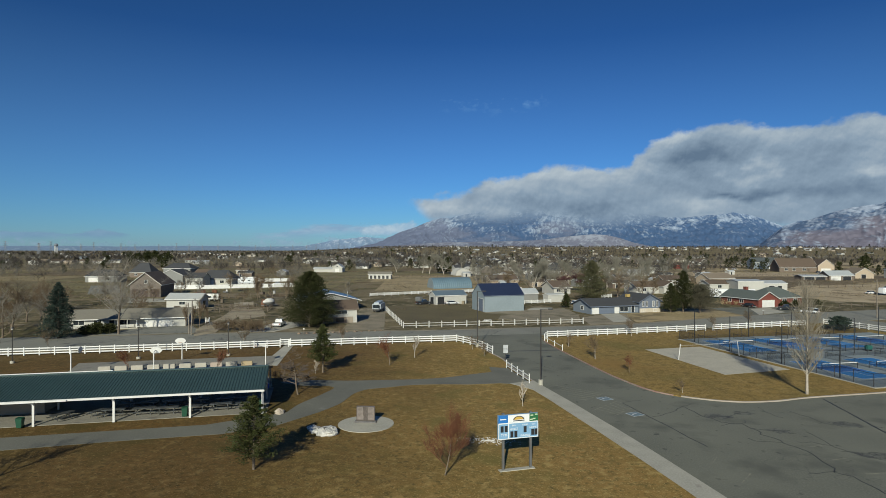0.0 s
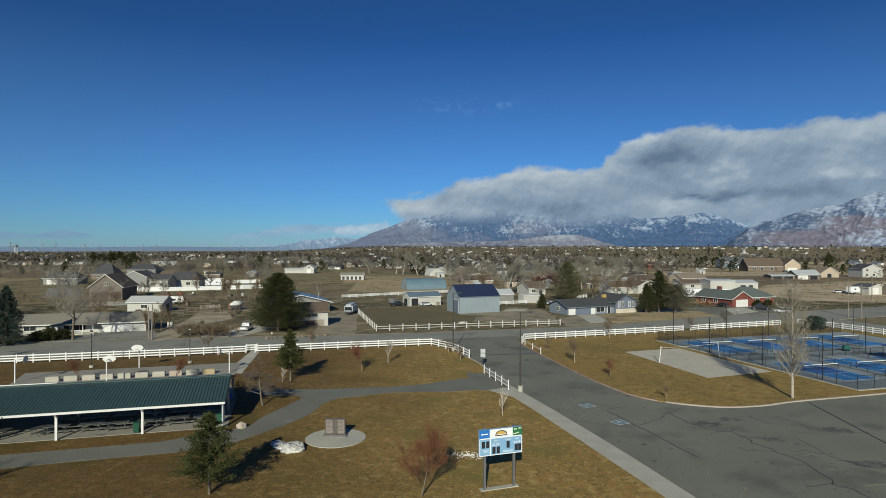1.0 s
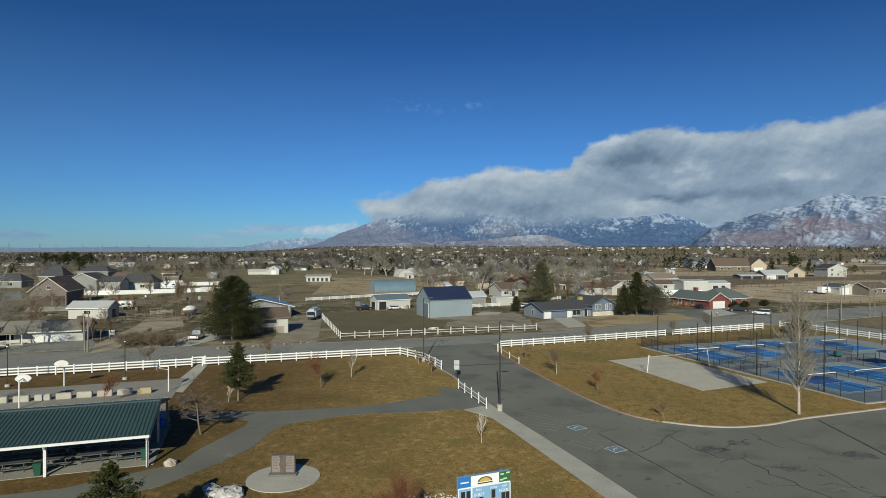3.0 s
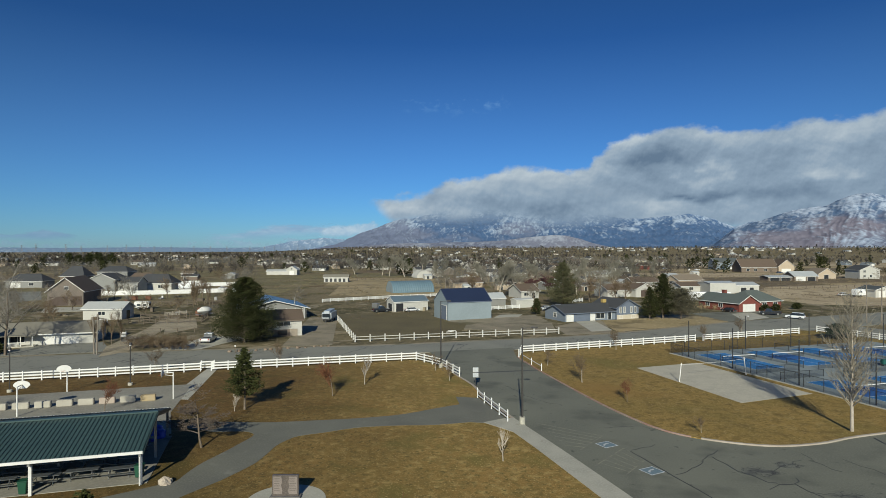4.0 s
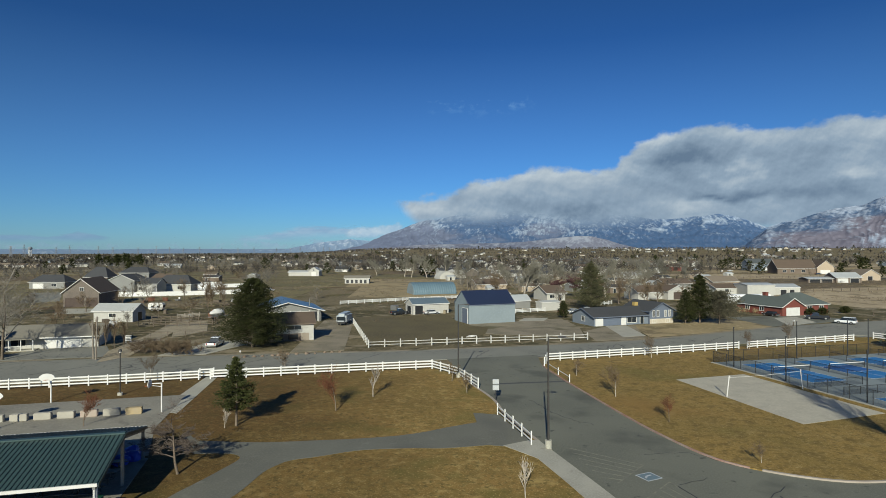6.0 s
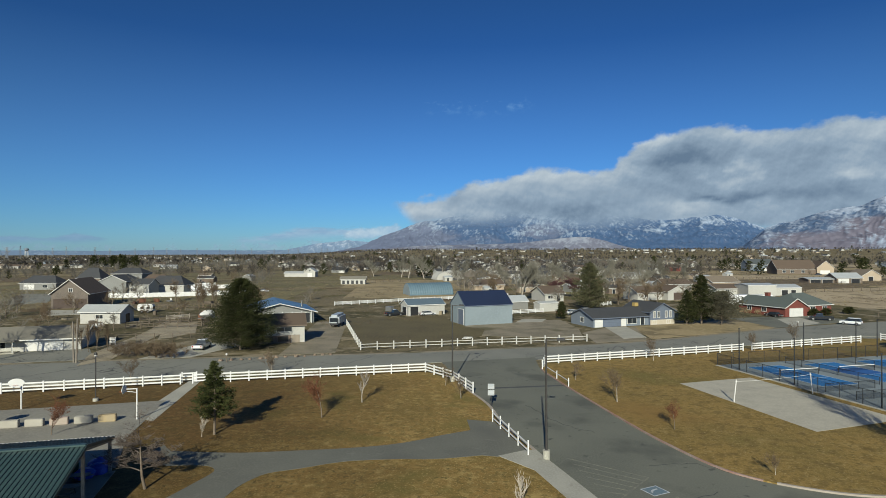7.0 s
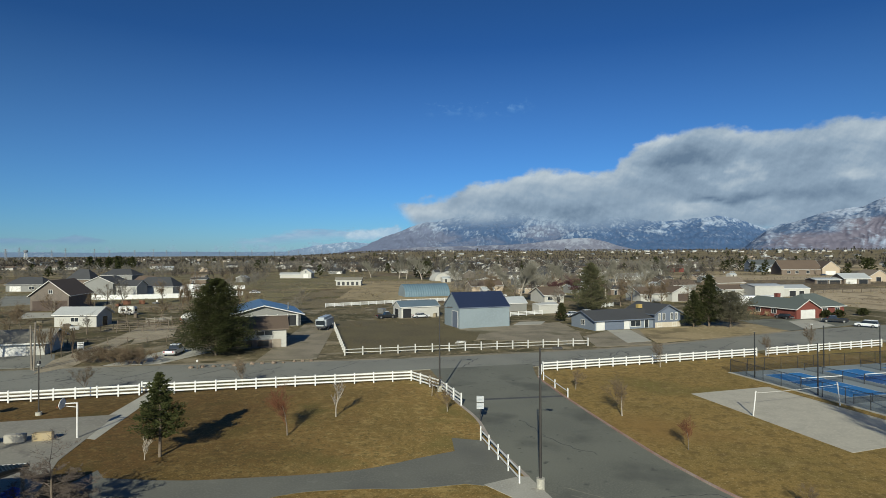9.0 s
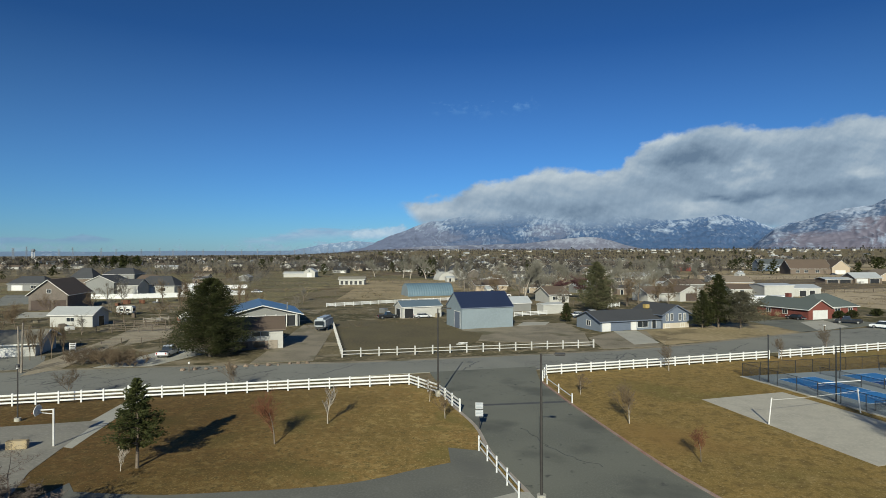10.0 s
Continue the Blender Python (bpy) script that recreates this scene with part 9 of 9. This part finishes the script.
# ---- skyline: pylons and water tower ----
pym = mat("pylon_steel", (0.16, 0.18, 0.21, 1), (0.14, 0.16, 0.19, 1), rough=0.6, bump=0)


def pylon_thing(x, y):
    p = thing("power_pylon", pose(x, y, -0.1, 0, 0, 20), "grey lattice power pylon on the horizon", "pylon", "power pylons")
    bm = bmesh.new()
    H = 30
    for sx in (-1, 1):
        for sy in (-1, 1):
            tube(bm, (sx * 3, sy * 3, 0), (sx * 0.6, sy * 0.6, H), 0.22, 0.18, 4)
    for k in range(6):
        z, w = H * k / 6, 3 - 2.4 * k / 6
        z2, w2 = H * (k + 1) / 6, 3 - 2.4 * (k + 1) / 6
        for sy in (-1, 1):
            tube(bm, (-w, sy * w, z), (w2, sy * w2, z2), 0.14, 0.14, 4)
            tube(bm, (w, sy * w, z), (-w2, sy * w2, z2), 0.14, 0.14, 4)
    part("tower", bm, pym, p)
    for z, w in ((20, 6.5), (24.5, 5.5), (29, 4.5)):
        part("crossarm", boxm(-w, w, -0.3, 0.3, z, z + 0.5), pym, p)
    return p


py0 = pylon_thing(*polar(-46.8, 1900)[:2])
prng = random.Random(4)
for k in range(24):
    az_, r_ = -50 + 1.45 * k + prng.uniform(-0.5, 0.5), 1900 + 75 * k + prng.uniform(-60, 60)
    copy_thing(py0, pose(*polar(az_, r_)[:2], -0.1, 0, 0, 20 + prng.uniform(-15, 15)) @ Matrix.Diagonal((1.0, 1.0, 1.0 + 0.25 * prng.random(), 1)))
x, y, _ = polar(-45.6, 2300)
wt = thing("water_tower", pose(x, y, -0.1), "pale water tower on the horizon", "water tower")
for k in range(6):
    a = k * math.tau / 6
    part("leg", tubem((5 * math.cos(a), 5 * math.sin(a), 0), (4 * math.cos(a), 4 * math.sin(a), 24), 0.5, 0.4, 6), white_m, wt)
bm = bmesh.new()
bmesh.ops.create_uvsphere(bm, u_segments=24, v_segments=12, radius=1, matrix=pose(0, 0, 27) @ Matrix.Diagonal((6.5, 6.5, 5.0, 1)))
part("tank", bm, WALLS["bluegrey"], wt)
